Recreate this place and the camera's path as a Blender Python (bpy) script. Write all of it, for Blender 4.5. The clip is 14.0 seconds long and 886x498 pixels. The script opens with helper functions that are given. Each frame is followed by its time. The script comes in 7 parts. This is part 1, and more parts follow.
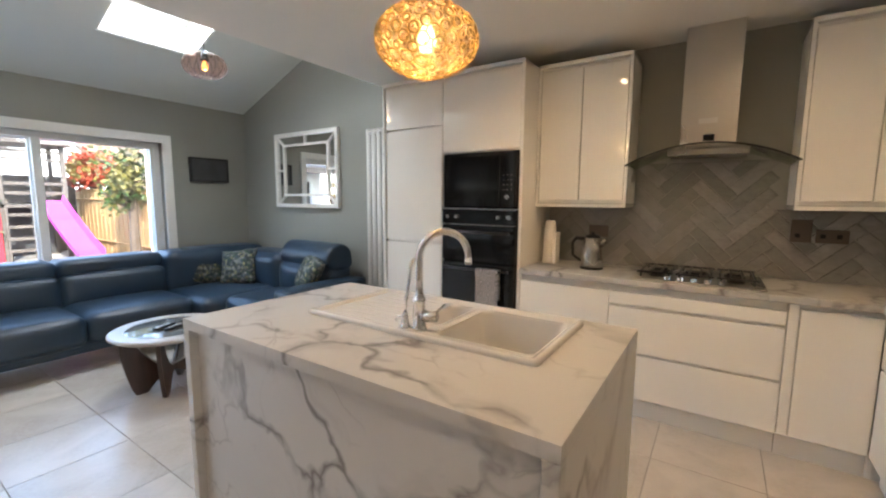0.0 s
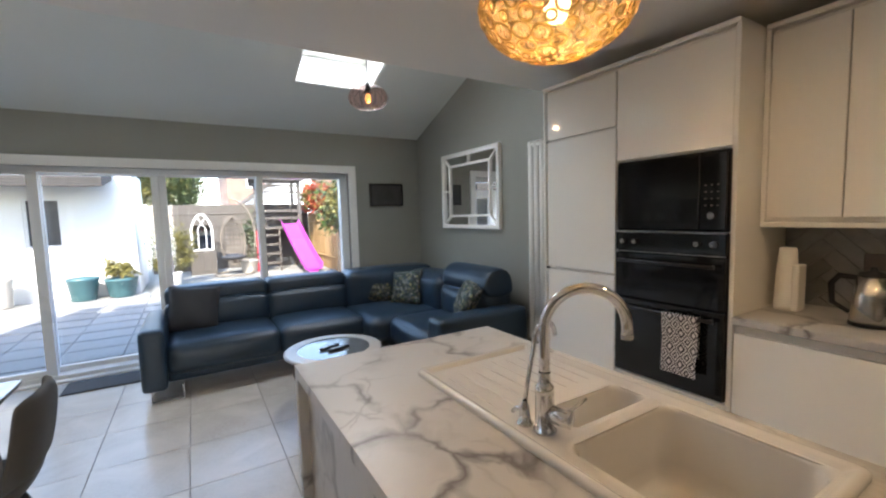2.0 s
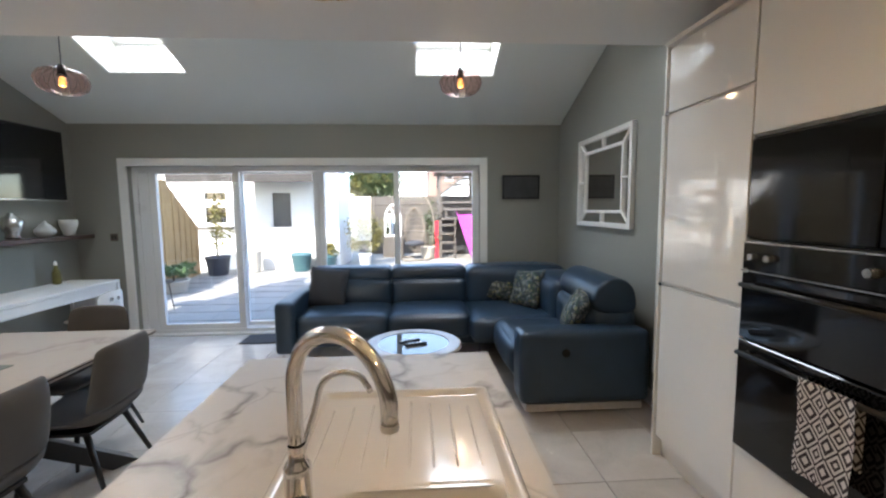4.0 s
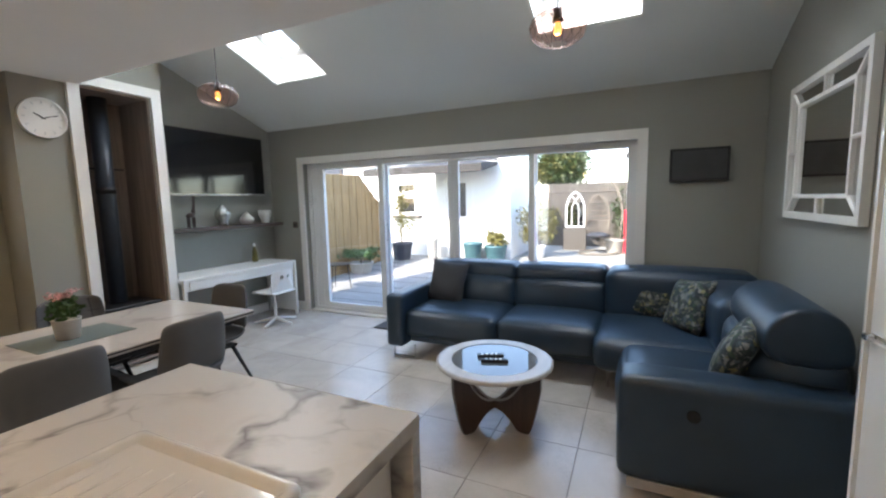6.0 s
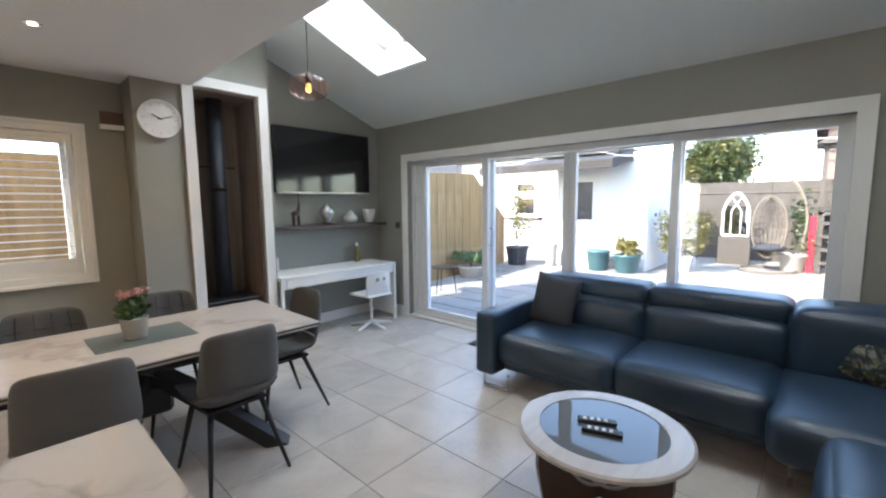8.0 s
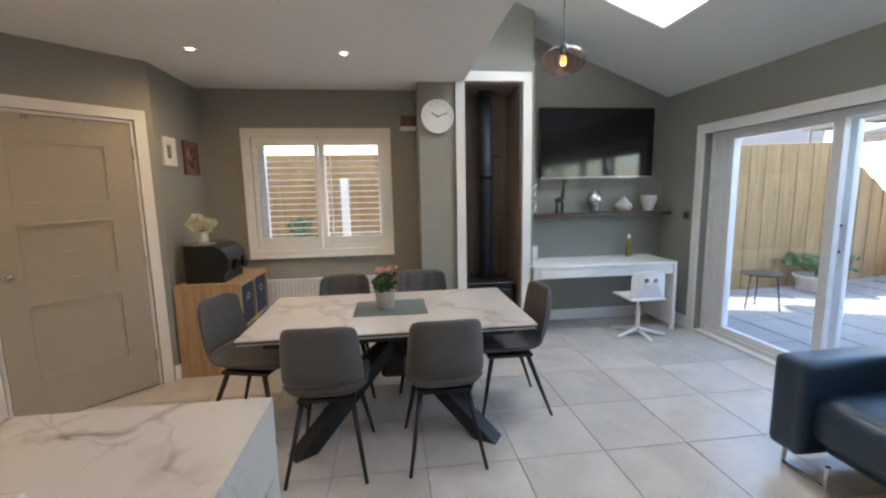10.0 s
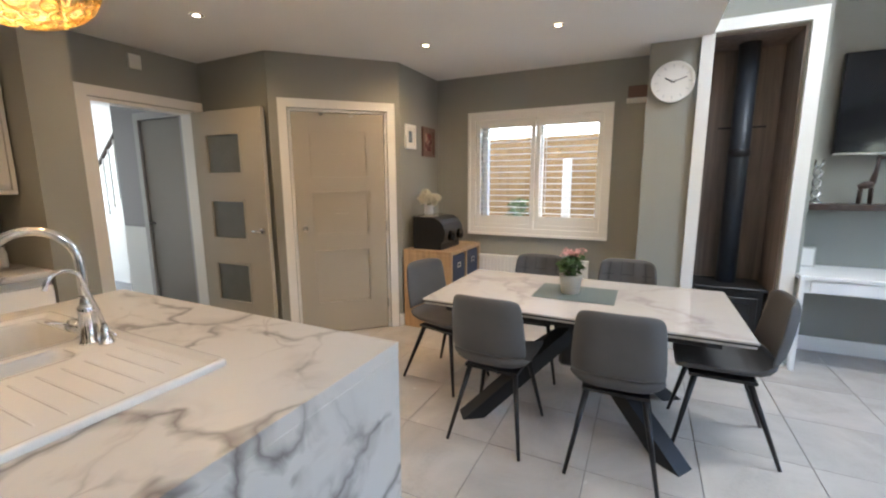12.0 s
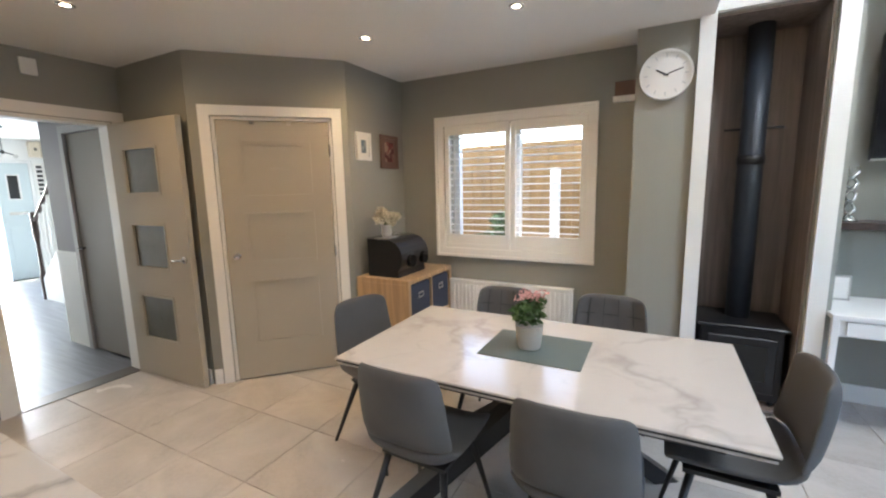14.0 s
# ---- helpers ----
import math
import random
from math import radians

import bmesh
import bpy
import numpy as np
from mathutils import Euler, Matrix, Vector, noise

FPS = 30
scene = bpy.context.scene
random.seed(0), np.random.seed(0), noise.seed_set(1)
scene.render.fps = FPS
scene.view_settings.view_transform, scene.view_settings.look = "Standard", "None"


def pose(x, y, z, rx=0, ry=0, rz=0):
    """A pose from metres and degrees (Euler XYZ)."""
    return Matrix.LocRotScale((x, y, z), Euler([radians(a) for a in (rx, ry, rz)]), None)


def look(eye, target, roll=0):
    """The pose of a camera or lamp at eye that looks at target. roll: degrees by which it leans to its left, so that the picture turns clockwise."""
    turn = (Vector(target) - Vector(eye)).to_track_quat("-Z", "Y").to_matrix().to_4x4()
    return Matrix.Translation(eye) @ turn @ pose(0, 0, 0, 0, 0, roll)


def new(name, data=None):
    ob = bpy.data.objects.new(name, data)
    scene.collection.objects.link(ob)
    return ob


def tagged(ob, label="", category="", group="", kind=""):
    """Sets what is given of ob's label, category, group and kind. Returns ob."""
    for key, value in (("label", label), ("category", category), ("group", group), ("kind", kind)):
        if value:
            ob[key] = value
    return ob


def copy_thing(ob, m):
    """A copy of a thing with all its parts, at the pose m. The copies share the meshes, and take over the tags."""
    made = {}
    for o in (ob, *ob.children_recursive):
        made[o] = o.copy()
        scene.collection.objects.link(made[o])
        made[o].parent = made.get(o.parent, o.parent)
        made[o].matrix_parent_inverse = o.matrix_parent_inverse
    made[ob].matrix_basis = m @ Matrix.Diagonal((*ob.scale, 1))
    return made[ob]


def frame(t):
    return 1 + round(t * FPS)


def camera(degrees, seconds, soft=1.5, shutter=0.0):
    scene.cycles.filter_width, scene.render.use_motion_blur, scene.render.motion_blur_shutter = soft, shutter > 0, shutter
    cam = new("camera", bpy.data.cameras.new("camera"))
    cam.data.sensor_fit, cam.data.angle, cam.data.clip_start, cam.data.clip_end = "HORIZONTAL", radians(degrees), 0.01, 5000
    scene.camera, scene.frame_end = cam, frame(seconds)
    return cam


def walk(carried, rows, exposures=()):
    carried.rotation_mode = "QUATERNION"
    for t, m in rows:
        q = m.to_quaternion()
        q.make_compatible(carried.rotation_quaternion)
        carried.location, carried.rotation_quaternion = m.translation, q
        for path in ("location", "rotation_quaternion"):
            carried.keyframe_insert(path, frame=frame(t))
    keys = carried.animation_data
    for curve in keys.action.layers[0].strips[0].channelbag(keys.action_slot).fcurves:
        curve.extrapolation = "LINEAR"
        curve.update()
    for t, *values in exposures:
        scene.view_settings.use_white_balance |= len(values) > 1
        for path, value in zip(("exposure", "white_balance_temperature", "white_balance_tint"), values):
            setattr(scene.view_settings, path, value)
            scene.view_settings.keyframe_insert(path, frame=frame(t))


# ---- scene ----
cam = camera(94.0, 14.0, soft=2.2)
PATH = [
    (0, (0.95, 1.299, 1.397), (-0.151, 2.952, 1.161), 0.4),
    (0.5, (0.895, 1.327, 1.436), (-0.432, 2.81, 1.227), -0.6),
    (1, (0.77, 1.382, 1.447), (-0.672, 2.757, 1.275), -1.6),
    (1.5, (0.736, 1.525, 1.445), (-0.818, 2.776, 1.29), -2.4),
    (2, (0.775, 1.771, 1.468), (-0.931, 2.8, 1.299), -1.6),
    (2.2, (0.767, 1.886, 1.472), (-0.982, 2.838, 1.286), -0.9),
    (2.7, (0.83, 2.14, 1.473), (-1.03, 2.86, 1.286), -0.8),
    (3.3, (0.91, 2.45, 1.474), (-1.04, 2.87, 1.286), -0.8),
    (3.8, (0.83, 2.66, 1.473), (-1.155, 2.84, 1.285), -0.6),
    (4.3, (0.597, 2.789, 1.471), (-1.394, 2.809, 1.283), -0.4),
    (4.5, (0.522, 2.909, 1.455), (-1.467, 2.813, 1.273), -0.3),
    (5, (0.418, 3.156, 1.471), (-1.532, 2.766, 1.261), -1.0),
    (5.5, (0.249, 3.321, 1.457), (-1.645, 2.711, 1.246), -1.2),
    (6, (0.073, 3.456, 1.458), (-1.728, 2.616, 1.231), -1.3),
    (6.5, (-0.085, 3.575, 1.461), (-1.766, 2.522, 1.208), -1.0),
    (7, (-0.237, 3.556, 1.469), (-1.854, 2.401, 1.237), -1.1),
    (7.2, (-0.305, 3.505, 1.464), (-1.918, 2.343, 1.243), -1.0),
    (9.3, (-1.024, 3.218, 1.454), (-1.73, 1.368, 1.176), -0.6),
    (9.5, (-1.074, 3.214, 1.468), (-1.616, 1.31, 1.183), -0.7),
    (10, (-1.156, 3.203, 1.476), (-1.4, 1.237, 1.204), -1.1),
    (10.5, (-1.197, 3.173, 1.495), (-1.131, 1.188, 1.255), -1.1),
    (11, (-1.333, 3.164, 1.487), (-0.945, 1.219, 1.228), -0.5),
    (11.5, (-1.404, 3.133, 1.456), (-0.805, 1.248, 1.156), -0.2),
    (12, (-1.48, 3.113, 1.417), (-0.616, 1.338, 1.093), -0.3),
    (12.5, (-1.547, 3.063, 1.441), (-0.47, 1.408, 1.121), -1.1),
    (13, (-1.506, 2.868, 1.452), (-0.372, 1.244, 1.176), -1.9),
    (13.5, (-1.491, 2.651, 1.467), (-0.434, 0.975, 1.195), -2.2),
    (14, (-1.619, 2.389, 1.498), (-0.701, 0.637, 1.199), -1.2),
]
EXPOSURES = [(0.0, 3.75), (0.5, 3.55), (2.0, 3.2), (4.5, 3.25), (5.5, 3.2), (7.0, 3.38), (9.5, 3.3), (11.0, 3.75), (12.5, 3.8), (14.0, 3.8)]
walk(cam, [(t, look(eye, target, roll)) for t, eye, target, roll in PATH], EXPOSURES)

# ---- world, sun, exposure ----
world = bpy.data.worlds.new("sky")
scene.world = world
world.use_nodes = True
wn = world.node_tree.nodes
sky_tex = wn.new("ShaderNodeTexSky")
sky_tex.sky_type = "NISHITA"
sky_tex.sun_disc = False
sky_tex.sun_elevation, sky_tex.sun_rotation = radians(40), radians(112)
world.node_tree.links.new(sky_tex.outputs[0], wn["Background"].inputs[0])
wn["Background"].inputs[1].default_value = 0.15
sun = new("sun", bpy.data.lights.new("sun", "SUN"))
sun.data.energy, sun.data.angle, sun.data.color = 1.5, radians(0.5), (1.0, 0.95, 0.87)
sun.matrix_world = look((9.3, -3.7, 8.4), (0, 0, 0))

WARM = (1.0, 0.68, 0.38)


def point_lamp(name, place, watts, radius, color=WARM):
    ob = new(name, bpy.data.lights.new(name, "POINT"))
    ob.data.energy, ob.data.shadow_soft_size, ob.data.color = watts, radius, color
    ob.location = place
    return ob


def spot_lamp(name, place, watts, color=WARM):
    ob = new(name, bpy.data.lights.new(name, "SPOT"))
    ob.data.energy, ob.data.spot_size, ob.data.spot_blend = watts, radians(168), 0.9
    ob.data.shadow_soft_size, ob.data.color = 0.03, color
    ob.location = place
    return ob


def opening_lamp(name, place, target, wide, high, watts):
    """The sky's light through a glazed opening."""
    ob = new(name, bpy.data.lights.new(name, "AREA"))
    ob.data.shape, ob.data.size, ob.data.size_y = "RECTANGLE", wide, high
    ob.data.energy, ob.data.color = watts, (0.86, 0.94, 1.0)
    ob.matrix_world = look(place, target)
    return ob


# ---- materials ----
def nodes_of(m):
    m.use_nodes = True
    nt = m.node_tree
    return nt, nt.nodes["Principled BSDF"]


def coords(nt, scale=1.0, per_object=False):
    tc = nt.nodes.new("ShaderNodeTexCoord")
    out = tc.outputs["Object"]
    if per_object:
        info = nt.nodes.new("ShaderNodeObjectInfo")
        mul = nt.nodes.new("ShaderNodeMath")
        mul.operation = "MULTIPLY"
        mul.inputs[1].default_value = 37.0
        nt.links.new(info.outputs["Random"], mul.inputs[0])
        add = nt.nodes.new("ShaderNodeVectorMath")
        nt.links.new(out, add.inputs[0])
        nt.links.new(mul.outputs[0], add.inputs[1])
        out = add.outputs[0]
    return out


def noise_tex(nt, vec, scale, detail=4, rough=0.55, distort=0.0):
    n = nt.nodes.new("ShaderNodeTexNoise")
    n.inputs["Scale"].default_value, n.inputs["Detail"].default_value = scale, detail
    n.inputs["Roughness"].default_value, n.inputs["Distortion"].default_value = rough, distort
    nt.links.new(vec, n.inputs["Vector"])
    return n.outputs["Fac"]


def ramp(nt, fac, stops):
    r = nt.nodes.new("ShaderNodeValToRGB")
    el = r.color_ramp.elements
    while len(el) < len(stops):
        el.new(0.5)
    for e, (p, c) in zip(el, stops):
        e.position = p
        e.color = (*c, 1) if len(c) == 3 else c
    nt.links.new(fac, r.inputs[0])
    return r.outputs[0]


def mix_rgb(nt, fac, a, b, mode="MIX"):
    m = nt.nodes.new("ShaderNodeMix")
    m.data_type, m.blend_type = "RGBA", mode
    for sock, v in ((0, fac), (6, a), (7, b)):
        if isinstance(v, bpy.types.NodeSocket):
            nt.links.new(v, m.inputs[sock])
        else:
            m.inputs[sock].default_value = v if sock == 0 else (*v, 1)
    return m.outputs[2]


def bump(nt, bsdf, height, strength=0.2, distance=0.01):
    b = nt.nodes.new("ShaderNodeBump")
    b.inputs["Strength"].default_value, b.inputs["Distance"].default_value = strength, distance
    nt.links.new(height, b.inputs["Height"])
    nt.links.new(b.outputs[0], bsdf.inputs["Normal"])


def shade(c, k):
    return tuple(min(1.0, v * k) for v in c)


def plain(name, color, rough=0.5, metal=0.0, vary=0.08, big=1.5, fine=60.0, relief=0.1, coat=0.0, per_object=False, rough_vary=0.08):
    """A surface with broad and fine variation of one colour."""
    m = bpy.data.materials.new(name)
    nt, b = nodes_of(m)
    v = coords(nt, per_object=per_object)
    n1 = noise_tex(nt, v, big, 3)
    n2 = noise_tex(nt, v, fine, 5)
    c = ramp(nt, n1, [(0.3, shade(color, 1 - vary)), (0.7, shade(color, 1 + vary))])
    c = mix_rgb(nt, n2, c, shade(color, 1 - vary), "MIX") if vary else c
    nt.links.new(c, b.inputs["Base Color"])
    r = nt.nodes.new("ShaderNodeMapRange")
    r.inputs[3].default_value, r.inputs[4].default_value = max(0.02, rough - rough_vary), min(1, rough + rough_vary)
    nt.links.new(n1, r.inputs[0])
    nt.links.new(r.outputs[0], b.inputs["Roughness"])
    b.inputs["Metallic"].default_value = metal
    b.inputs["Coat Weight"].default_value = coat
    if relief:
        bump(nt, b, n2, relief, 0.004)
    return m


def marble(name, base, vein, rough, scale=1.7, amount=1.0, fine=0.6):
    """White stone with meandering grey veins, soft grey clouds beside them and a finer web."""
    m = bpy.data.materials.new(name)
    nt, b = nodes_of(m)
    v = coords(nt)

    def shifted(vec, freq, size):
        n = nt.nodes.new("ShaderNodeTexNoise")
        n.inputs["Scale"].default_value, n.inputs["Detail"].default_value = freq, 4
        nt.links.new(vec, n.inputs["Vector"])
        sub_ = nt.nodes.new("ShaderNodeVectorMath")
        sub_.operation = "SUBTRACT"
        sub_.inputs[1].default_value = (0.5, 0.5, 0.5)
        nt.links.new(n.outputs["Color"], sub_.inputs[0])
        mul = nt.nodes.new("ShaderNodeVectorMath")
        mul.operation = "MULTIPLY_ADD"
        mul.inputs[1].default_value = (size, size, size)
        nt.links.new(sub_.outputs[0], mul.inputs[0])
        nt.links.new(vec, mul.inputs[2])
        return mul.outputs[0]

    v = shifted(shifted(v, 1.6, 0.75), 7.0, 0.13)

    def edges(sc):
        vo = nt.nodes.new("ShaderNodeTexVoronoi")
        vo.feature = "DISTANCE_TO_EDGE"
        vo.inputs["Scale"].default_value = sc
        nt.links.new(v, vo.inputs["Vector"])
        return vo.outputs["Distance"]

    def grey(k):
        return (k, k, k)

    e1, e2 = edges(scale), edges(scale * 2.9)
    where = ramp(nt, noise_tex(nt, v, 1.9, 3), [(0.42, grey(0)), (0.54, grey(amount))])
    where2 = ramp(nt, noise_tex(nt, v, 2.6, 3), [(0.52, grey(0)), (0.62, grey(fine))])
    f1 = mix_rgb(nt, 1.0, ramp(nt, e1, [(0.0, grey(1)), (0.014, grey(0.6)), (0.04, grey(0))]), where, "MULTIPLY")
    f2 = mix_rgb(nt, 1.0, ramp(nt, e2, [(0.0, grey(1)), (0.02, grey(0.5)), (0.06, grey(0))]), where2, "MULTIPLY")
    f3 = mix_rgb(nt, 1.0, ramp(nt, e1, [(0.0, grey(0.6)), (0.17, grey(0))]), ramp(nt, noise_tex(nt, v, 3.1, 4), [(0.5, grey(0)), (0.66, grey(1))]), "MULTIPLY")
    c = mix_rgb(nt, noise_tex(nt, v, 2.2, 4), base, shade(base, 0.92))
    c = mix_rgb(nt, f3, c, shade(vein, 1.5))
    c = mix_rgb(nt, f2, c, shade(vein, 1.2))
    c = mix_rgb(nt, f1, c, vein)
    nt.links.new(c, b.inputs["Base Color"])
    b.inputs["Roughness"].default_value = rough
    return m


def wood(name, color, rough=0.45, scale=1.0, axis=2, per_object=False, contrast=0.35):
    m = bpy.data.materials.new(name)
    nt, b = nodes_of(m)
    v = coords(nt, per_object=per_object)
    mp = nt.nodes.new("ShaderNodeMapping")
    s = [14.0 * scale] * 3
    s[axis] = 0.9 * scale
    mp.inputs["Scale"].default_value = s
    nt.links.new(v, mp.inputs[0])
    n = noise_tex(nt, mp.outputs[0], 1.6, 6, 0.6, 0.6)
    c = ramp(nt, n, [(0.3, shade(color, 1 - contrast)), (0.55, color), (0.75, shade(color, 1 + contrast * 0.7))])
    nt.links.new(c, b.inputs["Base Color"])
    b.inputs["Roughness"].default_value = rough
    bump(nt, b, n, 0.15, 0.003)
    return m


def glass_mat(name, tint=(1, 1, 1), gloss=1.0):
    """A thin pane: clear, with reflections that grow at a glancing angle."""
    m = bpy.data.materials.new(name)
    m.use_nodes = True
    nt = m.node_tree
    nt.nodes.remove(nt.nodes["Principled BSDF"])
    t = nt.nodes.new("ShaderNodeBsdfTransparent")
    t.inputs[0].default_value = (*tint, 1)
    g = nt.nodes.new("ShaderNodeBsdfGlossy")
    g.inputs["Roughness"].default_value = 0.02
    lw = nt.nodes.new("ShaderNodeLayerWeight")
    lw.inputs[0].default_value = 0.5
    pw = nt.nodes.new("ShaderNodeMath")
    pw.operation = "POWER"
    pw.inputs[1].default_value = 4.5
    nt.links.new(lw.outputs["Facing"], pw.inputs[0])
    fr = nt.nodes.new("ShaderNodeMath")
    fr.operation = "ADD"
    fr.inputs[1].default_value = 0.045
    nt.links.new(pw.outputs[0], fr.inputs[0])
    mx = nt.nodes.new("ShaderNodeMixShader")
    mul = nt.nodes.new("ShaderNodeMath")
    mul.operation = "MULTIPLY"
    mul.inputs[1].default_value = gloss
    nt.links.new(fr.outputs[0], mul.inputs[0])
    nt.links.new(mul.outputs[0], mx.inputs[0])
    nt.links.new(t.outputs[0], mx.inputs[1])
    nt.links.new(g.outputs[0], mx.inputs[2])
    nt.links.new(mx.outputs[0], nt.nodes["Material Output"].inputs[0])
    return m


def glow(name, color, strength):
    m = bpy.data.materials.new(name)
    nt, b = nodes_of(m)
    b.inputs["Base Color"].default_value = (*color, 1)
    b.inputs["Emission Color"].default_value = (*color, 1)
    b.inputs["Emission Strength"].default_value = strength
    return m


def spotted(name, colors, scale, rough=0.8):
    """Printed cloth: random cells of a few colours."""
    m = bpy.data.materials.new(name)
    nt, b = nodes_of(m)
    v = coords(nt)
    n = noise_tex(nt, v, scale * 0.5, 4, 0.6, 1.5)
    vo = nt.nodes.new("ShaderNodeTexVoronoi")
    vo.inputs["Scale"].default_value = scale
    nt.links.new(v, vo.inputs["Vector"])
    sep = nt.nodes.new("ShaderNodeSeparateColor")
    nt.links.new(vo.outputs["Color"], sep.inputs[0])
    k = len(colors)
    c = ramp(nt, sep.outputs[0], [(i / k, col) for i, col in enumerate(colors)])
    dark = ramp(nt, n, [(0.42, (0, 0, 0)), (0.55, (1, 1, 1))])
    c = mix_rgb(nt, dark, colors[0], c)
    nt.links.new(c, b.inputs["Base Color"])
    b.inputs["Roughness"].default_value = rough
    bump(nt, b, noise_tex(nt, v, 400, 2), 0.2, 0.002)
    return m


M = {}
M["wall"] = plain("sage_wall_paint", (0.283, 0.283, 0.252), 0.6, vary=0.05, big=0.8, fine=140, relief=0.06)
M["ceiling"] = plain("ceiling_paint", (0.80, 0.785, 0.75), 0.7, vary=0.03, big=0.6, fine=120, relief=0.04)
M["vault"] = plain("vault_paint", (0.72, 0.75, 0.725), 0.7, vary=0.03, big=0.6, fine=120, relief=0.04)
M["white"] = plain("white_satin_paint", (0.78, 0.77, 0.74), 0.35, vary=0.03, fine=90, relief=0.03)
M["upvc"] = plain("white_plastic", (0.74, 0.74, 0.73), 0.3, vary=0.03, fine=60, relief=0.02)
M["gloss"] = plain("white_gloss_lacquer", (0.83, 0.81, 0.77), 0.05, vary=0.02, fine=30, relief=0.0, rough_vary=0.03)
M["cab_side"] = plain("white_carcass_board", (0.74, 0.72, 0.68), 0.3, vary=0.02, fine=40, relief=0.02)
M["door_paint"] = plain("taupe_door_paint", (0.40, 0.37, 0.31), 0.55, vary=0.04, fine=90, relief=0.05)
M["worktop"] = marble("marble_worktop", (0.50, 0.49, 0.48), (0.11, 0.10, 0.10), 0.36, 1.5, 0.92, 0.4)
M["table_top"] = marble("ceramic_table_top", (0.57, 0.535, 0.50), (0.30, 0.265, 0.25), 0.12, 1.25, 0.5, 0.3)
M["grout"] = plain("grey_grout", (0.28, 0.27, 0.26), 0.9, vary=0.1, fine=200)
M["sink"] = plain("white_ceramic", (0.56, 0.555, 0.55), 0.12, vary=0.02, relief=0.0, rough_vary=0.03)
M["chrome"] = plain("chrome", (0.75, 0.75, 0.76), 0.12, 1.0, vary=0.03, relief=0.0)
M["steel"] = plain("brushed_steel", (0.52, 0.50, 0.47), 0.28, 1.0, vary=0.06, fine=180, relief=0.06)
M["leather"] = plain("navy_leather", (0.020, 0.041, 0.070), 0.36, vary=0.25, big=3, fine=160, relief=0.3)
M["seam"] = plain("dark_leather_seam", (0.006, 0.012, 0.022), 0.5, vary=0.1)
M["chair"] = plain("charcoal_cloth", (0.10, 0.097, 0.097), 0.85, vary=0.2, big=5, fine=300, relief=0.3)
M["chair_seam"] = plain("dark_grey_stitching", (0.045, 0.044, 0.045), 0.9, vary=0.1)
M["black_metal"] = plain("black_metal", (0.018, 0.018, 0.02), 0.4, 0.3, vary=0.15, fine=90, relief=0.05)
M["black_gloss"] = plain("black_glass", (0.008, 0.008, 0.009), 0.06, vary=0.1, relief=0.0, rough_vary=0.02)
M["screen"] = plain("tv_screen", (0.012, 0.013, 0.016), 0.09, vary=0.1, relief=0.0, rough_vary=0.02)
M["dark_wood"] = wood("dark_walnut", (0.06, 0.035, 0.028), 0.35)
M["rim_wood"] = wood("pale_table_rim", (0.44, 0.41, 0.38), 0.3, axis=0, contrast=0.12)
M["oak"] = wood("light_oak_board", (0.48, 0.32, 0.18), 0.5, axis=2)
M["stove_board"] = wood("brown_panel", (0.22, 0.175, 0.15), 0.55, axis=2)
M["fence"] = wood("fence_timber", (0.36, 0.225, 0.10), 0.8, axis=2, per_object=True)
M["grey_wood"] = wood("grey_play_timber", (0.09, 0.078, 0.066), 0.8, axis=2, per_object=True)
M["box_cloth"] = plain("navy_storage_cloth", (0.045, 0.055, 0.085), 0.9, vary=0.15, fine=250, relief=0.2)
M["glass"] = glass_mat("window_glass")
M["frosted"] = plain("dark_obscured_glass", (0.12, 0.125, 0.108), 0.2, vary=0.2, big=6, fine=50, relief=0.2)
M["pink_glass"] = glass_mat("smoked_pink_glass", (0.95, 0.79, 0.75), 0.55)
M["hood_glass"] = glass_mat("canopy_glass", (0.72, 0.76, 0.72), 1.0)
M["table_glass"] = plain("table_glass", (0.10, 0.11, 0.12), 0.04, vary=0.05, relief=0.0, rough_vary=0.02)
M["mirror"] = plain("mirror_silver", (0.82, 0.83, 0.83), 0.02, 1.0, vary=0.0, relief=0.0, rough_vary=0.01)
M["bulb"] = glow("lit_filament_bulb", (1.0, 0.42, 0.12), 0.22)
M["globe_bulb"] = glow("lit_warm_bulb", (1.0, 0.62, 0.28), 2.0)
M["downlight"] = glow("lit_downlight", (1.0, 0.80, 0.55), 3.0)
M["mat"] = plain("grey_green_place_mat", (0.13, 0.16, 0.15), 0.8, vary=0.1, fine=300, relief=0.3)
M["stone_pot"] = plain("stone_pot", (0.45, 0.42, 0.37), 0.8, vary=0.1, fine=80, relief=0.2)
M["leaf"] = plain("green_leaf", (0.055, 0.12, 0.028), 0.5, vary=0.4, big=14, fine=60, relief=0.1)
M["leaf_dark"] = plain("olive_leaf", (0.045, 0.07, 0.02), 0.5, vary=0.45, big=7, fine=50, relief=0.1)
M["leaf_yellow"] = plain("yellow_leaf", (0.17, 0.15, 0.035), 0.55, vary=0.35, big=8, fine=50, relief=0.1)
M["leaf_red"] = plain("red_leaf", (0.42, 0.065, 0.03), 0.55, vary=0.35, big=8, fine=50, relief=0.1)
M["petal_pink"] = plain("pink_petal", (0.72, 0.38, 0.36), 0.6, vary=0.2, fine=80)
M["petal_white"] = plain("cream_petal", (0.72, 0.67, 0.52), 0.6, vary=0.1, fine=80)
M["silver"] = plain("silvered_ceramic", (0.62, 0.62, 0.60), 0.22, 0.85, vary=0.15, big=30, fine=120, relief=0.3)
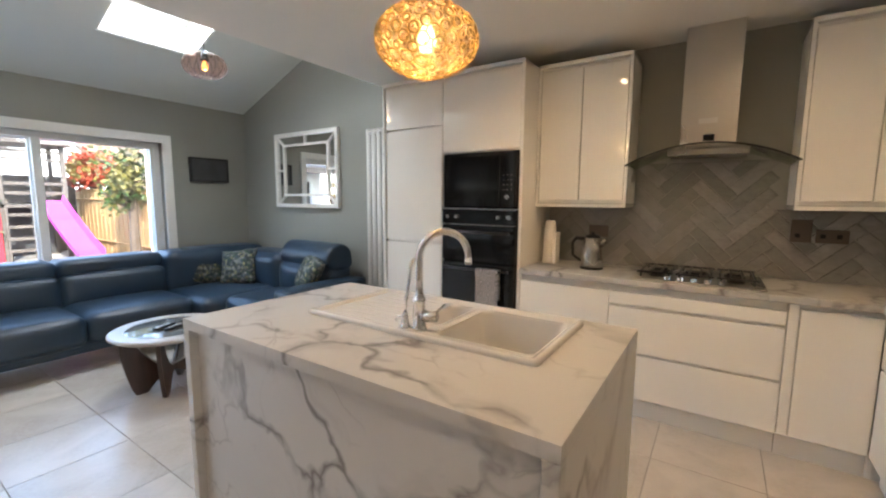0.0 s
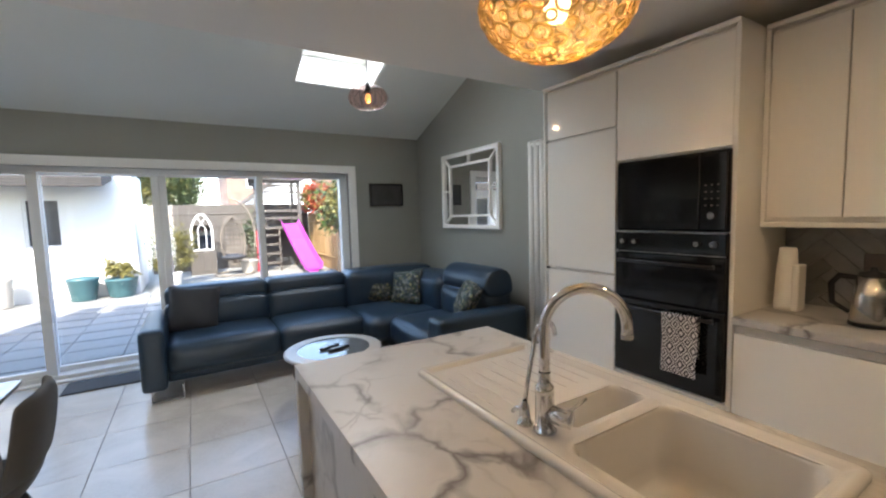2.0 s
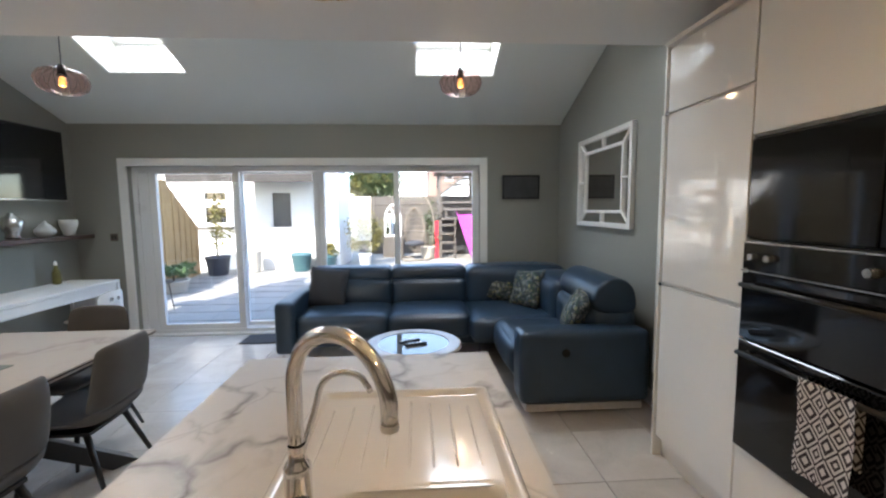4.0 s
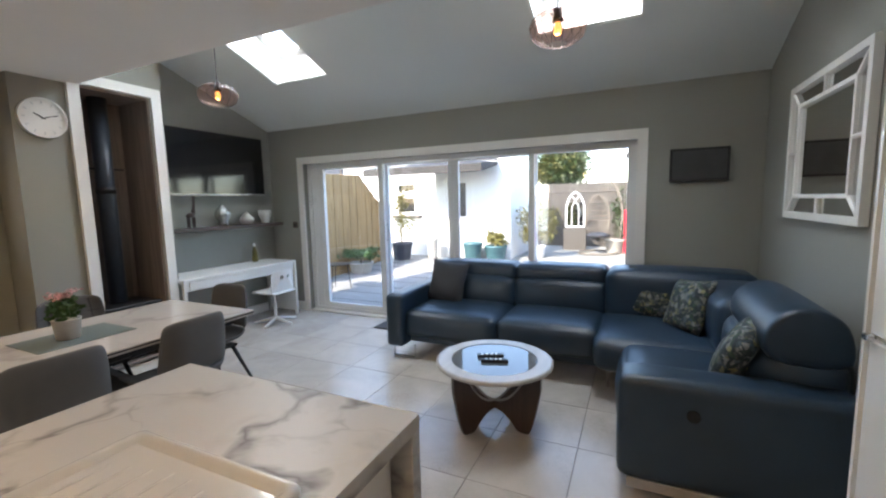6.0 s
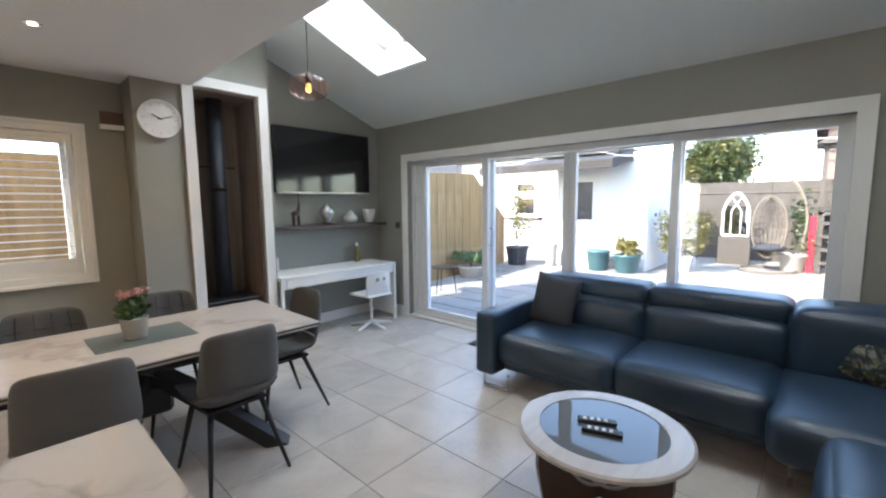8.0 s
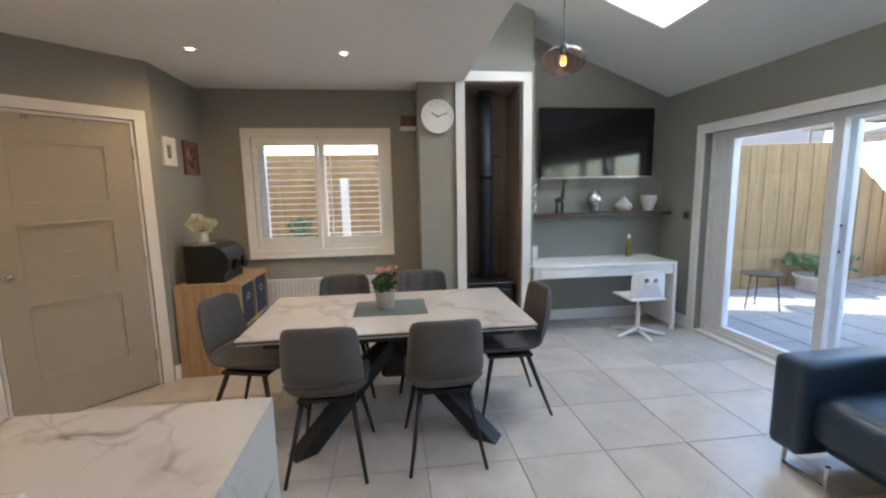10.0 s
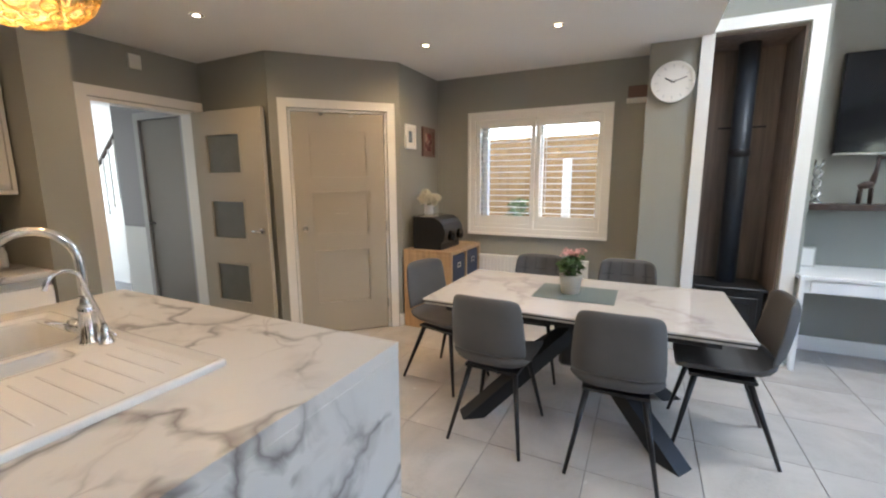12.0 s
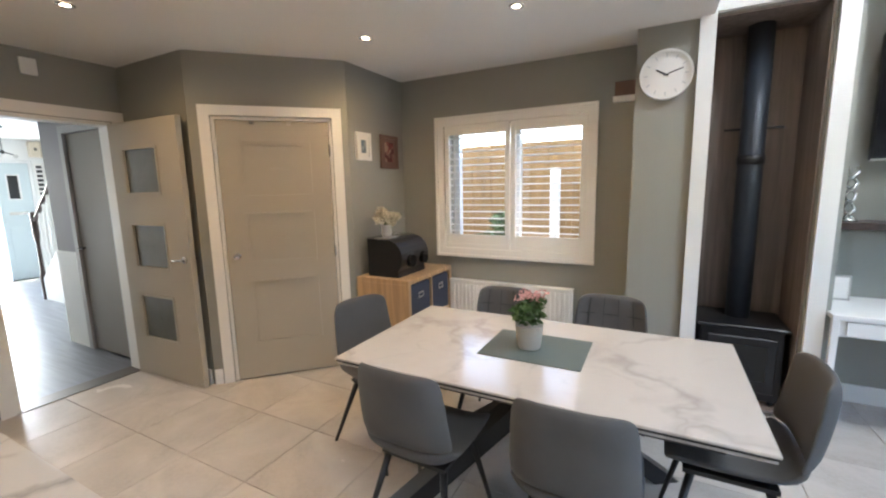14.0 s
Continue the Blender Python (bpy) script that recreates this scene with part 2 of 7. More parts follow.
M["ceramic"] = plain("pale_grey_ceramic", (0.58, 0.58, 0.56), 0.3, vary=0.06)
M["paper"] = plain("white_paper", (0.78, 0.76, 0.72), 0.9, vary=0.03, fine=120, relief=0.2)
M["pink_plastic"] = plain("pink_plastic", (0.42, 0.05, 0.33), 0.35, vary=0.06)
M["red_plastic"] = plain("red_plastic", (0.55, 0.03, 0.05), 0.4, vary=0.06)
M["teal_pot"] = plain("glazed_teal_pot", (0.06, 0.14, 0.155), 0.3, vary=0.15, big=8)
M["dark_pot"] = plain("dark_planter", (0.05, 0.055, 0.07), 0.6, vary=0.15)
M["render_wall"] = plain("white_rendered_wall", (0.78, 0.77, 0.74), 0.85, vary=0.05, fine=60, relief=0.25)
M["brick_wall"] = plain("house_render", (0.5, 0.47, 0.43), 0.9, vary=0.1, fine=50, relief=0.3)
M["brown_brick"] = plain("brown_house_brick", (0.24, 0.155, 0.12), 0.9, vary=0.2, big=2, fine=18, relief=0.3)
M["roof"] = plain("dark_roof_tile", (0.04, 0.037, 0.036), 0.8, vary=0.2, fine=30, relief=0.3)
M["patio"] = plain("patio_concrete", (0.27, 0.265, 0.255), 0.85, vary=0.12, big=0.9, fine=50, relief=0.2, per_object=True)
M["gravel"] = plain("pale_ground", (0.27, 0.26, 0.23), 0.9, vary=0.15, big=0.5, fine=30, relief=0.3)
M["bark"] = wood("bark", (0.10, 0.075, 0.055), 0.9)
M["rattan"] = plain("pale_rattan", (0.20, 0.165, 0.125), 0.6, vary=0.15, fine=90, relief=0.2)
M["hall_floor"] = wood("grey_hall_boards", (0.15, 0.16, 0.18), 0.35, axis=0)
M["hall_wall"] = plain("white_hall_paint", (0.74, 0.74, 0.72), 0.6, vary=0.03, fine=120, relief=0.04)
M["hall_grey"] = plain("mauve_grey_hall_paint", (0.24, 0.23, 0.245), 0.6, vary=0.04, fine=120, relief=0.04)
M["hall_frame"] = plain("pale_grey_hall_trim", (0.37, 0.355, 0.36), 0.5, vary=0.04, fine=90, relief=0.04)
M["cream_box"] = plain("cream_plastic", (0.62, 0.55, 0.43), 0.45, vary=0.04, fine=60, relief=0.02)
M["pale_blue"] = plain("pale_blue_door_paint", (0.52, 0.60, 0.62), 0.4, vary=0.03, fine=90, relief=0.05)
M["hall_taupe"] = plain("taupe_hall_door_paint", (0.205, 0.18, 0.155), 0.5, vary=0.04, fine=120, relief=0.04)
M["floral"] = spotted("floral_cloth", [(0.02, 0.03, 0.035), (0.05, 0.09, 0.05), (0.025, 0.035, 0.04), (0.30, 0.27, 0.12), (0.04, 0.07, 0.09), (0.22, 0.22, 0.2)], 34)
M["grey_cushion"] = plain("dark_grey_cushion_cloth", (0.036, 0.038, 0.045), 0.8, vary=0.15, fine=250, relief=0.3)
M["photo_a"] = spotted("landscape_print", [(0.10, 0.14, 0.18), (0.25, 0.33, 0.4), (0.12, 0.16, 0.10), (0.4, 0.42, 0.42)], 20)
M["photo_b"] = spotted("red_print", [(0.10, 0.03, 0.03), (0.30, 0.07, 0.06), (0.2, 0.1, 0.08), (0.35, 0.25, 0.2)], 20)
M["dark_art"] = plain("dark_panel", (0.05, 0.052, 0.055), 0.35, vary=0.3, big=8, fine=40)
M["brown_frame"] = plain("brown_frame", (0.16, 0.09, 0.07), 0.5)
M["pale_grout"] = plain("pale_grout", (0.30, 0.29, 0.27), 0.9, vary=0.08, fine=200)
# Flue black made lighter and bluer, for the blue light of the roof window.
M["flue"] = plain("blue_black_flue", (0.035, 0.042, 0.055), 0.45, 0.2, vary=0.15, fine=90, relief=0.05)
M["plate"] = plain("dark_bronze_plate", (0.13, 0.105, 0.09), 0.35, 0.6, vary=0.1, fine=90, relief=0.03)
M["mat_rubber"] = plain("dark_door_mat", (0.07, 0.07, 0.075), 0.95, vary=0.2, fine=300, relief=0.4)


def floor_tile_mat():
    m = bpy.data.materials.new("grey_porcelain_tile")
    nt, b = nodes_of(m)
    v = coords(nt, per_object=True)
    info = nt.nodes.new("ShaderNodeObjectInfo")
    cloud = noise_tex(nt, v, 2.4, 6, 0.6, 0.8)
    c = ramp(nt, cloud, [(0.3, (0.37, 0.335, 0.295)), (0.55, (0.53, 0.49, 0.445)), (0.75, (0.66, 0.62, 0.57))])
    c = mix_rgb(nt, noise_tex(nt, v, 60, 4), c, (0.55, 0.51, 0.465))
    tone = ramp(nt, info.outputs["Random"], [(0.0, (0.93, 0.93, 0.93)), (1.0, (1.03, 1.03, 1.03))])
    c = mix_rgb(nt, 1.0, c, tone, "MULTIPLY")
    nt.links.new(c, b.inputs["Base Color"])
    r = nt.nodes.new("ShaderNodeMapRange")
    r.inputs[3].default_value, r.inputs[4].default_value = 0.16, 0.32
    nt.links.new(cloud, r.inputs[0])
    nt.links.new(r.outputs[0], b.inputs["Roughness"])
    bump(nt, b, noise_tex(nt, v, 5, 3), 0.04, 0.01)
    return m


def splash_mat():
    m = bpy.data.materials.new("grey_glazed_wall_tile")
    nt, b = nodes_of(m)
    v = coords(nt, per_object=True)
    info = nt.nodes.new("ShaderNodeObjectInfo")
    c = ramp(nt, info.outputs["Random"], [(0.0, (0.21, 0.205, 0.195)), (0.6, (0.30, 0.29, 0.275)), (1.0, (0.42, 0.405, 0.38))])
    n = noise_tex(nt, v, 9, 3)
    c = mix_rgb(nt, n, c, (0.2, 0.195, 0.185))
    nt.links.new(c, b.inputs["Base Color"])
    b.inputs["Roughness"].default_value = 0.07
    bump(nt, b, noise_tex(nt, v, 14, 2), 0.6, 0.025)
    return m


def towel_mat():
    m = bpy.data.materials.new("patterned_towel")
    nt, b = nodes_of(m)
    v = coords(nt)
    sep = nt.nodes.new("ShaderNodeSeparateXYZ")
    nt.links.new(v, sep.inputs[0])
    far = []
    for axis, per in (("X", 15.6), ("Z", 11.5)):
        last = sep.outputs[axis]
        for op, val in (("MULTIPLY", per), ("FRACT", 0), ("SUBTRACT", 0.5), ("ABSOLUTE", 0)):
            mt_ = nt.nodes.new("ShaderNodeMath")
            mt_.operation = op
            mt_.inputs[1].default_value = val
            nt.links.new(last, mt_.inputs[0])
            last = mt_.outputs[0]
        far.append(last)
    sm = nt.nodes.new("ShaderNodeMath")
    nt.links.new(far[0], sm.inputs[0])
    nt.links.new(far[1], sm.inputs[1])
    dark, pale = (0.035, 0.025, 0.028), (0.62, 0.58, 0.55)
    col = ramp(nt, sm.outputs[0], [(0.10, pale), (0.13, dark), (0.24, dark), (0.27, pale), (0.38, pale), (0.41, dark), (0.50, dark), (0.53, pale), (0.62, pale), (0.65, dark), (0.80, dark), (0.83, pale)])
    nt.links.new(col, b.inputs["Base Color"])
    b.inputs["Roughness"].default_value = 0.9
    bump(nt, b, noise_tex(nt, v, 300, 2), 0.3, 0.003)
    return m


def shade_glass(name, color, lo=0.35, hi=0.85, through_color=(1.0, 0.93, 0.78)):
    """Amber glass that lets light glow through."""
    m = bpy.data.materials.new(name)
    m.use_nodes = True
    nt = m.node_tree
    nt.nodes.remove(nt.nodes["Principled BSDF"])
    a = nt.nodes.new("ShaderNodeBsdfTranslucent")
    a.inputs[0].default_value = (*color, 1)
    b = nt.nodes.new("ShaderNodeBsdfTransparent")
    b.inputs[0].default_value = (*through_color, 1)
    mx = nt.nodes.new("ShaderNodeMixShader")
    n = noise_tex(nt, coords(nt), 45, 2)
    nt.links.new(ramp(nt, n, [(0.4, (lo, lo, lo)), (0.65, (hi, hi, hi))]), mx.inputs[0])
    nt.links.new(a.outputs[0], mx.inputs[1])
    nt.links.new(b.outputs[0], mx.inputs[2])
    nt.links.new(mx.outputs[0], nt.nodes["Material Output"].inputs[0])
    return m


# For the globe's added inner shell, which fills its gaps with amber glow.
M["amber_glow_shell"] = shade_glass("amber_glass", (0.27, 0.195, 0.10))
M["amber"] = shade_glass("gold_bead_glass", (0.50, 0.39, 0.22), 0.0, 0.12)
M["floor_tile"] = floor_tile_mat()
M["splash"] = splash_mat()
M["towel"] = towel_mat()


# ---- builders ----
def part(name, bm, mat, parent=None, label="", smooth=False):
    """Links a bmesh, in world places, as one mesh object under a thing or a part."""
    me = bpy.data.meshes.new(name)
    bm.normal_update()
    bm.to_mesh(me)
    bm.free()
    if smooth:
        for p in me.polygons:
            p.use_smooth = True
    me.materials.append(M[mat] if isinstance(mat, str) else mat)
    ob = new(name, me)
    if parent is not None:
        ob.parent = parent
        if parent.parent is None:
            ob.matrix_parent_inverse = Matrix.Translation(-Vector(parent.location))
    if label:
        ob["label"] = label
    return ob


def thing(name, label, category, place=(0, 0, 0), group="", kind=""):
    ob = new(name)
    ob.empty_display_size = 0.1
    ob.location = place
    return tagged(ob, label, category, group, kind)


def box(x0, x1, y0, y1, z0, z1, bevel=0.0, seg=1, bm=None):
    own = bmesh.new()
    vs = [own.verts.new((x, y, z)) for x in (x0, x1) for y in (y0, y1) for z in (z0, z1)]
    for f in ((0, 1, 3, 2), (4, 6, 7, 5), (0, 4, 5, 1), (2, 3, 7, 6), (0, 2, 6, 4), (1, 5, 7, 3)):
        own.faces.new([vs[i] for i in f])
    if bevel:
        bmesh.ops.bevel(own, geom=own.edges[:], offset=bevel, segments=seg, profile=0.5, affect="EDGES")
    if bm is None:
        return own
    return join(bm, own)


def join(bm, other):
    me = bpy.data.meshes.new("tmp")
    other.to_mesh(me)
    other.free()
    bm.from_mesh(me)
    bpy.data.meshes.remove(me)
    return bm


def tube(points, radii, seg=12, cap=True, bm=None):
    """A round tube through points; radii: one, or one for each point."""
    bm = bm or bmesh.new()
    pts = [Vector(p) for p in points]
    if not isinstance(radii, (list, tuple)):
        radii = [radii] * len(pts)
    rings = []
    up = Vector((0.31, 0.17, 0.93))
    for i, p in enumerate(pts):
        d = (pts[min(i + 1, len(pts) - 1)] - pts[max(i - 1, 0)]).normalized()
        if i == 0:
            a = d.cross(up)
            if a.length < 0.1:
                a = d.cross(Vector((1, 0, 0)))
        else:
            a = a - d * a.dot(d)
        a = a.normalized()
        b = d.cross(a).normalized()
        rings.append([bm.verts.new(p + radii[i] * (math.cos(k * math.tau / seg) * a + math.sin(k * math.tau / seg) * b)) for k in range(seg)])
    for r0, r1 in zip(rings, rings[1:]):
        for k in range(seg):
            bm.faces.new((r0[k], r1[k], r1[(k + 1) % seg], r0[(k + 1) % seg]))
    if cap:
        bm.faces.new(rings[0])
        bm.faces.new(rings[-1][::-1])
    return bm


def lathe(profile, place=(0, 0, 0), seg=24, bm=None, sx=1.0, sy=1.0):
    """Turns a profile of (radius, height) about the upright axis at place."""
    bm = bm or bmesh.new()
    rings = []
    for r, z in profile:
        if r < 1e-5:
            rings.append([bm.verts.new((place[0], place[1], place[2] + z))])
        else:
            rings.append([bm.verts.new((place[0] + sx * r * math.cos(k * math.tau / seg), place[1] + sy * r * math.sin(k * math.tau / seg), place[2] + z)) for k in range(seg)])
    for a, b in zip(rings, rings[1:]):
        for k in range(seg):
            k2 = (k + 1) % seg
            if len(a) == 1 and len(b) > 1:
                bm.faces.new((a[0], b[k2], b[k]))
            elif len(b) == 1 and len(a) > 1:
                bm.faces.new((a[k], a[k2], b[0]))
            elif len(a) > 1:
                bm.faces.new((a[k], a[k2], b[k2], b[k]))
    return bm


def grid_solid(us, vs, holes, d0, d1, place):
    """A slab in the cells of a grid, less the holes (u0, u1, v0, v1); place(u, v, d) gives the point."""
    bm = bmesh.new()
    us = sorted(set(us) | {h[0] for h in holes} | {h[1] for h in holes})
    vs = sorted(set(vs) | {h[2] for h in holes} | {h[3] for h in holes})
    cache = {}

    def vert(i, j, d):
        key = (i, j, d)
        if key not in cache:
            cache[key] = bm.verts.new(place(us[i], vs[j], d))
        return cache[key]

    def solid(i, j):
        if not (0 <= i < len(us) - 1 and 0 <= j < len(vs) - 1):
            return False
        u, v = (us[i] + us[i + 1]) / 2, (vs[j] + vs[j + 1]) / 2
        return not any(h[0] < u < h[1] and h[2] < v < h[3] for h in holes)

    for i in range(len(us) - 1):
        for j in range(len(vs) - 1):
            if not solid(i, j):
                continue
            for d in (d0, d1):
                bm.faces.new([vert(i, j, d), vert(i + 1, j, d), vert(i + 1, j + 1, d), vert(i, j + 1, d)])
            for di, dj, a, b in ((-1, 0, (i, j), (i, j + 1)), (1, 0, (i + 1, j), (i + 1, j + 1)), (0, -1, (i, j), (i + 1, j)), (0, 1, (i, j + 1), (i + 1, j + 1))):
                if not solid(i + di, j + dj):
                    bm.faces.new([vert(*a, d0), vert(*b, d0), vert(*b, d1), vert(*a, d1)])
    bmesh.ops.recalc_face_normals(bm, faces=bm.faces[:])
    return bm


def struct(name, bm, mat, label, category, smooth=False):
    return tagged(part(name, bm, mat, smooth=smooth), label, category, kind="structure")


def frame_bars(x0, x1, z0, z1, w, y0, y1, to=lambda x, y, z: (x, y, z), bottom=True):
    """Four (or three) bars round an opening in the x-z plane, mitred as one mesh."""
    bm = bmesh.new()
    o = [(x0, z0), (x1, z0), (x1, z1), (x0, z1)]
    zb = z0 + w if bottom else z0
    n = [(x0 + w, zb), (x1 - w, zb), (x1 - w, z1 - w), (x0 + w, z1 - w)]
    V = {}
    for k, pts in (("o", o), ("n", n)):
        for i, (x, z) in enumerate(pts):
            for s, y in ((0, y0), (1, y1)):
                V[k, i, s] = bm.verts.new(to(x, y, z))
    for i in range(4):
        if i == 0 and not bottom:
            for e in (0, 1):
                bm.faces.new([V["o", e, 0], V["o", e, 1], V["n", e, 1], V["n", e, 0]])
            continue
        j = (i + 1) % 4
        bm.faces.new([V["o", i, 0], V["o", j, 0], V["n", j, 0], V["n", i, 0]])
        bm.faces.new([V["o", i, 1], V["o", j, 1], V["n", j, 1], V["n", i, 1]])
        bm.faces.new([V["o", i, 0], V["o", j, 0], V["o", j, 1], V["o", i, 1]])
        bm.faces.new([V["n", i, 0], V["n", j, 0], V["n", j, 1], V["n", i, 1]])
    bmesh.ops.recalc_face_normals(bm, faces=bm.faces[:])
    return bm


def leaves(n, place, size, leaf, seed, fill=0.35, bm=None):
    """Many small folded leaves in an uneven clump."""
    rnd = random.Random(seed)
    bm = bm or bmesh.new()
    lobes = [(Vector((rnd.uniform(-1, 1), rnd.uniform(-1, 1), rnd.uniform(-1, 1))) * 0.55, rnd.uniform(0.35, 0.65)) for _ in range(9)]
    for _ in range(n):
        c, r = rnd.choice(lobes)
        d = Vector((rnd.gauss(0, 1), rnd.gauss(0, 1), rnd.gauss(0, 1))).normalized() * (fill + (1 - fill) * rnd.random()) * r
        p = c + d
        p = Vector((place[0] + p.x * size[0], place[1] + p.y * size[1], place[2] + p.z * size[2]))
        a = Vector((rnd.gauss(0, 1), rnd.gauss(0, 1), rnd.gauss(0, 0.6))).normalized()
        b = a.cross(Vector((rnd.gauss(0, 1), rnd.gauss(0, 1), rnd.gauss(0, 1)))).normalized()
        s = leaf * rnd.uniform(0.6, 1.3)
        q = [bm.verts.new(p + s * v) for v in (-a, 0.45 * b, a, -0.45 * b)]
        bm.faces.new(q)
    return bm


# ---- large structure ----
XW, XE, YN, YK, YS, YD, CEIL = -4.24, 2.25, 4.43, 4.68, -1.20, -1.07, 2.48
EDGE, SLOPE, EAVE = -1.855, 0.385, 2.47


def vault_z(x):
    return EAVE + SLOPE * (x - XW)


struct("floor", box(XW - 0.3, XE + 0.12, YS - 0.3, YK + 0.3, -0.2, -0.008), "grout", "grey grout bed under the porcelain floor tiles", "floor")
# west wall with the sliding doors
struct("wall_west", grid_solid([YS - 0.3, YK + 0.3], [-0.2, 2.62], [(-0.60, 3.46, 0.0, 2.0)], XW - 0.30, XW, lambda u, v, d: (d, u, v)),
       "wall", "sage green painted wall round the sliding doors", "wall")
# north wall of the vaulted part, kitchen wall
struct("wall_north", grid_solid([XW, -1.53], [-0.2, 3.6], [], YN, YK + 0.25, lambda u, v, d: (u, d, v)), "wall", "sage green painted gable wall with a mirror", "wall")
struct("wall_kitchen", grid_solid([-1.527, XE + 0.15], [-0.2, 2.6], [], YK, YK + 0.25, lambda u, v, d: (u, d, v)), "wall", "olive green painted wall behind the kitchen units", "wall")
# south side: television wall, chimney breast with the stove recess, window wall
struct("wall_television", grid_solid([XW, -2.55], [-0.2, 3.6], [], YS - 0.25, YS, lambda u, v, d: (u, d, v)), "wall", "sage green painted gable wall behind the television", "wall")
struct("wall_chimney_breast", grid_solid([-2.547, -1.44], [-0.2, 3.6], [(-2.42, -1.86, 0.0, 2.48)], -1.45, -0.74, lambda u, v, d: (u, d, v)),
       "wall", "sage green painted chimney breast with a tall recess", "wall")
struct("wall_window", grid_solid([-1.437, 0.76], [-0.2, 2.6], [(-1.10, 0.16, 0.92, 2.04)], YD - 0.28, YD, lambda u, v, d: (u, d, v)), "wall",
       "sage green painted wall round the shuttered window", "wall")
struct("wall_picture", grid_solid([YD, -0.273], [-0.2, 2.6], [], 0.61, 0.76, lambda u, v, d: (d, u, v)), "wall", "sage green painted short wall with two pictures", "wall")
# cupboard wall at 45 degrees
DL = math.hypot(0.785, 0.785)


def diag(u, d, z):
    k = math.sqrt(0.5)
    return (0.612 + k * u + k * d, -0.27 + k * u - k * d, z)


struct("wall_cupboard", grid_solid([0, DL], [-0.2, 2.6], [(0.12, 0.97, 0.0, 2.04)], 0.0, 0.12, lambda u, v, d: diag(u, d, v)), "wall",
       "sage green painted diagonal wall round the cupboard door", "wall")
struct("wall_behind_door", grid_solid([1.40, XE + 0.15], [-0.2, 2.6], [], 0.37, 0.517, lambda u, v, d: (u, d, v)), "wall", "sage green painted wall behind the open door", "wall")
struct("wall_hall", grid_solid([0.52, 1.74], [-0.2, 2.6], [(0.60, 1.41, 0.0, 2.05)], XE, XE + 0.15, lambda u, v, d: (d, u, v)), "wall",
       "sage green painted wall round the hall doorway", "wall")
struct("wall_pier", box(1.64, XE + 0.15, 1.743, 1.965, -0.2, 2.6), "wall", "sage green painted pier at the end of the worktop", "wall")
struct("wall_east", grid_solid([1.968, YK - 0.003], [-0.2, 2.6], [], XE, XE + 0.15, lambda u, v, d: (d, u, v)), "wall", "olive green painted wall behind the side units", "wall")
# ceilings
struct("ceiling", box(EDGE, XE + 0.15, YS - 0.3, YK + 0.25, CEIL, CEIL + 0.14), "ceiling", "flat off-white painted ceiling with downlights", "ceiling")
struct("ceiling_vault", grid_solid([YS - 0.25, YK + 0.25], [XW - 0.3, EDGE + 0.1], [(-0.165, 0.56, -3.45, -2.42), (2.695, 3.475, -3.45, -2.42)], 0.0, 0.38,
       lambda u, v, d: (v - 0.35 * d, u, vault_z(v) + 0.93 * d)), "vault", "sloping pale grey painted ceiling with two roof windows", "ceiling")
struct("wall_over_opening", box(EDGE - 0.004, EDGE + 0.1, YS - 0.2, YK + 0.2, CEIL + 0.003, 3.6), "vault", "pale painted upstand above the wide opening", "wall")
# the storey above, which shades the garden
struct("wall_upper_storey", box(EDGE + 0.15, 7.5, -1.5, 7.5, 2.75, 5.4), "brick_wall", "rendered upper storey of the house", "wall")
bm = bmesh.new()
vs = [bm.verts.new(p) for p in ((-2.1, -1.8, 5.42), (7.8, -1.8, 5.42), (7.8, 7.8, 5.42), (-2.1, 7.8, 5.42), (2.8, 1.5, 7.4), (2.8, 4.5, 7.4))]
for f in ((0, 1, 4), (1, 2, 5, 4), (2, 3, 5), (3, 0, 4, 5), (3, 2, 1, 0)):
    bm.faces.new([vs[i] for i in f])
struct("roof_house", bm, "roof", "dark tiled hipped roof of the house", "roof")

# skirting boards
for b in (box(XW, -2.55, YS, YS + 0.018, 0, 0.12, 0.004), box(-1.78, -1.44, -0.74, -0.722, 0, 0.12, 0.004),
              box(-1.44, 0.61, YD, YD + 0.018, 0, 0.12, 0.004), box(0.592, 0.61, YD + 0.02, -0.27, 0, 0.12, 0.004),
              box(XW, XW + 0.018, YS + 0.02, -0.69, 0, 0.12, 0.004), box(XW, XW + 0.018, 3.55, YN, 0, 0.12, 0.004),
              box(XW + 0.02, -1.56, YN - 0.018, YN, 0, 0.12, 0.004), box(-2.567, -2.549, YS + 0.02, -0.76, 0, 0.12, 0.004),
              box(1.42, 2.23, 0.52, 0.538, 0, 0.12, 0.004)):
    struct("baseboard", b, "white", "white painted skirting board", "skirting")
for u0, u1 in ((0.0, 0.035), (1.055, DL)):
    b = box(u0, u1, -0.018, 0.0, 0, 0.12, 0.003)
    for v in b.verts:
        v.co = diag(v.co.x, v.co.y, v.co.z)
    struct("baseboard", b, "white", "white painted skirting board", "skirting")

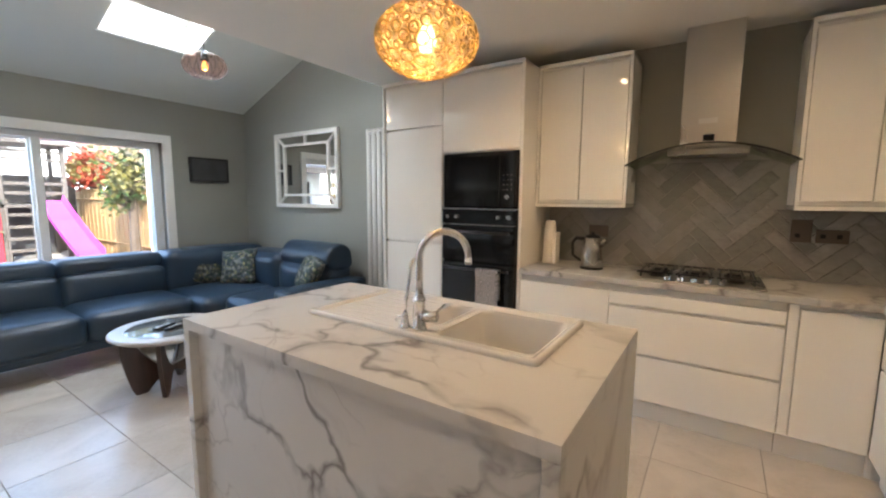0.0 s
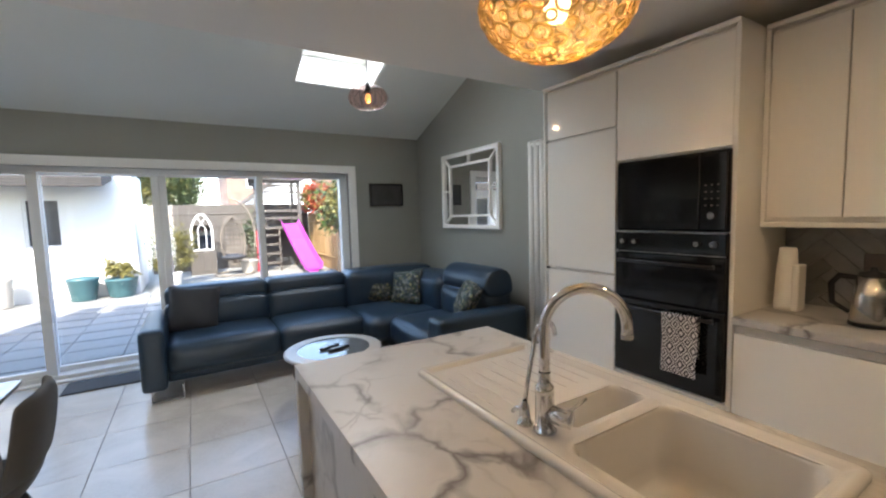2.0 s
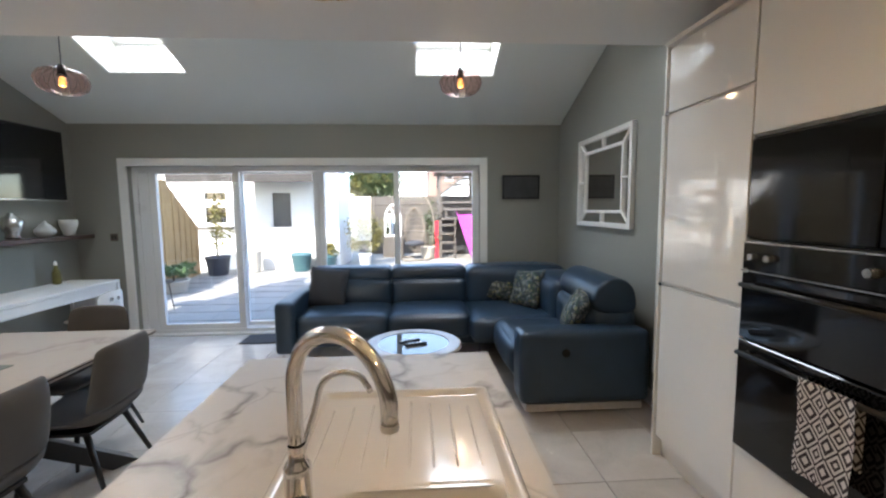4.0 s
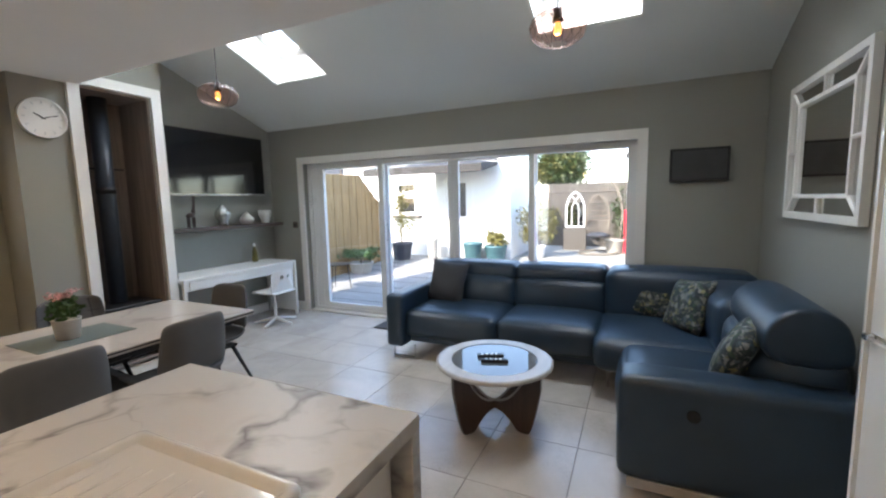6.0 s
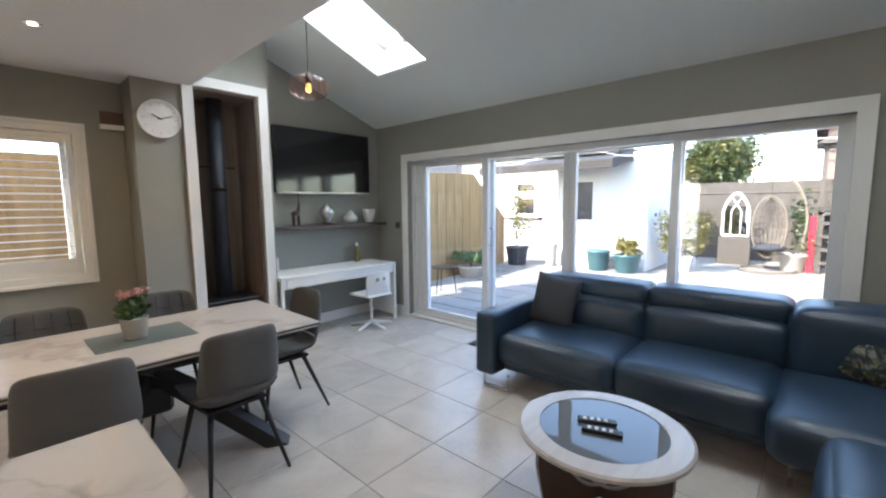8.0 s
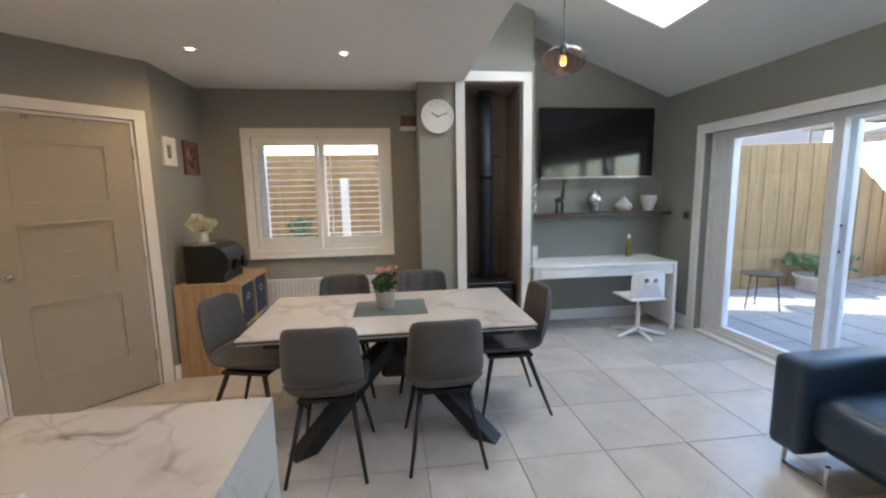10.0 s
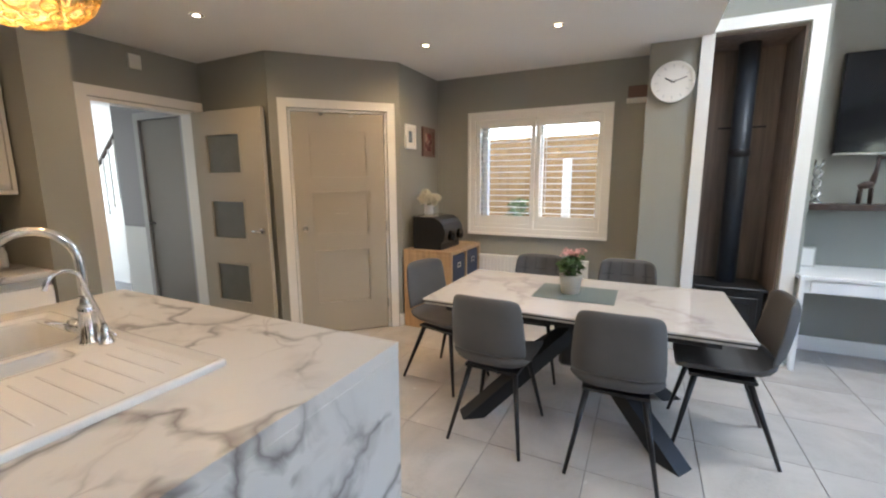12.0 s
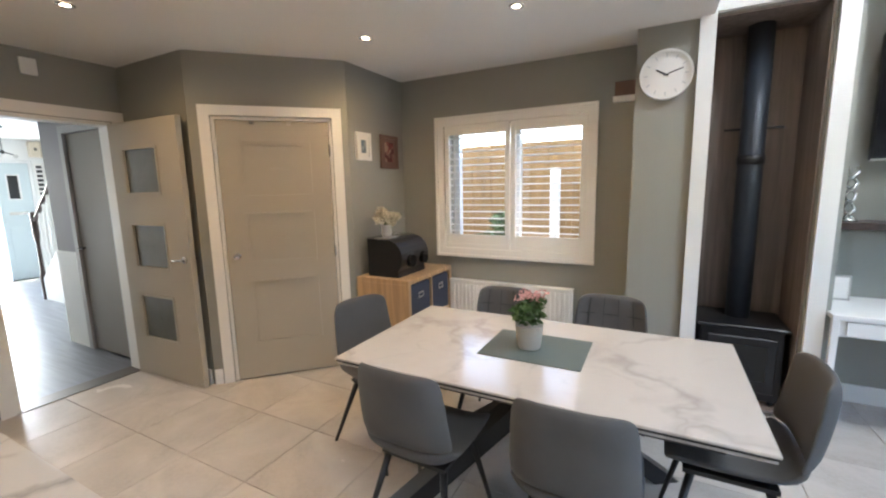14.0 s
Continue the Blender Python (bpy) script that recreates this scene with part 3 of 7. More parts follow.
# sliding doors
sl = thing("door_1", "white four-panel sliding glass doors to the patio", "sliding door", (XW - 0.2, 1.43, 0), kind="structure")
part("architrave", frame_bars(-0.685, 3.545, 0.0, 2.085, 0.09, XW, XW + 0.022, lambda x, y, z: (y, x, z), bottom=False), "white", sl)
part("outer_frame", frame_bars(-0.597, 3.457, 0.003, 1.998, 0.055, XW - 0.28, XW - 0.075, lambda x, y, z: (y, x, z)), "upvc", sl)
for k, (a, b) in enumerate(((-0.42, 0.60), (0.53, 1.495), (1.499, 2.48), (2.42, 3.44))):
    off = XW - 0.235 if k in (1, 2) else XW - 0.115
    lf = part("sliding_panel", frame_bars(a, b, 0.045, 1.975 + 0.02, 0.075 if k == 0 else 0.062, off - 0.025, off + 0.025, lambda x, y, z: (y, x, z)), "upvc", sl)
    g = part("pane", box(off - 0.006, off + 0.006, a + 0.05, b - 0.05, 0.1, 1.95), "glass", lf)
    g.visible_shadow = False
    if k == 1:
        part("handle", tube([(off + 0.03, 0.56, 0.98), (off + 0.065, 0.56, 1.0), (off + 0.065, 0.56, 1.16), (off + 0.03, 0.56, 1.18)], 0.009, 8), "black_metal", lf, "black pull handle")
part("side_jamb", box(XW - 0.235, XW - 0.09, -0.541, -0.425, 0.06, 1.94, 0.004), "upvc", sl)
part("threshold", box(XW - 0.3, XW - 0.005, -0.6, 3.46, -0.02, 0.002, 0.0), "upvc", sl)
struct("window_board", box(XW - 0.075, XW + 0.0, -0.597, 3.457, 0.003, 0.02), "white", "white inner threshold of the sliding doors", "sill")

# roof windows
for k, (a, b) in enumerate(((-0.165, 0.56), (2.695, 3.475))):
    rw = thing("window_%d" % (k + 2), "white framed roof window in the sloping ceiling", "roof window", (-2.9, (a + b) / 2, vault_z(-2.9)), kind="structure")
    vp = lambda x, y, d: (x - 0.35 * d, y, vault_z(x) + 0.93 * d)
    opening_lamp("skylight", vp(-2.92, (a + b) / 2, 0.42), vp(-2.92, (a + b) / 2, -1.0), b - a, 1.0, 6.5)
    part("reveal", frame_bars(a + 0.002, b - 0.002, -3.448, -2.422, 0.014, 0.004, 0.375, lambda x, y, z: vp(z, x, y)), "white", rw)
    sash = part("sash", frame_bars(a + 0.02, b - 0.02, -3.43, -2.44, 0.085, 0.31, 0.385, lambda x, y, z: vp(z, x, y)), "white", rw)
    bm = bmesh.new()
    for d in (0.34, 0.35):
        bm.faces.new([bm.verts.new(vp(x, y, d)) for x, y in ((-3.37, a + 0.08), (-2.5, a + 0.08), (-2.5, b - 0.08), (-3.37, b - 0.08))])
    g = part("pane", bm, "glass", sash)
    g.visible_shadow = False
    part("vent_bar", tube([vp(-2.54, a + 0.12, 0.295), vp(-2.54, b - 0.12, 0.295)], 0.016, 8), "white", sash)

# shuttered window
sw = thing("window_1", "cream plantation shutters over a white window", "shuttered window", (-0.47, YD, 0.86), kind="structure")
part("casing", frame_bars(-1.175, 0.235, 0.855, 2.11, 0.075, YD - 0.02, YD + 0.022), "white", sw)
part("casing_bead", frame_bars(-1.178, 0.238, 0.852, 2.113, 0.024, YD + 0.0225, YD + 0.04), "white", sw)
part("window_frame", frame_bars(-1.097, 0.157, 0.922, 2.038, 0.06, YD - 0.26, YD - 0.19), "upvc", sw)
part("mullion", box(-0.50, -0.44, YD - 0.255, YD - 0.195, 0.985, 1.975), "upvc", sw)
g = part("pane", box(-1.06, 0.12, YD - 0.228, YD - 0.222, 0.96, 2.0), "glass", sw)
g.visible_shadow = False
slat_me = None
for a, b in ((-1.095, -0.475), (-0.465, 0.155)):
    lf = part("shutter_panel", frame_bars(a, b, 0.93, 2.033, 0.040, YD - 0.03, YD - 0.002), "white", sw)
    part("rail", box(a + 0.041, b - 0.041, YD - 0.028, YD - 0.004, 0.971, 1.055), "white", lf)
    part("rail", box(a + 0.041, b - 0.041, YD - 0.028, YD - 0.004, 1.955, 1.992), "white", lf)
    n = 15
    for k in range(n):
        z = 1.058 + (1.952 - 1.058) * (k + 0.5) / n
        if slat_me is None:
            s = bmesh.new()
            w, h = (b - a) / 2 - 0.043, 0.031
            prof = [(-h, 0), (-h * 0.6, 0.0035), (h * 0.6, 0.0035), (h, 0), (h * 0.6, -0.0035), (-h * 0.6, -0.0035)]
            rings = [[s.verts.new((x, p, q)) for p, q in prof] for x in (-w, w)]
            for i in range(6):
                s.faces.new((rings[0][i], rings[0][(i + 1) % 6], rings[1][(i + 1) % 6], rings[1][i]))
            s.faces.new(rings[0][::-1])
            s.faces.new(rings[1])
            slat_me = bpy.data.meshes.new("slat")
            s.to_mesh(slat_me)
            s.free()
            slat_me.materials.append(M["white"])
        sl_ob = new("slat", slat_me)
        sl_ob.parent = lf
        sl_ob.matrix_basis = pose((a + b) / 2, YD - 0.016, z, 1.5)
    part("tilt_rod", box((a + b) / 2 + 0.2, (a + b) / 2 + 0.208, YD + 0.016, YD + 0.022, 1.1, 1.9), "white", lf)

# hall door frame, open glazed door
hd = thing("door_2", "white painted door frame of the hall doorway", "door frame", (XE, 1.0, 0), kind="structure")
part("architrave", frame_bars(0.522, 1.487, 0.0, 2.13, 0.075, XE - 0.02, XE, lambda x, y, z: (y, x, z), bottom=False), "white", hd)
part("lining", frame_bars(0.602, 1.408, 0.0, 2.048, 0.025, XE + 0.002, XE + 0.148, lambda x, y, z: (y, x, z), bottom=False), "white", hd)
gd = thing("hall_door", "open taupe door with three obscured glass panes and chrome handles", "door", (2.23, 0.62, 0))
U = Vector((-0.83, -0.035, 0)).normalized()
V = Vector((-U.y, U.x, 0))


def leaf_pt(u, d, z):
    p = Vector((2.225, 0.625, 0)) + U * u - V * d
    return (p.x, p.y, z)


lights3 = [(0.145, 0.585, 0.315, 0.70), (0.145, 0.585, 0.90, 1.27), (0.145, 0.585, 1.48, 1.845)]
part("leaf", grid_solid([0.0, 0.83], [0.008, 2.03], lights3, -0.02, 0.02, lambda u, v, d: leaf_pt(u, d, v)), "door_paint", gd)
for a, b, c, d in lights3:
    part("bead", frame_bars(a + 0.001, b - 0.001, c + 0.001, d - 0.001, 0.02, -0.024, 0.024, lambda x, y, z: leaf_pt(x, y, z)), "door_paint", gd)
    part("pane", frame_bars(a + 0.021, b - 0.021, c + 0.021, d - 0.021, (d - c) / 2 - 0.0215, -0.006, 0.006, lambda x, y, z: leaf_pt(x, y, z)), "frosted", gd, "dark obscured glass")
for s in (-1, 1):
    bm = tube([leaf_pt(0.77, s * 0.021, 1.0), leaf_pt(0.77, s * 0.03, 1.0)], 0.026, 16)
    tube([leaf_pt(0.77, s * 0.03, 1.0), leaf_pt(0.77, s * 0.06, 1.0), leaf_pt(0.755, s * 0.066, 1.0), leaf_pt(0.69, s * 0.066, 1.0)], 0.009, 10, bm=bm)
    part("handle", bm, "steel", gd, "chrome lever handle", True)

# cupboard door in the diagonal wall
cd = thing("door_3", "closed taupe three-panel cupboard door with white frame", "door", diag(0.545, 0, 0), kind="structure")
part("architrave", frame_bars(0.045, 1.045, 0.0, 2.115, 0.072, -0.02, 0.0, diag, bottom=False), "white", cd)
part("lining", frame_bars(0.122, 0.968, 0.0, 2.038, 0.02, 0.002, 0.118, diag, bottom=False), "white", cd)
panels = [(0.29, 0.80, 1.46, 1.86), (0.29, 0.80, 0.93, 1.33), (0.29, 0.80, 0.28, 0.80)]
lf = part("leaf", grid_solid([0.146, 0.944], [0.006, 2.014], panels, 0.008, 0.046, lambda u, v, d: diag(u, d, v)), "door_paint", cd)
for a, b, c, d in panels:
    part("panel", frame_bars(a + 0.001, b - 0.001, c + 0.001, d - 0.001, min(b - a, d - c) / 2 - 0.002, 0.018, 0.04, diag), "door_paint", lf)
    part("moulding", frame_bars(a + 0.001, b - 0.001, c + 0.001, d - 0.001, 0.022, 0.006, 0.0175, diag), "door_paint", lf)
bm = tube([diag(0.875, 0.008, 1.0), diag(0.875, 0.0, 1.0)], 0.026, 16)
tube([diag(0.875, 0.0, 1.0), diag(0.875, -0.03, 1.0), diag(0.875, -0.036, 1.0), diag(0.875, -0.058, 1.0)], [0.009, 0.009, 0.024, 0.02], 14, bm=bm)
part("knob", bm, "chrome", lf, "chrome door knob", True)
for z in (0.25, 1.0, 1.8):
    part("hinge", tube([diag(0.144, 0.003, z - 0.045), diag(0.144, 0.003, z + 0.045)], 0.007, 8), "chrome", cd)
for u in (0.42, 0.68):
    part("catch", box(0, 1, 0, 1, 0, 1), "steel", cd).data.transform(Matrix.Translation(diag(u, -0.004, 1.985)) @ pose(0, 0, 0, 0, 0, 45) @ Matrix.Diagonal((0.03, 0.015, 0.025, 1)))

# Unseen panel, added to keep outside light out of the door's gaps.
struct("wall_cupboard_back", grid_solid([-0.1, DL + 0.1], [-0.1, 2.55], [], 0.13, 0.16, lambda u, v, d: diag(u, d, v)), "white", "unseen panel that blocks outside light behind the cupboard door", "wall")

# stove recess
st = thing("trim_stove_recess", "white painted frame of the tall stove recess", "frame", (-2.14, -0.74, 0), kind="structure")
part("architrave", frame_bars(-2.515, -1.785, 0.0, 2.575, 0.085, -0.738, -0.705, bottom=False), "white", st)
part("lining", frame_bars(-2.418, -1.862, 0.02, 2.478, 0.012, -1.19, -0.742), "stove_board", st, "brown wood-effect boards")
struct("wall_stove_back", box(-2.419, -1.861, -1.23, -1.195, 0.0, 2.479), "stove_board", "brown wood-effect panel behind the flue", "wall")

# hall beyond the doorway
struct("floor_hall", box(XE + 0.121, 8.6, -1.3, 3.0, -0.2, 0.0), "hall_floor", "dark grey wood-effect hall floor", "floor")
struct("trim_threshold", box(XE - 0.02, XE + 0.15, 0.63, 1.38, -0.004, 0.006, 0.003), "plate", "thin dark metal threshold strip", "trim")
struct("ceiling_hall", box(XE + 0.151, 8.6, -1.3, 3.0, 2.45, 2.6), "ceiling", "white hall ceiling", "ceiling")
struct("wall_hall_right", grid_solid([XE + 0.15, 3.69], [-0.1, 2.45], [(2.52, 3.20, 0.0, 2.04)], 0.45, 0.55, lambda u, v, d: (u, d, v)), "hall_grey", "mauve grey painted hall wall", "wall")
struct("trim_dado", box(3.285, 3.694, 0.55, 0.558, 0.0, 0.95), "hall_wall", "white lower part of the hall wall", "wall")
hdr = thing("door_4", "closed taupe door in the hall", "door", (2.86, 0.55, 0), kind="structure")
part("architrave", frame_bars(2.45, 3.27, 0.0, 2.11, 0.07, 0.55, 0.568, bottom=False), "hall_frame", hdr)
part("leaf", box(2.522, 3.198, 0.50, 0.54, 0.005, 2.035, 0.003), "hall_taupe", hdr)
part("handle", tube([(3.14, 0.54, 1.0), (3.14, 0.59, 1.0), (3.05, 0.59, 1.0)], 0.009, 8), "black_metal", hdr)
struct("wall_hall_left", box(XE + 0.15, 8.6, 2.0, 2.1, -0.1, 2.45), "hall_wall", "white painted hall wall", "wall")
struct("wall_hall_back", box(3.0, 8.6, -1.25, -1.15, -0.1, 2.45), "hall_wall", "white painted wall beside the stairs", "wall")
struct("wall_front", grid_solid([-1.2, 2.0], [-0.1, 2.6], [(-0.88, 1.30, 0.0, 2.10)], 8.3, 8.5, lambda u, v, d: (d, u, v)), "hall_wall", "white painted wall round the front door", "wall")
fd = thing("door_5", "pale blue front door half open to bright daylight", "door", (8.35, 0.2, 0), kind="structure")
part("door_frame", frame_bars(-0.878, 1.298, 0.003, 2.097, 0.045, 8.32, 8.42, lambda x, y, z: (y, x, z), bottom=False), "upvc", fd)
lf = part("leaf", grid_solid([-0.832, -0.40], [0.02, 2.05], [(-0.70, -0.52, 1.42, 1.86)], 8.34, 8.385, lambda u, v, d: (d, u, v)), "pale_blue", fd, "pale blue panelled leaf")
part("window", frame_bars(-0.699, -0.521, 1.421, 1.859, 0.018, 8.335, 8.39, lambda x, y, z: (y, x, z)), "upvc", lf)
part("pane", box(8.36, 8.365, -0.68, -0.54, 1.44, 1.84), "black_gloss", lf)
part("letter_plate", box(8.33, 8.339, -0.74, -0.50, 1.16, 1.21, 0.002), "steel", lf)
part("panel", box(8.334, 8.3395, -0.76, -0.47, 0.30, 0.95, 0.002), "pale_blue", lf)
opening_lamp("front_doorway", (8.28, 0.45, 1.1), (7.0, 0.45, 1.0), 1.6, 1.9, 9.0)
sg_ = thing("wall_sign", "narrow black and white lettered sign in the hall", "sign", (8.29, -0.96, 1.75))
part("board", box(8.283, 8.299, -1.02, -0.90, 1.46, 2.05, 0.003), "paper", sg_)
for k in range(7):
    part("lettering", box(8.279, 8.2825, -1.0, -0.92, 1.50 + 0.078 * k, 1.548 + 0.078 * k), "black_metal", sg_)
hl = thing("hall_lamp", "small black three-armed pendant lamp in the hall", "pendant lamp", (6.5, 0.0, 2.08))
part("cord", tube([(6.5, 0, 2.12), (6.5, 0, 2.448)], 0.006, 6), "black_metal", hl)
part("ceiling_rose", lathe([(0, 0), (0.05, 0), (0.045, -0.02), (0, -0.025)], (6.5, 0, 2.448), 14), "black_metal", hl)
part("hub", lathe([(0, 0.05), (0.02, 0.04), (0.025, 0.0), (0, -0.01)], (6.5, 0, 2.08), 12), "black_metal", hl)
for k in range(3):
    a = radians(30 + 120 * k)
    e = (6.5 + 0.13 * math.cos(a), 0.13 * math.sin(a), 2.06)
    part("arm", tube([(6.5, 0, 2.10), e], 0.008, 6), "black_metal", hl)
    part("bulb", lathe([(0, -0.045), (0.025, -0.03), (0.03, -0.01), (0.015, 0.015), (0, 0.02)], e, 12), "ceramic", hl, "clear white bulb", True)
for y0, y1 in ((-1.145, -1.005), (-0.99, -0.85)):
    mb = thing("meter_box", "cream meter box high on the hall wall", "wall box", (8.24, (y0 + y1) / 2, 2.16), group="meter boxes in the hall")
    part("case", box(8.18, 8.299, y0, y1, 2.16, 2.43, 0.008, 2), "cream_box", mb)
    part("window", box(8.176, 8.1795, y0 + 0.05, y1 - 0.05, 2.27, 2.32), "black_gloss", mb)
# stairs
stairs = thing("stairs", "white staircase with a dark handrail", "staircase", (5.0, -0.6, 0), kind="structure")
bm = bmesh.new()
for k in range(9):
    box(6.1 - 0.24 * k - 0.24, 6.1 - 0.24 * k, -1.14, -0.14, -0.02 if k == 0 else 0.185 * k - 0.18, 0.185 * (k + 1), bm=bm)
part("treads", bm, "hall_wall", stairs)
bm = bmesh.new()
vs = [bm.verts.new((x, y, z)) for y in (-0.135, -0.105) for x, z in ((6.2, 0.0), (6.2, 0.3), (3.7, 2.24), (3.7, 0.0))]
for f in ((0, 1, 2, 3), (7, 6, 5, 4), (0, 4, 5, 1), (1, 5, 6, 2), (2, 6, 7, 3), (3, 7, 4, 0)):
    bm.faces.new([vs[i] for i in f])
part("stringer", bm, "hall_wall", stairs)
part("handrail", tube([(6.18, -0.12, 1.15), (4.6, -0.12, 2.38)], 0.028, 8), "dark_wood", stairs, "dark wooden handrail")
part("newel_post", lathe([(0.04, 0), (0.04, 0.35), (0.03, 0.4), (0.024, 0.8), (0.04, 0.95), (0.04, 1.15), (0.05, 1.2), (0.03, 1.26), (0, 1.27)], (6.22, -0.12, 0), 10), "dark_wood", stairs)
for k in range(9):
    x = 6.02 - k * 0.16
    z0 = 0.3 + (6.2 - x) * 0.776
    part("spindle", tube([(x, -0.12, z0 - 0.02), (x, -0.12, min(2.44, z0 + 0.82))], 0.014, 6), "hall_wall", stairs)


# ---- kitchen ----
def door_panel(parent, name, x0, x1, z0, z1, y, mat="gloss", t=0.02, to=None):
    b = box(x0, x1, y, y + t, z0, z1, 0.003)
    if to:
        for v in b.verts:
            v.co = to(*v.co)
    return part(name, b, mat, parent)


def east(x, y, z):
    """Turns a north-wall unit (front towards -y) into one on the east wall (front towards -x)."""
    return (XE - (YK - y), x, z)


def unit(name, label, x0, x1, z0, z1, front, fronts, to=None, plinth=False, category="kitchen cabinet"):
    mid = ((x0 + x1) / 2, (front + YK) / 2, 0 if plinth else z0)
    t = thing(name, label, category, to(*mid) if to else mid, group="kitchen cabinets")
    b = box(x0 + 0.001, x1 - 0.001, front + 0.024, YK - 0.004, 0.132 if plinth else z0, z1)
    if to:
        for v in b.verts:
            v.co = to(*v.co)
    part("body", b, "cab_side", t)
    for nm, a, c, d, e in fronts:
        door_panel(t, nm, a + 0.0015, c - 0.0015, d + 0.0015, e - 0.0015, front, to=to)
    if plinth:
        b = box(x0 + 0.001, x1 - 0.001, front + 0.05, front + 0.066, 0.0, 0.132)
        if to:
            for v in b.verts:
                v.co = to(*v.co)
        part("plinth", b, "gloss", t)
    return t


F = 4.085
tl = unit("tall_cabinet", "tall white gloss larder cabinet with three doors", -1.525, -0.918, 0, 2.345, F,
          [("door", -1.505, -0.918, 0.135, 1.035), ("door", -1.505, -0.918, 1.05, 1.975), ("door", -1.505, -0.918, 1.985, 2.325)], plinth=True)
part("side_panel", box(-1.542, -1.526, F - 0.002, YN + 0.1, 0, 2.36), "gloss", tl)
for z in (1.043, 1.98):
    part("handle", box(-1.503, -1.47, F - 0.02, F - 0.001, z - 0.01, z + 0.01, 0.003), "chrome", tl, "small chrome pull")
tw = unit("oven_tower", "white tall housing cabinet round the microwave and oven", -0.916, -0.234, 0, 2.345, F,
          [("door", -0.914, -0.254, 1.765, 2.325), ("drawer", -0.914, -0.254, 0.135, 0.43)], plinth=True)
part("side_panel", box(-0.253, -0.232, F - 0.002, YK - 0.006, 0, 2.36), "gloss", tw)
part("cornice", box(-1.542, -0.232, F - 0.01, YK - 0.006, 2.347, 2.372, 0.003), "gloss", tw)
mw = thing("microwave", "black glass built-in microwave with a control strip", "microwave", (-0.585, F, 1.335))
part("body", box(-0.90, -0.262, F + 0.0, F + 0.023, 1.335, 1.755, 0.004), "black_gloss", mw)
part("door", box(-0.89, -0.40, F - 0.02, F - 0.001, 1.345, 1.745, 0.004), "black_gloss", mw)
part("window", box(-0.80, -0.50, F - 0.0215, F - 0.0205, 1.44, 1.66), "screen", mw)
part("control_panel", box(-0.395, -0.268, F - 0.02, F - 0.001, 1.345, 1.745, 0.004), "black_gloss", mw)
for i in range(3):
    for j in range(4):
        part("button", box(-0.372 + 0.03 * i, -0.363 + 0.03 * i, F - 0.0222, F - 0.0205, 1.47 + 0.035 * j, 1.477 + 0.035 * j), "plate", mw)
part("dial", tube([(-0.335, F - 0.02, 1.42), (-0.335, F - 0.035, 1.42)], 0.018, 14), "chrome", mw)
ov = thing("double_oven", "black built-in double oven with glass doors and steel trim", "oven", (-0.585, F, 0.44))
part("body", box(-0.90, -0.262, F + 0.0, F + 0.023, 0.44, 1.33, 0.004), "black_gloss", ov)
part("control_panel", box(-0.90, -0.262, F - 0.022, F - 0.001, 1.215, 1.325, 0.003), "black_gloss", ov)
part("trim", box(-0.90, -0.262, F - 0.026, F - 0.0225, 1.325, 1.331), "steel", ov)
part("trim", box(-0.90, -0.262, F - 0.026, F - 0.0225, 1.207, 1.213), "steel", ov)
for x in (-0.84, -0.76, -0.40, -0.32):
    part("knob", tube([(x, F - 0.022, 1.27), (x, F - 0.045, 1.27)], [0.017, 0.014], 14), "steel", ov)
part("clock_display", box(-0.64, -0.52, F - 0.0235, F - 0.0225, 1.25, 1.29), "screen", ov)
for z0, z1 in ((0.925, 1.2), (0.445, 0.915)):
    d = part("door", box(-0.90, -0.262, F - 0.022, F - 0.001, z0, z1, 0.004), "black_gloss", ov)
    bm = tube([(-0.86, F - 0.06, z1 - 0.045), (-0.30, F - 0.06, z1 - 0.045)], 0.01, 10)
    for x in (-0.84, -0.32):
        tube([(x, F - 0.022, z1 - 0.045), (x, F - 0.06, z1 - 0.045)], 0.008, 8, bm=bm)
    part("handle", bm, "black_metal", d, "black bar handle", True)
# towel over the oven handle
tow = bmesh.new()
rows_ = []
for i in range(25):
    s = i / 24
    z = 0.872 + 0.016 - 0.37 * max(0, s - 0.08) if s > 0.08 else 0.872 + 0.016 * (s / 0.08)
    y = F - 0.074 - 0.004 * math.sin(s * 9)
    rows_.append([tow.verts.new((-0.559 + 0.192 * u / 8, y - 0.004 * math.sin(u * 1.7), z)) for u in range(9)])
back = [[tow.verts.new((v.co.x, F - 0.044, v.co.z)) for v in r] for r in rows_[:18]]
for rs in (rows_, back):
    for a, b in zip(rs, rs[1:]):
        for u in range(8):
            tow.faces.new((a[u], a[u + 1], b[u + 1], b[u]))
for u in range(8):
    tow.faces.new((rows_[0][u], rows_[0][u + 1], back[0][u + 1], back[0][u]))
tagged(part("tea_towel", tow, "towel", smooth=True), "patterned brown and white tea towel on the oven handle", "towel")

# base units along the north wall
unit("base_cabinet", "white gloss handleless base cabinet beside the oven tower", -0.230, 0.390, 0, 0.868, F, [("door", -0.228, 0.390, 0.135, 0.825)], plinth=True)
unit("drawer_cabinet", "wide white gloss drawer cabinet under the hob", 0.392, 1.288, 0, 0.868, F,
     [("drawer", 0.392, 1.288, 0.742, 0.825), ("drawer", 0.392, 1.288, 0.435, 0.728), ("drawer", 0.392, 1.288, 0.135, 0.425)], plinth=True)
cc_ = unit("corner_cabinet", "white gloss corner base cabinet", 1.290, 1.66, 0, 0.868, F, [("filler", 1.290, 1.338, 0.135, 0.868), ("door", 1.34, 1.655, 0.135, 0.845)], plinth=True)
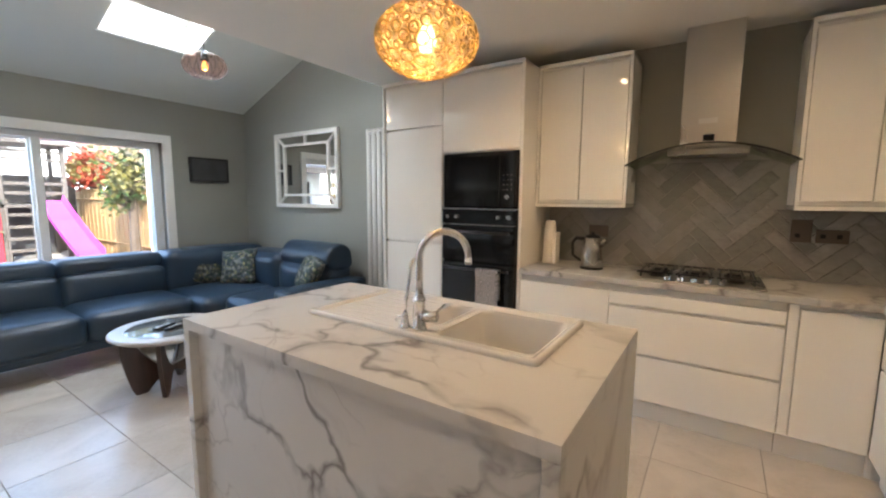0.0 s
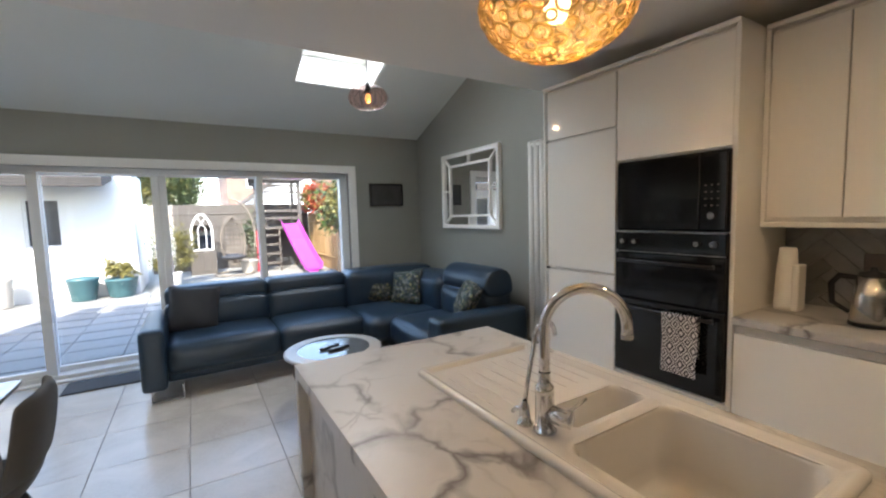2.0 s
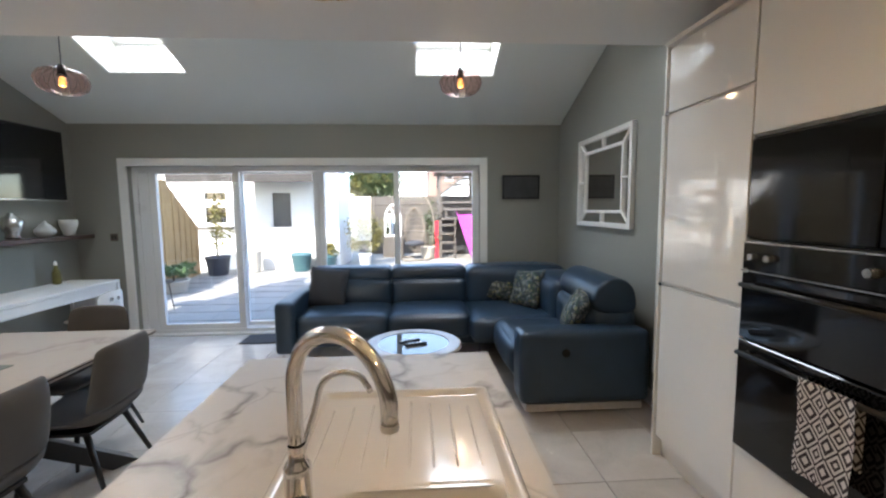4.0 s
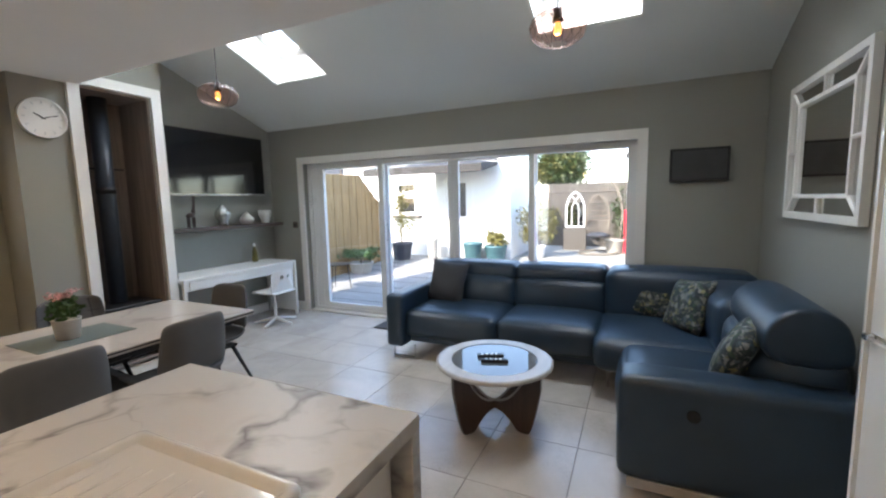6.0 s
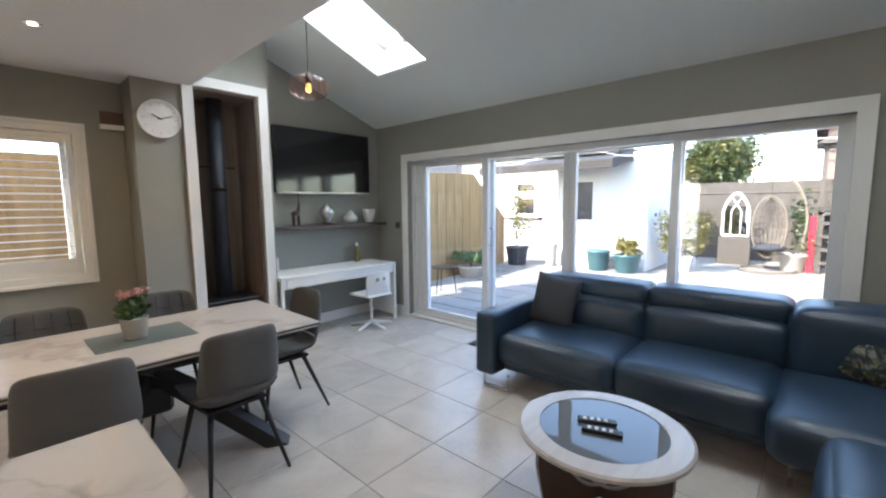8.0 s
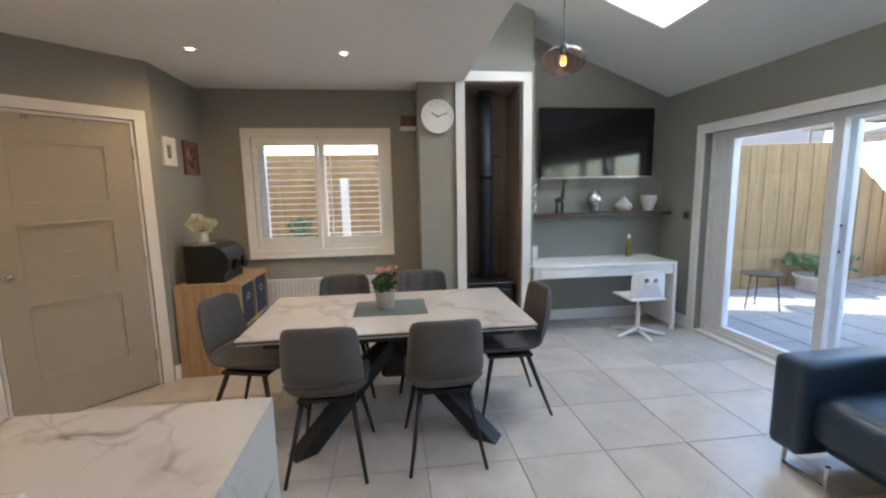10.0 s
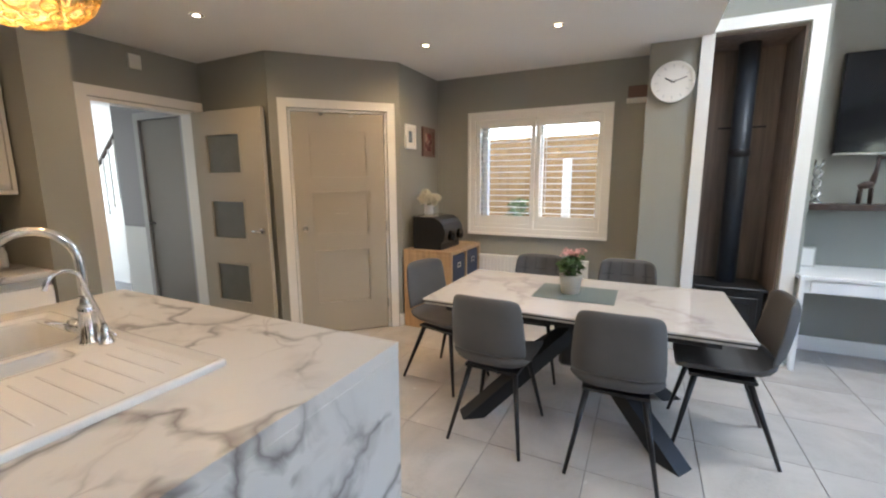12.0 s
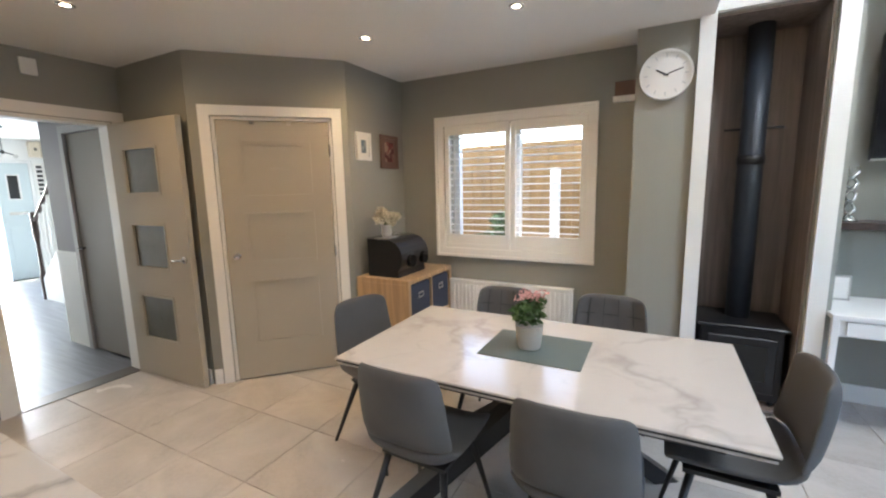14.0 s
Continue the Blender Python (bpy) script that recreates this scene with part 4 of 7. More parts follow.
part("plinth", box(1.661, 1.86, F + 0.045, F + 0.06, 0.0, 0.131), "gloss", cc_)
for x0, x1 in ((1.972, 2.50), (2.502, 3.10), (3.102, 3.70), (3.702, 4.082)):
    unit("side_base_cabinet", "white gloss base cabinet with drawers on the side wall", x0, x1, 0, 0.868, F,
         [("drawer", x0, x1, 0.60, 0.825), ("drawer", x0, x1, 0.135, 0.59)], to=east, plinth=True)
tk = thing("worktop", "white grey-veined marble-effect worktop round the corner", "worktop", (0.9, 4.37, 0.87))
part("slab", box(-0.231, XE - 0.004, F - 0.022, YK - 0.004, 0.870, 0.910, 0.004), "worktop", tk)
part("slab", box(XE - (YK - F) - 0.022, XE - 0.004, 1.97, F - 0.024, 0.870, 0.910, 0.004), "worktop", tk)

# wall units
WF = 4.345


def wall_unit(label, x0, x1, doors, to=None):
    t = unit("wall_cabinet", label, x0, x1, 1.38, 2.35, WF, [("door", a, b, 1.40, 2.33) for a, b in doors], to=to)
    for nm, b in (("pelmet", box(x0, x1, WF - 0.012, YK - 0.006, 1.352, 1.378, 0.003)), ("cornice", box(x0, x1, WF - 0.012, YK - 0.006, 2.352, 2.378, 0.003)),
                  ("side_panel", box(x0, x0 + 0.02, WF - 0.008, WF + 0.022, 1.379, 2.351)), ("side_panel", box(x1 - 0.02, x1, WF - 0.008, WF + 0.022, 1.379, 2.351))):
        if to:
            for v in b.verts:
                v.co = to(*v.co)
        part(nm, b, "gloss", t)
    return t


wall_unit("white gloss two-door wall cabinet beside the extractor", -0.228, 0.415, [(-0.206, 0.092), (0.094, 0.393)])
wall_unit("white gloss wall cabinet in the kitchen corner", 1.296, 1.93, [(1.318, 1.61), (1.612, 1.93)])
wall_unit("white gloss wall cabinet on the side wall", 1.975, 3.1, [(1.997, 2.54), (2.542, 3.078)], to=east)
wall_unit("white gloss wall cabinet on the side wall", 3.102, 4.34, [(3.124, 3.7), (3.702, 4.32)], to=east)

# extractor
hd_ = thing("cooker_hood", "brushed steel chimney cooker hood with a curved glass canopy", "cooker hood", (0.855, 4.5, 1.62))
part("chimney", box(0.703, 1.005, 4.42, YK - 0.004, 1.74, CEIL - 0.002, 0.003), "steel", hd_)
part("base", box(0.635, 1.075, 4.425, YK - 0.004, 1.69, 1.734, 0.006), "steel", hd_)
bm = bmesh.new()
top, bot = [], []
for i in range(25):
    u = -1 + 2 * i / 24
    z = 1.745 - 0.115 * u * u
    fy = 4.20 + 0.05 * u * u
    for lst, dz in ((top, 0.0), (bot, -0.008)):
        lst.append([bm.verts.new((0.855 + 0.445 * u, y, z + dz)) for y in (fy, 4.42, YK - 0.005)])
for lst in (top, bot):
    for a, b in zip(lst, lst[1:]):
        for k in range(2):
            bm.faces.new((a[k], b[k], b[k + 1], a[k + 1]))
canopy = part("canopy", bm, "hood_glass", hd_, "curved clear glass canopy", True)
edge_pts = [(0.855 + 0.445 * u, 4.20 + 0.05 * u * u, 1.741 - 0.115 * u * u) for u in [-1 + i / 12 for i in range(25)]]
part("canopy_edge", tube(edge_pts, 0.005, 6), "black_metal", canopy)
part("control_plate", box(0.83, 0.89, 4.412, 4.4195, 1.775, 1.815, 0.002), "black_gloss", hd_)
part("badge", box(0.80, 0.90, 4.416, 4.4195, 1.885, 1.915), "ceramic", hd_)

# hob
hob = thing("gas_hob", "steel five-burner gas hob with black pan supports", "hob", (0.85, 4.36, 0.91))
part("plate", box(0.505, 1.20, 4.11, 4.61, 0.911, 0.919, 0.004), "steel", hob)
for bx, by, r in ((0.64, 4.48, 0.045), (0.64, 4.27, 0.035), (0.85, 4.42, 0.06), (1.06, 4.48, 0.045), (1.06, 4.27, 0.035)):
    part("burner", lathe([(r * 1.3, 0), (r * 1.3, 0.01), (r, 0.012), (r, 0.022), (r * 0.9, 0.026), (0, 0.026)], (bx, by, 0.9195), 16), "black_metal", hob)
for cx in (0.635, 0.85, 1.065):
    bm = bmesh.new()
    for y in (4.19, 4.575):
        box(cx - 0.1, cx + 0.1, y - 0.005, y + 0.005, 0.945, 0.957, bm=bm)
    for x in (cx - 0.085, cx - 0.03, cx + 0.03, cx + 0.085):
        box(x - 0.005, x + 0.005, 4.19, 4.575, 0.9455, 0.956, bm=bm)
    for x in (cx - 0.08, cx + 0.08):
        for y in (4.20, 4.565):
            box(x - 0.005, x + 0.005, y - 0.005, y + 0.005, 0.9195, 0.946, bm=bm)
    part("pan_support", bm, "black_metal", hob, "black cast iron pan support")
for k in range(5):
    part("knob", lathe([(0.02, 0), (0.018, 0.022), (0, 0.024)], (0.71 + 0.07 * k, 4.145, 0.9195), 14), "chrome", hob)

# things on the worktop
KEX, KEY = 0.205, 4.36
ke = thing("kettle", "brushed steel jug kettle with black lid and handle on the worktop", "kettle", (KEX, KEY, 0.91))
part("base", lathe([(0, 0), (0.078, 0), (0.078, 0.014), (0, 0.014)], (KEX, KEY, 0.911), 20), "black_metal", ke)
part("body", lathe([(0.0, 0.016), (0.072, 0.016), (0.074, 0.03), (0.064, 0.13), (0.053, 0.225), (0, 0.225)], (KEX, KEY, 0.911), 28), "steel", ke, smooth=True)
part("lid", lathe([(0.054, 0.226), (0.050, 0.242), (0.015, 0.25), (0.013, 0.266), (0, 0.268)], (KEX, KEY, 0.911), 20), "black_metal", ke, smooth=True)
part("handle", tube([(KEX - 0.05, KEY, 1.125), (KEX - 0.115, KEY, 1.128), (KEX - 0.143, KEY, 1.09), (KEX - 0.138, KEY, 1.0), (KEX - 0.075, KEY, 0.96)], [0.012, 0.014, 0.013, 0.012, 0.01], 10), "black_metal", ke, "black looped handle", True)
part("spout", tube([(KEX + 0.055, KEY, 1.09), (KEX + 0.092, KEY, 1.125)], [0.028, 0.011], 10), "steel", ke, smooth=True)
kr = thing("paper_roll", "roll of white kitchen paper with a loose sheet", "kitchen roll", (-0.14, 4.45, 0.91))
part("roll", lathe([(0, 0.002), (0.054, 0.002), (0.054, 0.03), (0.047, 0.20), (0.036, 0.33), (0.02, 0.334), (0.018, 0.30), (0, 0.30)], (-0.14, 4.45, 0.91), 24), "paper", kr, smooth=True)
part("loose_sheet", box(-0.105, -0.075, 4.40, 4.50, 0.913, 1.155, 0.008, 2), "paper", kr)
for nm, lab, x0, x1, z0, z1, w in (("socket", "grey double wall socket", 1.45, 1.60, 1.15, 1.232, 2), ("switch", "grey cooker switch plate", 1.33, 1.43, 1.15, 1.29, 1)):
    so = thing(nm, lab, "socket", ((x0 + x1) / 2, YK - 0.012, z0))
    part("plate", box(x0, x1, YK - 0.022, YK - 0.013, z0, z1, 0.003), "plate", so)
    for k in range(w):
        part("rocker", box(x0 + 0.02 + 0.075 * k, x0 + 0.045 + 0.075 * k, YK - 0.025, YK - 0.0215, z0 + 0.03, z0 + 0.055), "black_metal", so)
so = thing("socket", "grey double wall socket near the kettle", "socket", (0.18, YK - 0.012, 1.12))
part("plate", box(0.10, 0.245, YK - 0.022, YK - 0.013, 1.12, 1.21, 0.003), "plate", so)
so = thing("socket", "chrome double wall socket on the side wall", "socket", (XE - 0.012, 2.75, 1.12))
part("plate", box(XE - 0.022, XE - 0.013, 2.66, 2.81, 1.10, 1.19, 0.003), "chrome", so)
for nm, lab, y, r, h, mt in (("soap_bottle", "small clear soap bottle on the side worktop", 2.07, 0.022, 0.13, "ceramic"), ("jar", "red jar on the side worktop", 2.18, 0.035, 0.16, "red_plastic")):
    b_ = thing(nm, lab, "bottle", (1.98, y, 0.91))
    part("body", lathe([(0, 0), (r, 0), (r * 1.05, 0.02), (r, h * 0.75), (r * 0.5, h * 0.9), (r * 0.5, h), (0, h)], (1.98, y, 0.91), 16), mt, b_, smooth=True)
    part("cap", lathe([(r * 0.55, h), (r * 0.55, h + 0.025), (0, h + 0.027)], (1.98, y, 0.91), 12), "white" if mt != "ceramic" else "black_metal", b_)

# ---- island ----
IX0, IX1, IY0, IY1, IZ = -0.81, 0.725, 2.062, 2.966, 0.918
isl = thing("kitchen_island", "marble-effect waterfall kitchen island with white doors", "kitchen island", ((IX0 + IX1) / 2, (IY0 + IY1) / 2, 0))
SX0, SX1, SY0, SY1 = -0.470, 0.545, 2.398, 2.905
part("top", grid_solid([IX0, IX1], [IY0, IY1], [(SX0 + 0.02, SX1 - 0.02, SY0 + 0.02, SY1 - 0.02)], IZ - 0.04, IZ, lambda u, v, d: (u, v, d)), "worktop", isl)
part("end_panel", box(IX0, IX0 + 0.04, IY0, IY1, 0.0, IZ - 0.041, 0.002), "worktop", isl)
part("end_panel", box(IX1 - 0.04, IX1, IY0, IY1, 0.0, IZ - 0.041, 0.002), "worktop", isl)
part("back_panel", box(IX0 + 0.041, IX1 - 0.041, IY0 + 0.035, IY0 + 0.06, 0.0, IZ - 0.041), "worktop", isl)
part("body", box(IX0 + 0.041, IX1 - 0.041, IY0 + 0.061, IY1 - 0.085, 0.10, 0.66), "cab_side", isl)
part("plinth", box(IX0 + 0.041, IX1 - 0.041, IY0 + 0.061, IY1 - 0.12, 0.0, 0.099), "gloss", isl)
for k in range(3):
    x0 = IX0 + 0.043 + k * 0.484
    d = part("door", box(x0 + 0.002, x0 + 0.480, IY1 - 0.084, IY1 - 0.062, 0.105, 0.835, 0.003), "gloss", isl)
    part("knob", tube([(x0 + 0.44, IY1 - 0.062, 0.78), (x0 + 0.44, IY1 - 0.04, 0.78)], [0.006, 0.012], 10), "chrome", d)

# ceramic sink
def rounded_ring(x0, x1, y0, y1, rad, z, bm):
    ring = []
    for cx, cy, a0 in ((x1 - rad, y1 - rad, 0), (x0 + rad, y1 - rad, 90), (x0 + rad, y0 + rad, 180), (x1 - rad, y0 + rad, 270)):
        for k in range(6):
            an = radians(a0 + 18 * k)
            ring.append(bm.verts.new((cx + rad * math.cos(an), cy + rad * math.sin(an), z)))
    return ring


def ring_strip(bm, rings):
    for r0, r1 in zip(rings, rings[1:]):
        for k in range(24):
            bm.faces.new((r0[k], r0[(k + 1) % 24], r1[(k + 1) % 24], r1[k]))


sk = thing("kitchen_sink", "white ceramic one and a half bowl sink with ribbed drainer", "sink", (0.03, 2.66, 0.70))
bowls = [(0.130, 0.512, 2.462, 2.872), (-0.035, 0.098, 2.545, 2.872)]
DK = IZ + 0.0055
part("deck", grid_solid([SX0 + 0.016, SX1 - 0.016], [SY0 + 0.016, SY1 - 0.016], [(a + 0.008, b - 0.008, c + 0.008, d - 0.008) for a, b, c, d in bowls], IZ + 0.001, DK, lambda u, v, d: (u, v, d)), "sink", sk)
bm = bmesh.new()
lip = [(0.0, 0.0005, 0.022), (0.0, 0.011, 0.022), (0.004, 0.0165, 0.019), (0.010, 0.019, 0.017), (0.018, 0.018, 0.015), (0.025, 0.013, 0.012), (0.036, 0.0056, 0.01)]
ring_strip(bm, [rounded_ring(SX0 + i, SX1 - i, SY0 + i, SY1 - i, r, IZ + h, bm) for i, h, r in lip])
part("rim", bm, "sink", sk, "rounded raised ceramic rim", True)
for (a, b, c, d), dep in zip(bowls, (0.19, 0.13)):
    bm = bmesh.new()
    rad = min(0.06, (b - a) * 0.36)
    prof = ((DK + 0.0004, -0.012, 1.1), (DK + 0.0002, 0.0, 1.0), (DK - 0.004, 0.006, 1.0), (DK - 0.012, 0.010, 1.0), (IZ - dep + 0.05, 0.020, 0.95), (IZ - dep + 0.02, 0.026, 0.9), (IZ - dep + 0.006, 0.036, 0.75), (IZ - dep, 0.052, 0.5))
    rings = [rounded_ring(a + i, b - i, c + i, d - i, rad * k, z, bm) for z, i, k in prof]
    ring_strip(bm, rings)
    bm.faces.new(rings[-1])
    bowl = part("bowl", bm, "sink", sk, smooth=True)
    part("waste", lathe([(0.035, 0.002), (0.035, 0.006), (0.012, 0.003), (0, 0.003)], ((a + b) / 2, (c + d) / 2, IZ - dep), 16), "chrome", bowl)
for k in range(8):
    y = 2.465 + 0.0525 * k
    x0, x1 = -0.405 + 0.012 * abs(k - 3.5), -0.095
    bm = tube([(x0 - 0.01, y, DK - 0.005), (x0, y, DK - 0.0008), (x0 + 0.04, y, DK), (x1 - 0.04, y, DK), (x1, y, DK - 0.0012), (x1 + 0.01, y, DK - 0.005)], [0.002, 0.0028, 0.0032, 0.0032, 0.0028, 0.002], 10)
    part("drainer_rib", bm, "sink", sk, smooth=True)
# tap
TX, TY, TZ = 0.055, 2.487, DK + 0.0005
tp = thing("kitchen_tap", "chrome swan-neck mixer tap on the sink", "tap", (TX, TY, TZ))
part("column", lathe([(0.0, 0), (0.029, 0), (0.029, 0.005), (0.024, 0.010), (0.023, 0.095), (0.0235, 0.097), (0.0235, 0.112), (0.018, 0.120), (0.0145, 0.125), (0.0145, 0.15)], (TX, TY, TZ), 24), "chrome", tp, smooth=True)
SR, SDX, SDY, STOP = 0.100, 0.54, 0.842, 1.281
arc = [(TX, TY, TZ + 0.12), (TX, TY, TZ + 0.19), (TX, TY, STOP - SR - 0.02)]
arc += [(TX + SDX * SR * (1 - math.cos(a)), TY + SDY * SR * (1 - math.cos(a)), STOP - SR + SR * math.sin(a)) for a in [math.pi * k / 18 for k in range(19)]]
arc.append((arc[-1][0], arc[-1][1], STOP - SR - 0.022))
part("spout", tube(arc, 0.0132, 16), "chrome", tp, smooth=True)
ex, ey, ez = arc[-1]
part("nozzle", tube([(ex, ey, ez + 0.004), (ex, ey, ez - 0.006)], 0.0142, 14), "steel", tp)
part("handle_barrel", tube([(TX + 0.01, TY + 0.003, TZ + 0.05), (TX + 0.052, TY + 0.012, TZ + 0.05), (TX + 0.068, TY + 0.016, TZ + 0.05), (TX + 0.070, TY + 0.0165, TZ + 0.05)], [0.021, 0.021, 0.021, 0.017], 18), "chrome", tp, smooth=True)
part("lever", tube([(TX + 0.050, TY + 0.018, TZ + 0.055), (TX + 0.054, TY + 0.05, TZ + 0.068), (TX + 0.058, TY + 0.082, TZ + 0.082)], [0.0055, 0.0045, 0.004], 10), "chrome", tp, "thin chrome lever pin", True)
FX, FY = 0.002, 2.470
tp2 = thing("filter_tap", "slim chrome drinking-water tap beside the mixer", "tap", (FX, FY, TZ))
part("column", lathe([(0, 0), (0.022, 0), (0.022, 0.004), (0.016, 0.008), (0.0145, 0.03), (0.011, 0.05), (0.0065, 0.062)], (FX, FY, TZ), 16), "chrome", tp2, smooth=True)
neck = [(FX, FY, TZ + 0.055), (FX - 0.002, FY + 0.012, TZ + 0.11), (FX - 0.006, FY + 0.035, TZ + 0.18)]
neck += [(FX - 0.008 - 0.007 * (1 - math.cos(a)), FY + 0.043 + 0.043 * (1 - math.cos(a)), 1.136 + 0.036 * math.sin(a)) for a in [math.pi * (0.1 + 0.8 * k / 10) for k in range(11)]]
part("spout", tube(neck + [(FX - 0.026, FY + 0.136, 1.128)], 0.0062, 10), "chrome", tp2, smooth=True)
part("lever", tube([(FX, FY, TZ + 0.042), (FX - 0.022, FY - 0.008, TZ + 0.036), (FX - 0.036, FY - 0.012, TZ + 0.022)], [0.006, 0.0055, 0.005], 8), "chrome", tp2, smooth=True)

# ---- dining ----
TX0, TX1, TY0, TY1, TZ1 = -1.965, -0.318, 0.087, 1.013, 0.725
dt = thing("dining_table", "extending dining table with marble-look top and black crossed legs", "dining table", (-1.14, 0.55, 0))
part("tabletop", box(TX0, TX1, TY0, TY1, TZ1 - 0.012, TZ1, 0.003), "table_top", dt)
part("tabletop_edge", box(TX0 + 0.004, TX1 - 0.004, TY0 + 0.004, TY1 - 0.004, TZ1 - 0.02, TZ1 - 0.0125), "black_metal", dt)
part("extension_leaf", box(TX0 + 0.006, TX1 - 0.006, TY0 + 0.012, TY1 - 0.012, TZ1 - 0.034, TZ1 - 0.022), "table_top", dt)
part("under_tray", box(TX0 + 0.12, TX1 - 0.12, TY0 + 0.08, TY1 - 0.08, TZ1 - 0.08, TZ1 - 0.0345), "black_metal", dt)
for sx in (-1, 1):
    for sy in (-1, 1):
        foot = Vector((-1.15 + sx * 0.58, 0.55 + sy * 0.40, 0.0))
        head = Vector((-1.15 - sx * 0.12, 0.55 - sy * 0.10, TZ1 - 0.082))
        side = Vector((-sy * 0.40, sx * 0.58, 0)).normalized() * 0.055
        along = Vector((sx * 0.09, sy * 0.06, 0))
        bm = bmesh.new()
        lo = [bm.verts.new(foot + s) for s in (side - along, side + along * 0.2, -side + along * 0.2, -side - along)]
        hi = [bm.verts.new(head + s) for s in (side - along * 0.5, side + along * 0.7, -side + along * 0.7, -side - along * 0.5)]
        for k in range(4):
            bm.faces.new((lo[k], lo[(k + 1) % 4], hi[(k + 1) % 4], hi[k]))
        bm.faces.new(lo[::-1])
        bm.faces.new(hi)
        part("leg", bm, "black_metal", dt)
part("hub", box(-1.24, -1.06, 0.48, 0.62, 0.28, 0.46, 0.02), "black_metal", dt)
tagged(part("place_mat", box(-1.365, -0.90, 0.34, 0.70, TZ1 + 0.001, TZ1 + 0.004, 0.001), "mat"), "grey-green rectangular mat on the dining table", "table mat")
pp = thing("potted_plant", "pink flowering plant in a stone pot on the table", "potted plant", (-1.10, 0.53, TZ1 + 0.004))
part("pot", lathe([(0, 0), (0.05, 0), (0.055, 0.01), (0.066, 0.11), (0.07, 0.115), (0.062, 0.115), (0.055, 0.1), (0, 0.1)], (-1.10, 0.53, TZ1 + 0.0045), 20), "stone_pot", pp, smooth=True)
part("foliage", leaves(260, (-1.10, 0.53, 0.90), (0.10, 0.10, 0.075), 0.026, 3), "leaf", pp)
part("flowers", leaves(160, (-1.10, 0.53, 0.975), (0.085, 0.085, 0.04), 0.012, 4), "petal_pink", pp)


def dining_chair(tufted):
    t = thing("dining_chair", "charcoal upholstered dining chair with black tapered metal legs" if not tufted else "charcoal dining chair with a tufted backrest", "chair", group="chairs round the table")
    prof = [(0.215, 0.452), (0.19, 0.472), (0.05, 0.468), (-0.10, 0.466), (-0.165, 0.475), (-0.205, 0.52), (-0.226, 0.60), (-0.243, 0.70), (-0.255, 0.79), (-0.262, 0.845)]
    half = [0.185, 0.205, 0.215, 0.215, 0.213, 0.211, 0.206, 0.199, 0.192, 0.176]
    def shell(rows, nm):
        bm = bmesh.new()
        n = 14
        faces_at = []
        sides = []
        for off in (0.0, 1.0):
            g = []
            for i in rows:
                y, z = prof[i]
                y0, z0 = prof[max(i - 1, 0)]
                y1, z1 = prof[min(i + 1, len(prof) - 1)]
                nrm = Vector((0, -(z1 - z0), (y1 - y0))).normalized() * -1
                if nrm.z < 0 and i < 4:
                    nrm = -nrm
                row = []
                for k in range(n + 1):
                    u = -1 + 2 * k / n
                    lift = 0.035 * abs(u) ** 3
                    thick = (0.058 if i < 5 else 0.048) * (1 - 0.75 * abs(u) ** 6)
                    if i in (0, len(prof) - 1):
                        thick *= 0.55
                    corner = 0.022 * abs(u) ** 6 if i == len(prof) - 1 else 0.0
                    dip = -0.010 * abs(math.sin(u * 1.5 * math.pi)) if tufted and i > 5 and off == 0 else 0.0
                    x = half[i] * u
                    if i >= 5:
                        p = Vector((x, y + lift - dip + (-thick if off else 0.0), z - corner))
                    else:
                        w = i / 5
                        p = Vector((x, y + lift * w * 0.5 - (thick * w if off else 0), z + lift * 0.6 - (thick * (1 - w * 0.6) if off else 0)))
                    row.append(bm.verts.new(p))
                g.append(row)
            sides.append(g)
        a, b = sides
        for g, flip in ((a, False), (b, True)):
            for r0, r1 in zip(g, g[1:]):
                for k in range(n):
                    bm.faces.new((r0[k], r0[k + 1], r1[k + 1], r1[k]) if not flip else (r0[k], r1[k], r1[k + 1], r0[k + 1]))
        for r0, r1 in ((a[0], b[0]), (a[-1], b[-1])):
            for k in range(n):
                bm.faces.new((r0[k], r0[k + 1], r1[k + 1], r1[k]))
        for k in (0, n):
            for i in range(len(rows) - 1):
                bm.faces.new((a[i][k], a[i + 1][k], b[i + 1][k], b[i][k]))
        bmesh.ops.recalc_face_normals(bm, faces=bm.faces[:])
        ob = part(nm, bm, "chair", t, smooth=True)
        sub = ob.modifiers.new("soft", "SUBSURF")
        sub.levels = sub.render_levels = 1
    shell(range(0, 6), "seat")
    shell(range(5, 10), "backrest")
    if tufted:
        def back_pt(u, z):
            y = float(np.interp(z, [p[1] for p in prof[4:]], [p[0] for p in prof[4:]]))
            w = float(np.interp(z, [p[1] for p in prof[4:]], half[4:]))
            return (w * u, y + 0.035 * abs(u) ** 3 + 0.006, z)
        for u in (-0.62, -0.21, 0.21, 0.62):
            part("seam", tube([back_pt(u, z) for z in (0.53, 0.58, 0.64, 0.70, 0.76, 0.82)], 0.0028, 6), "chair_seam", t, "stitched channel seam")
        for z in (0.62, 0.73):
            part("seam", tube([back_pt(u / 10, z) for u in range(-9, 10)], 0.0028, 6), "chair_seam", t, "stitched channel seam")
    bm = box(-0.15, 0.15, -0.15, 0.15, 0.395, 0.412)
    part("seat_plate", bm, "black_metal", t)
    for sx in (-1, 1):
        for fy, ty in ((0.205, 0.12), (-0.265, -0.12)):
            part("leg", tube([(sx * 0.13, ty, 0.40), (sx * 0.205, fy, 0.0)], [0.016, 0.009], 10), "black_metal", t, smooth=True)
    return t


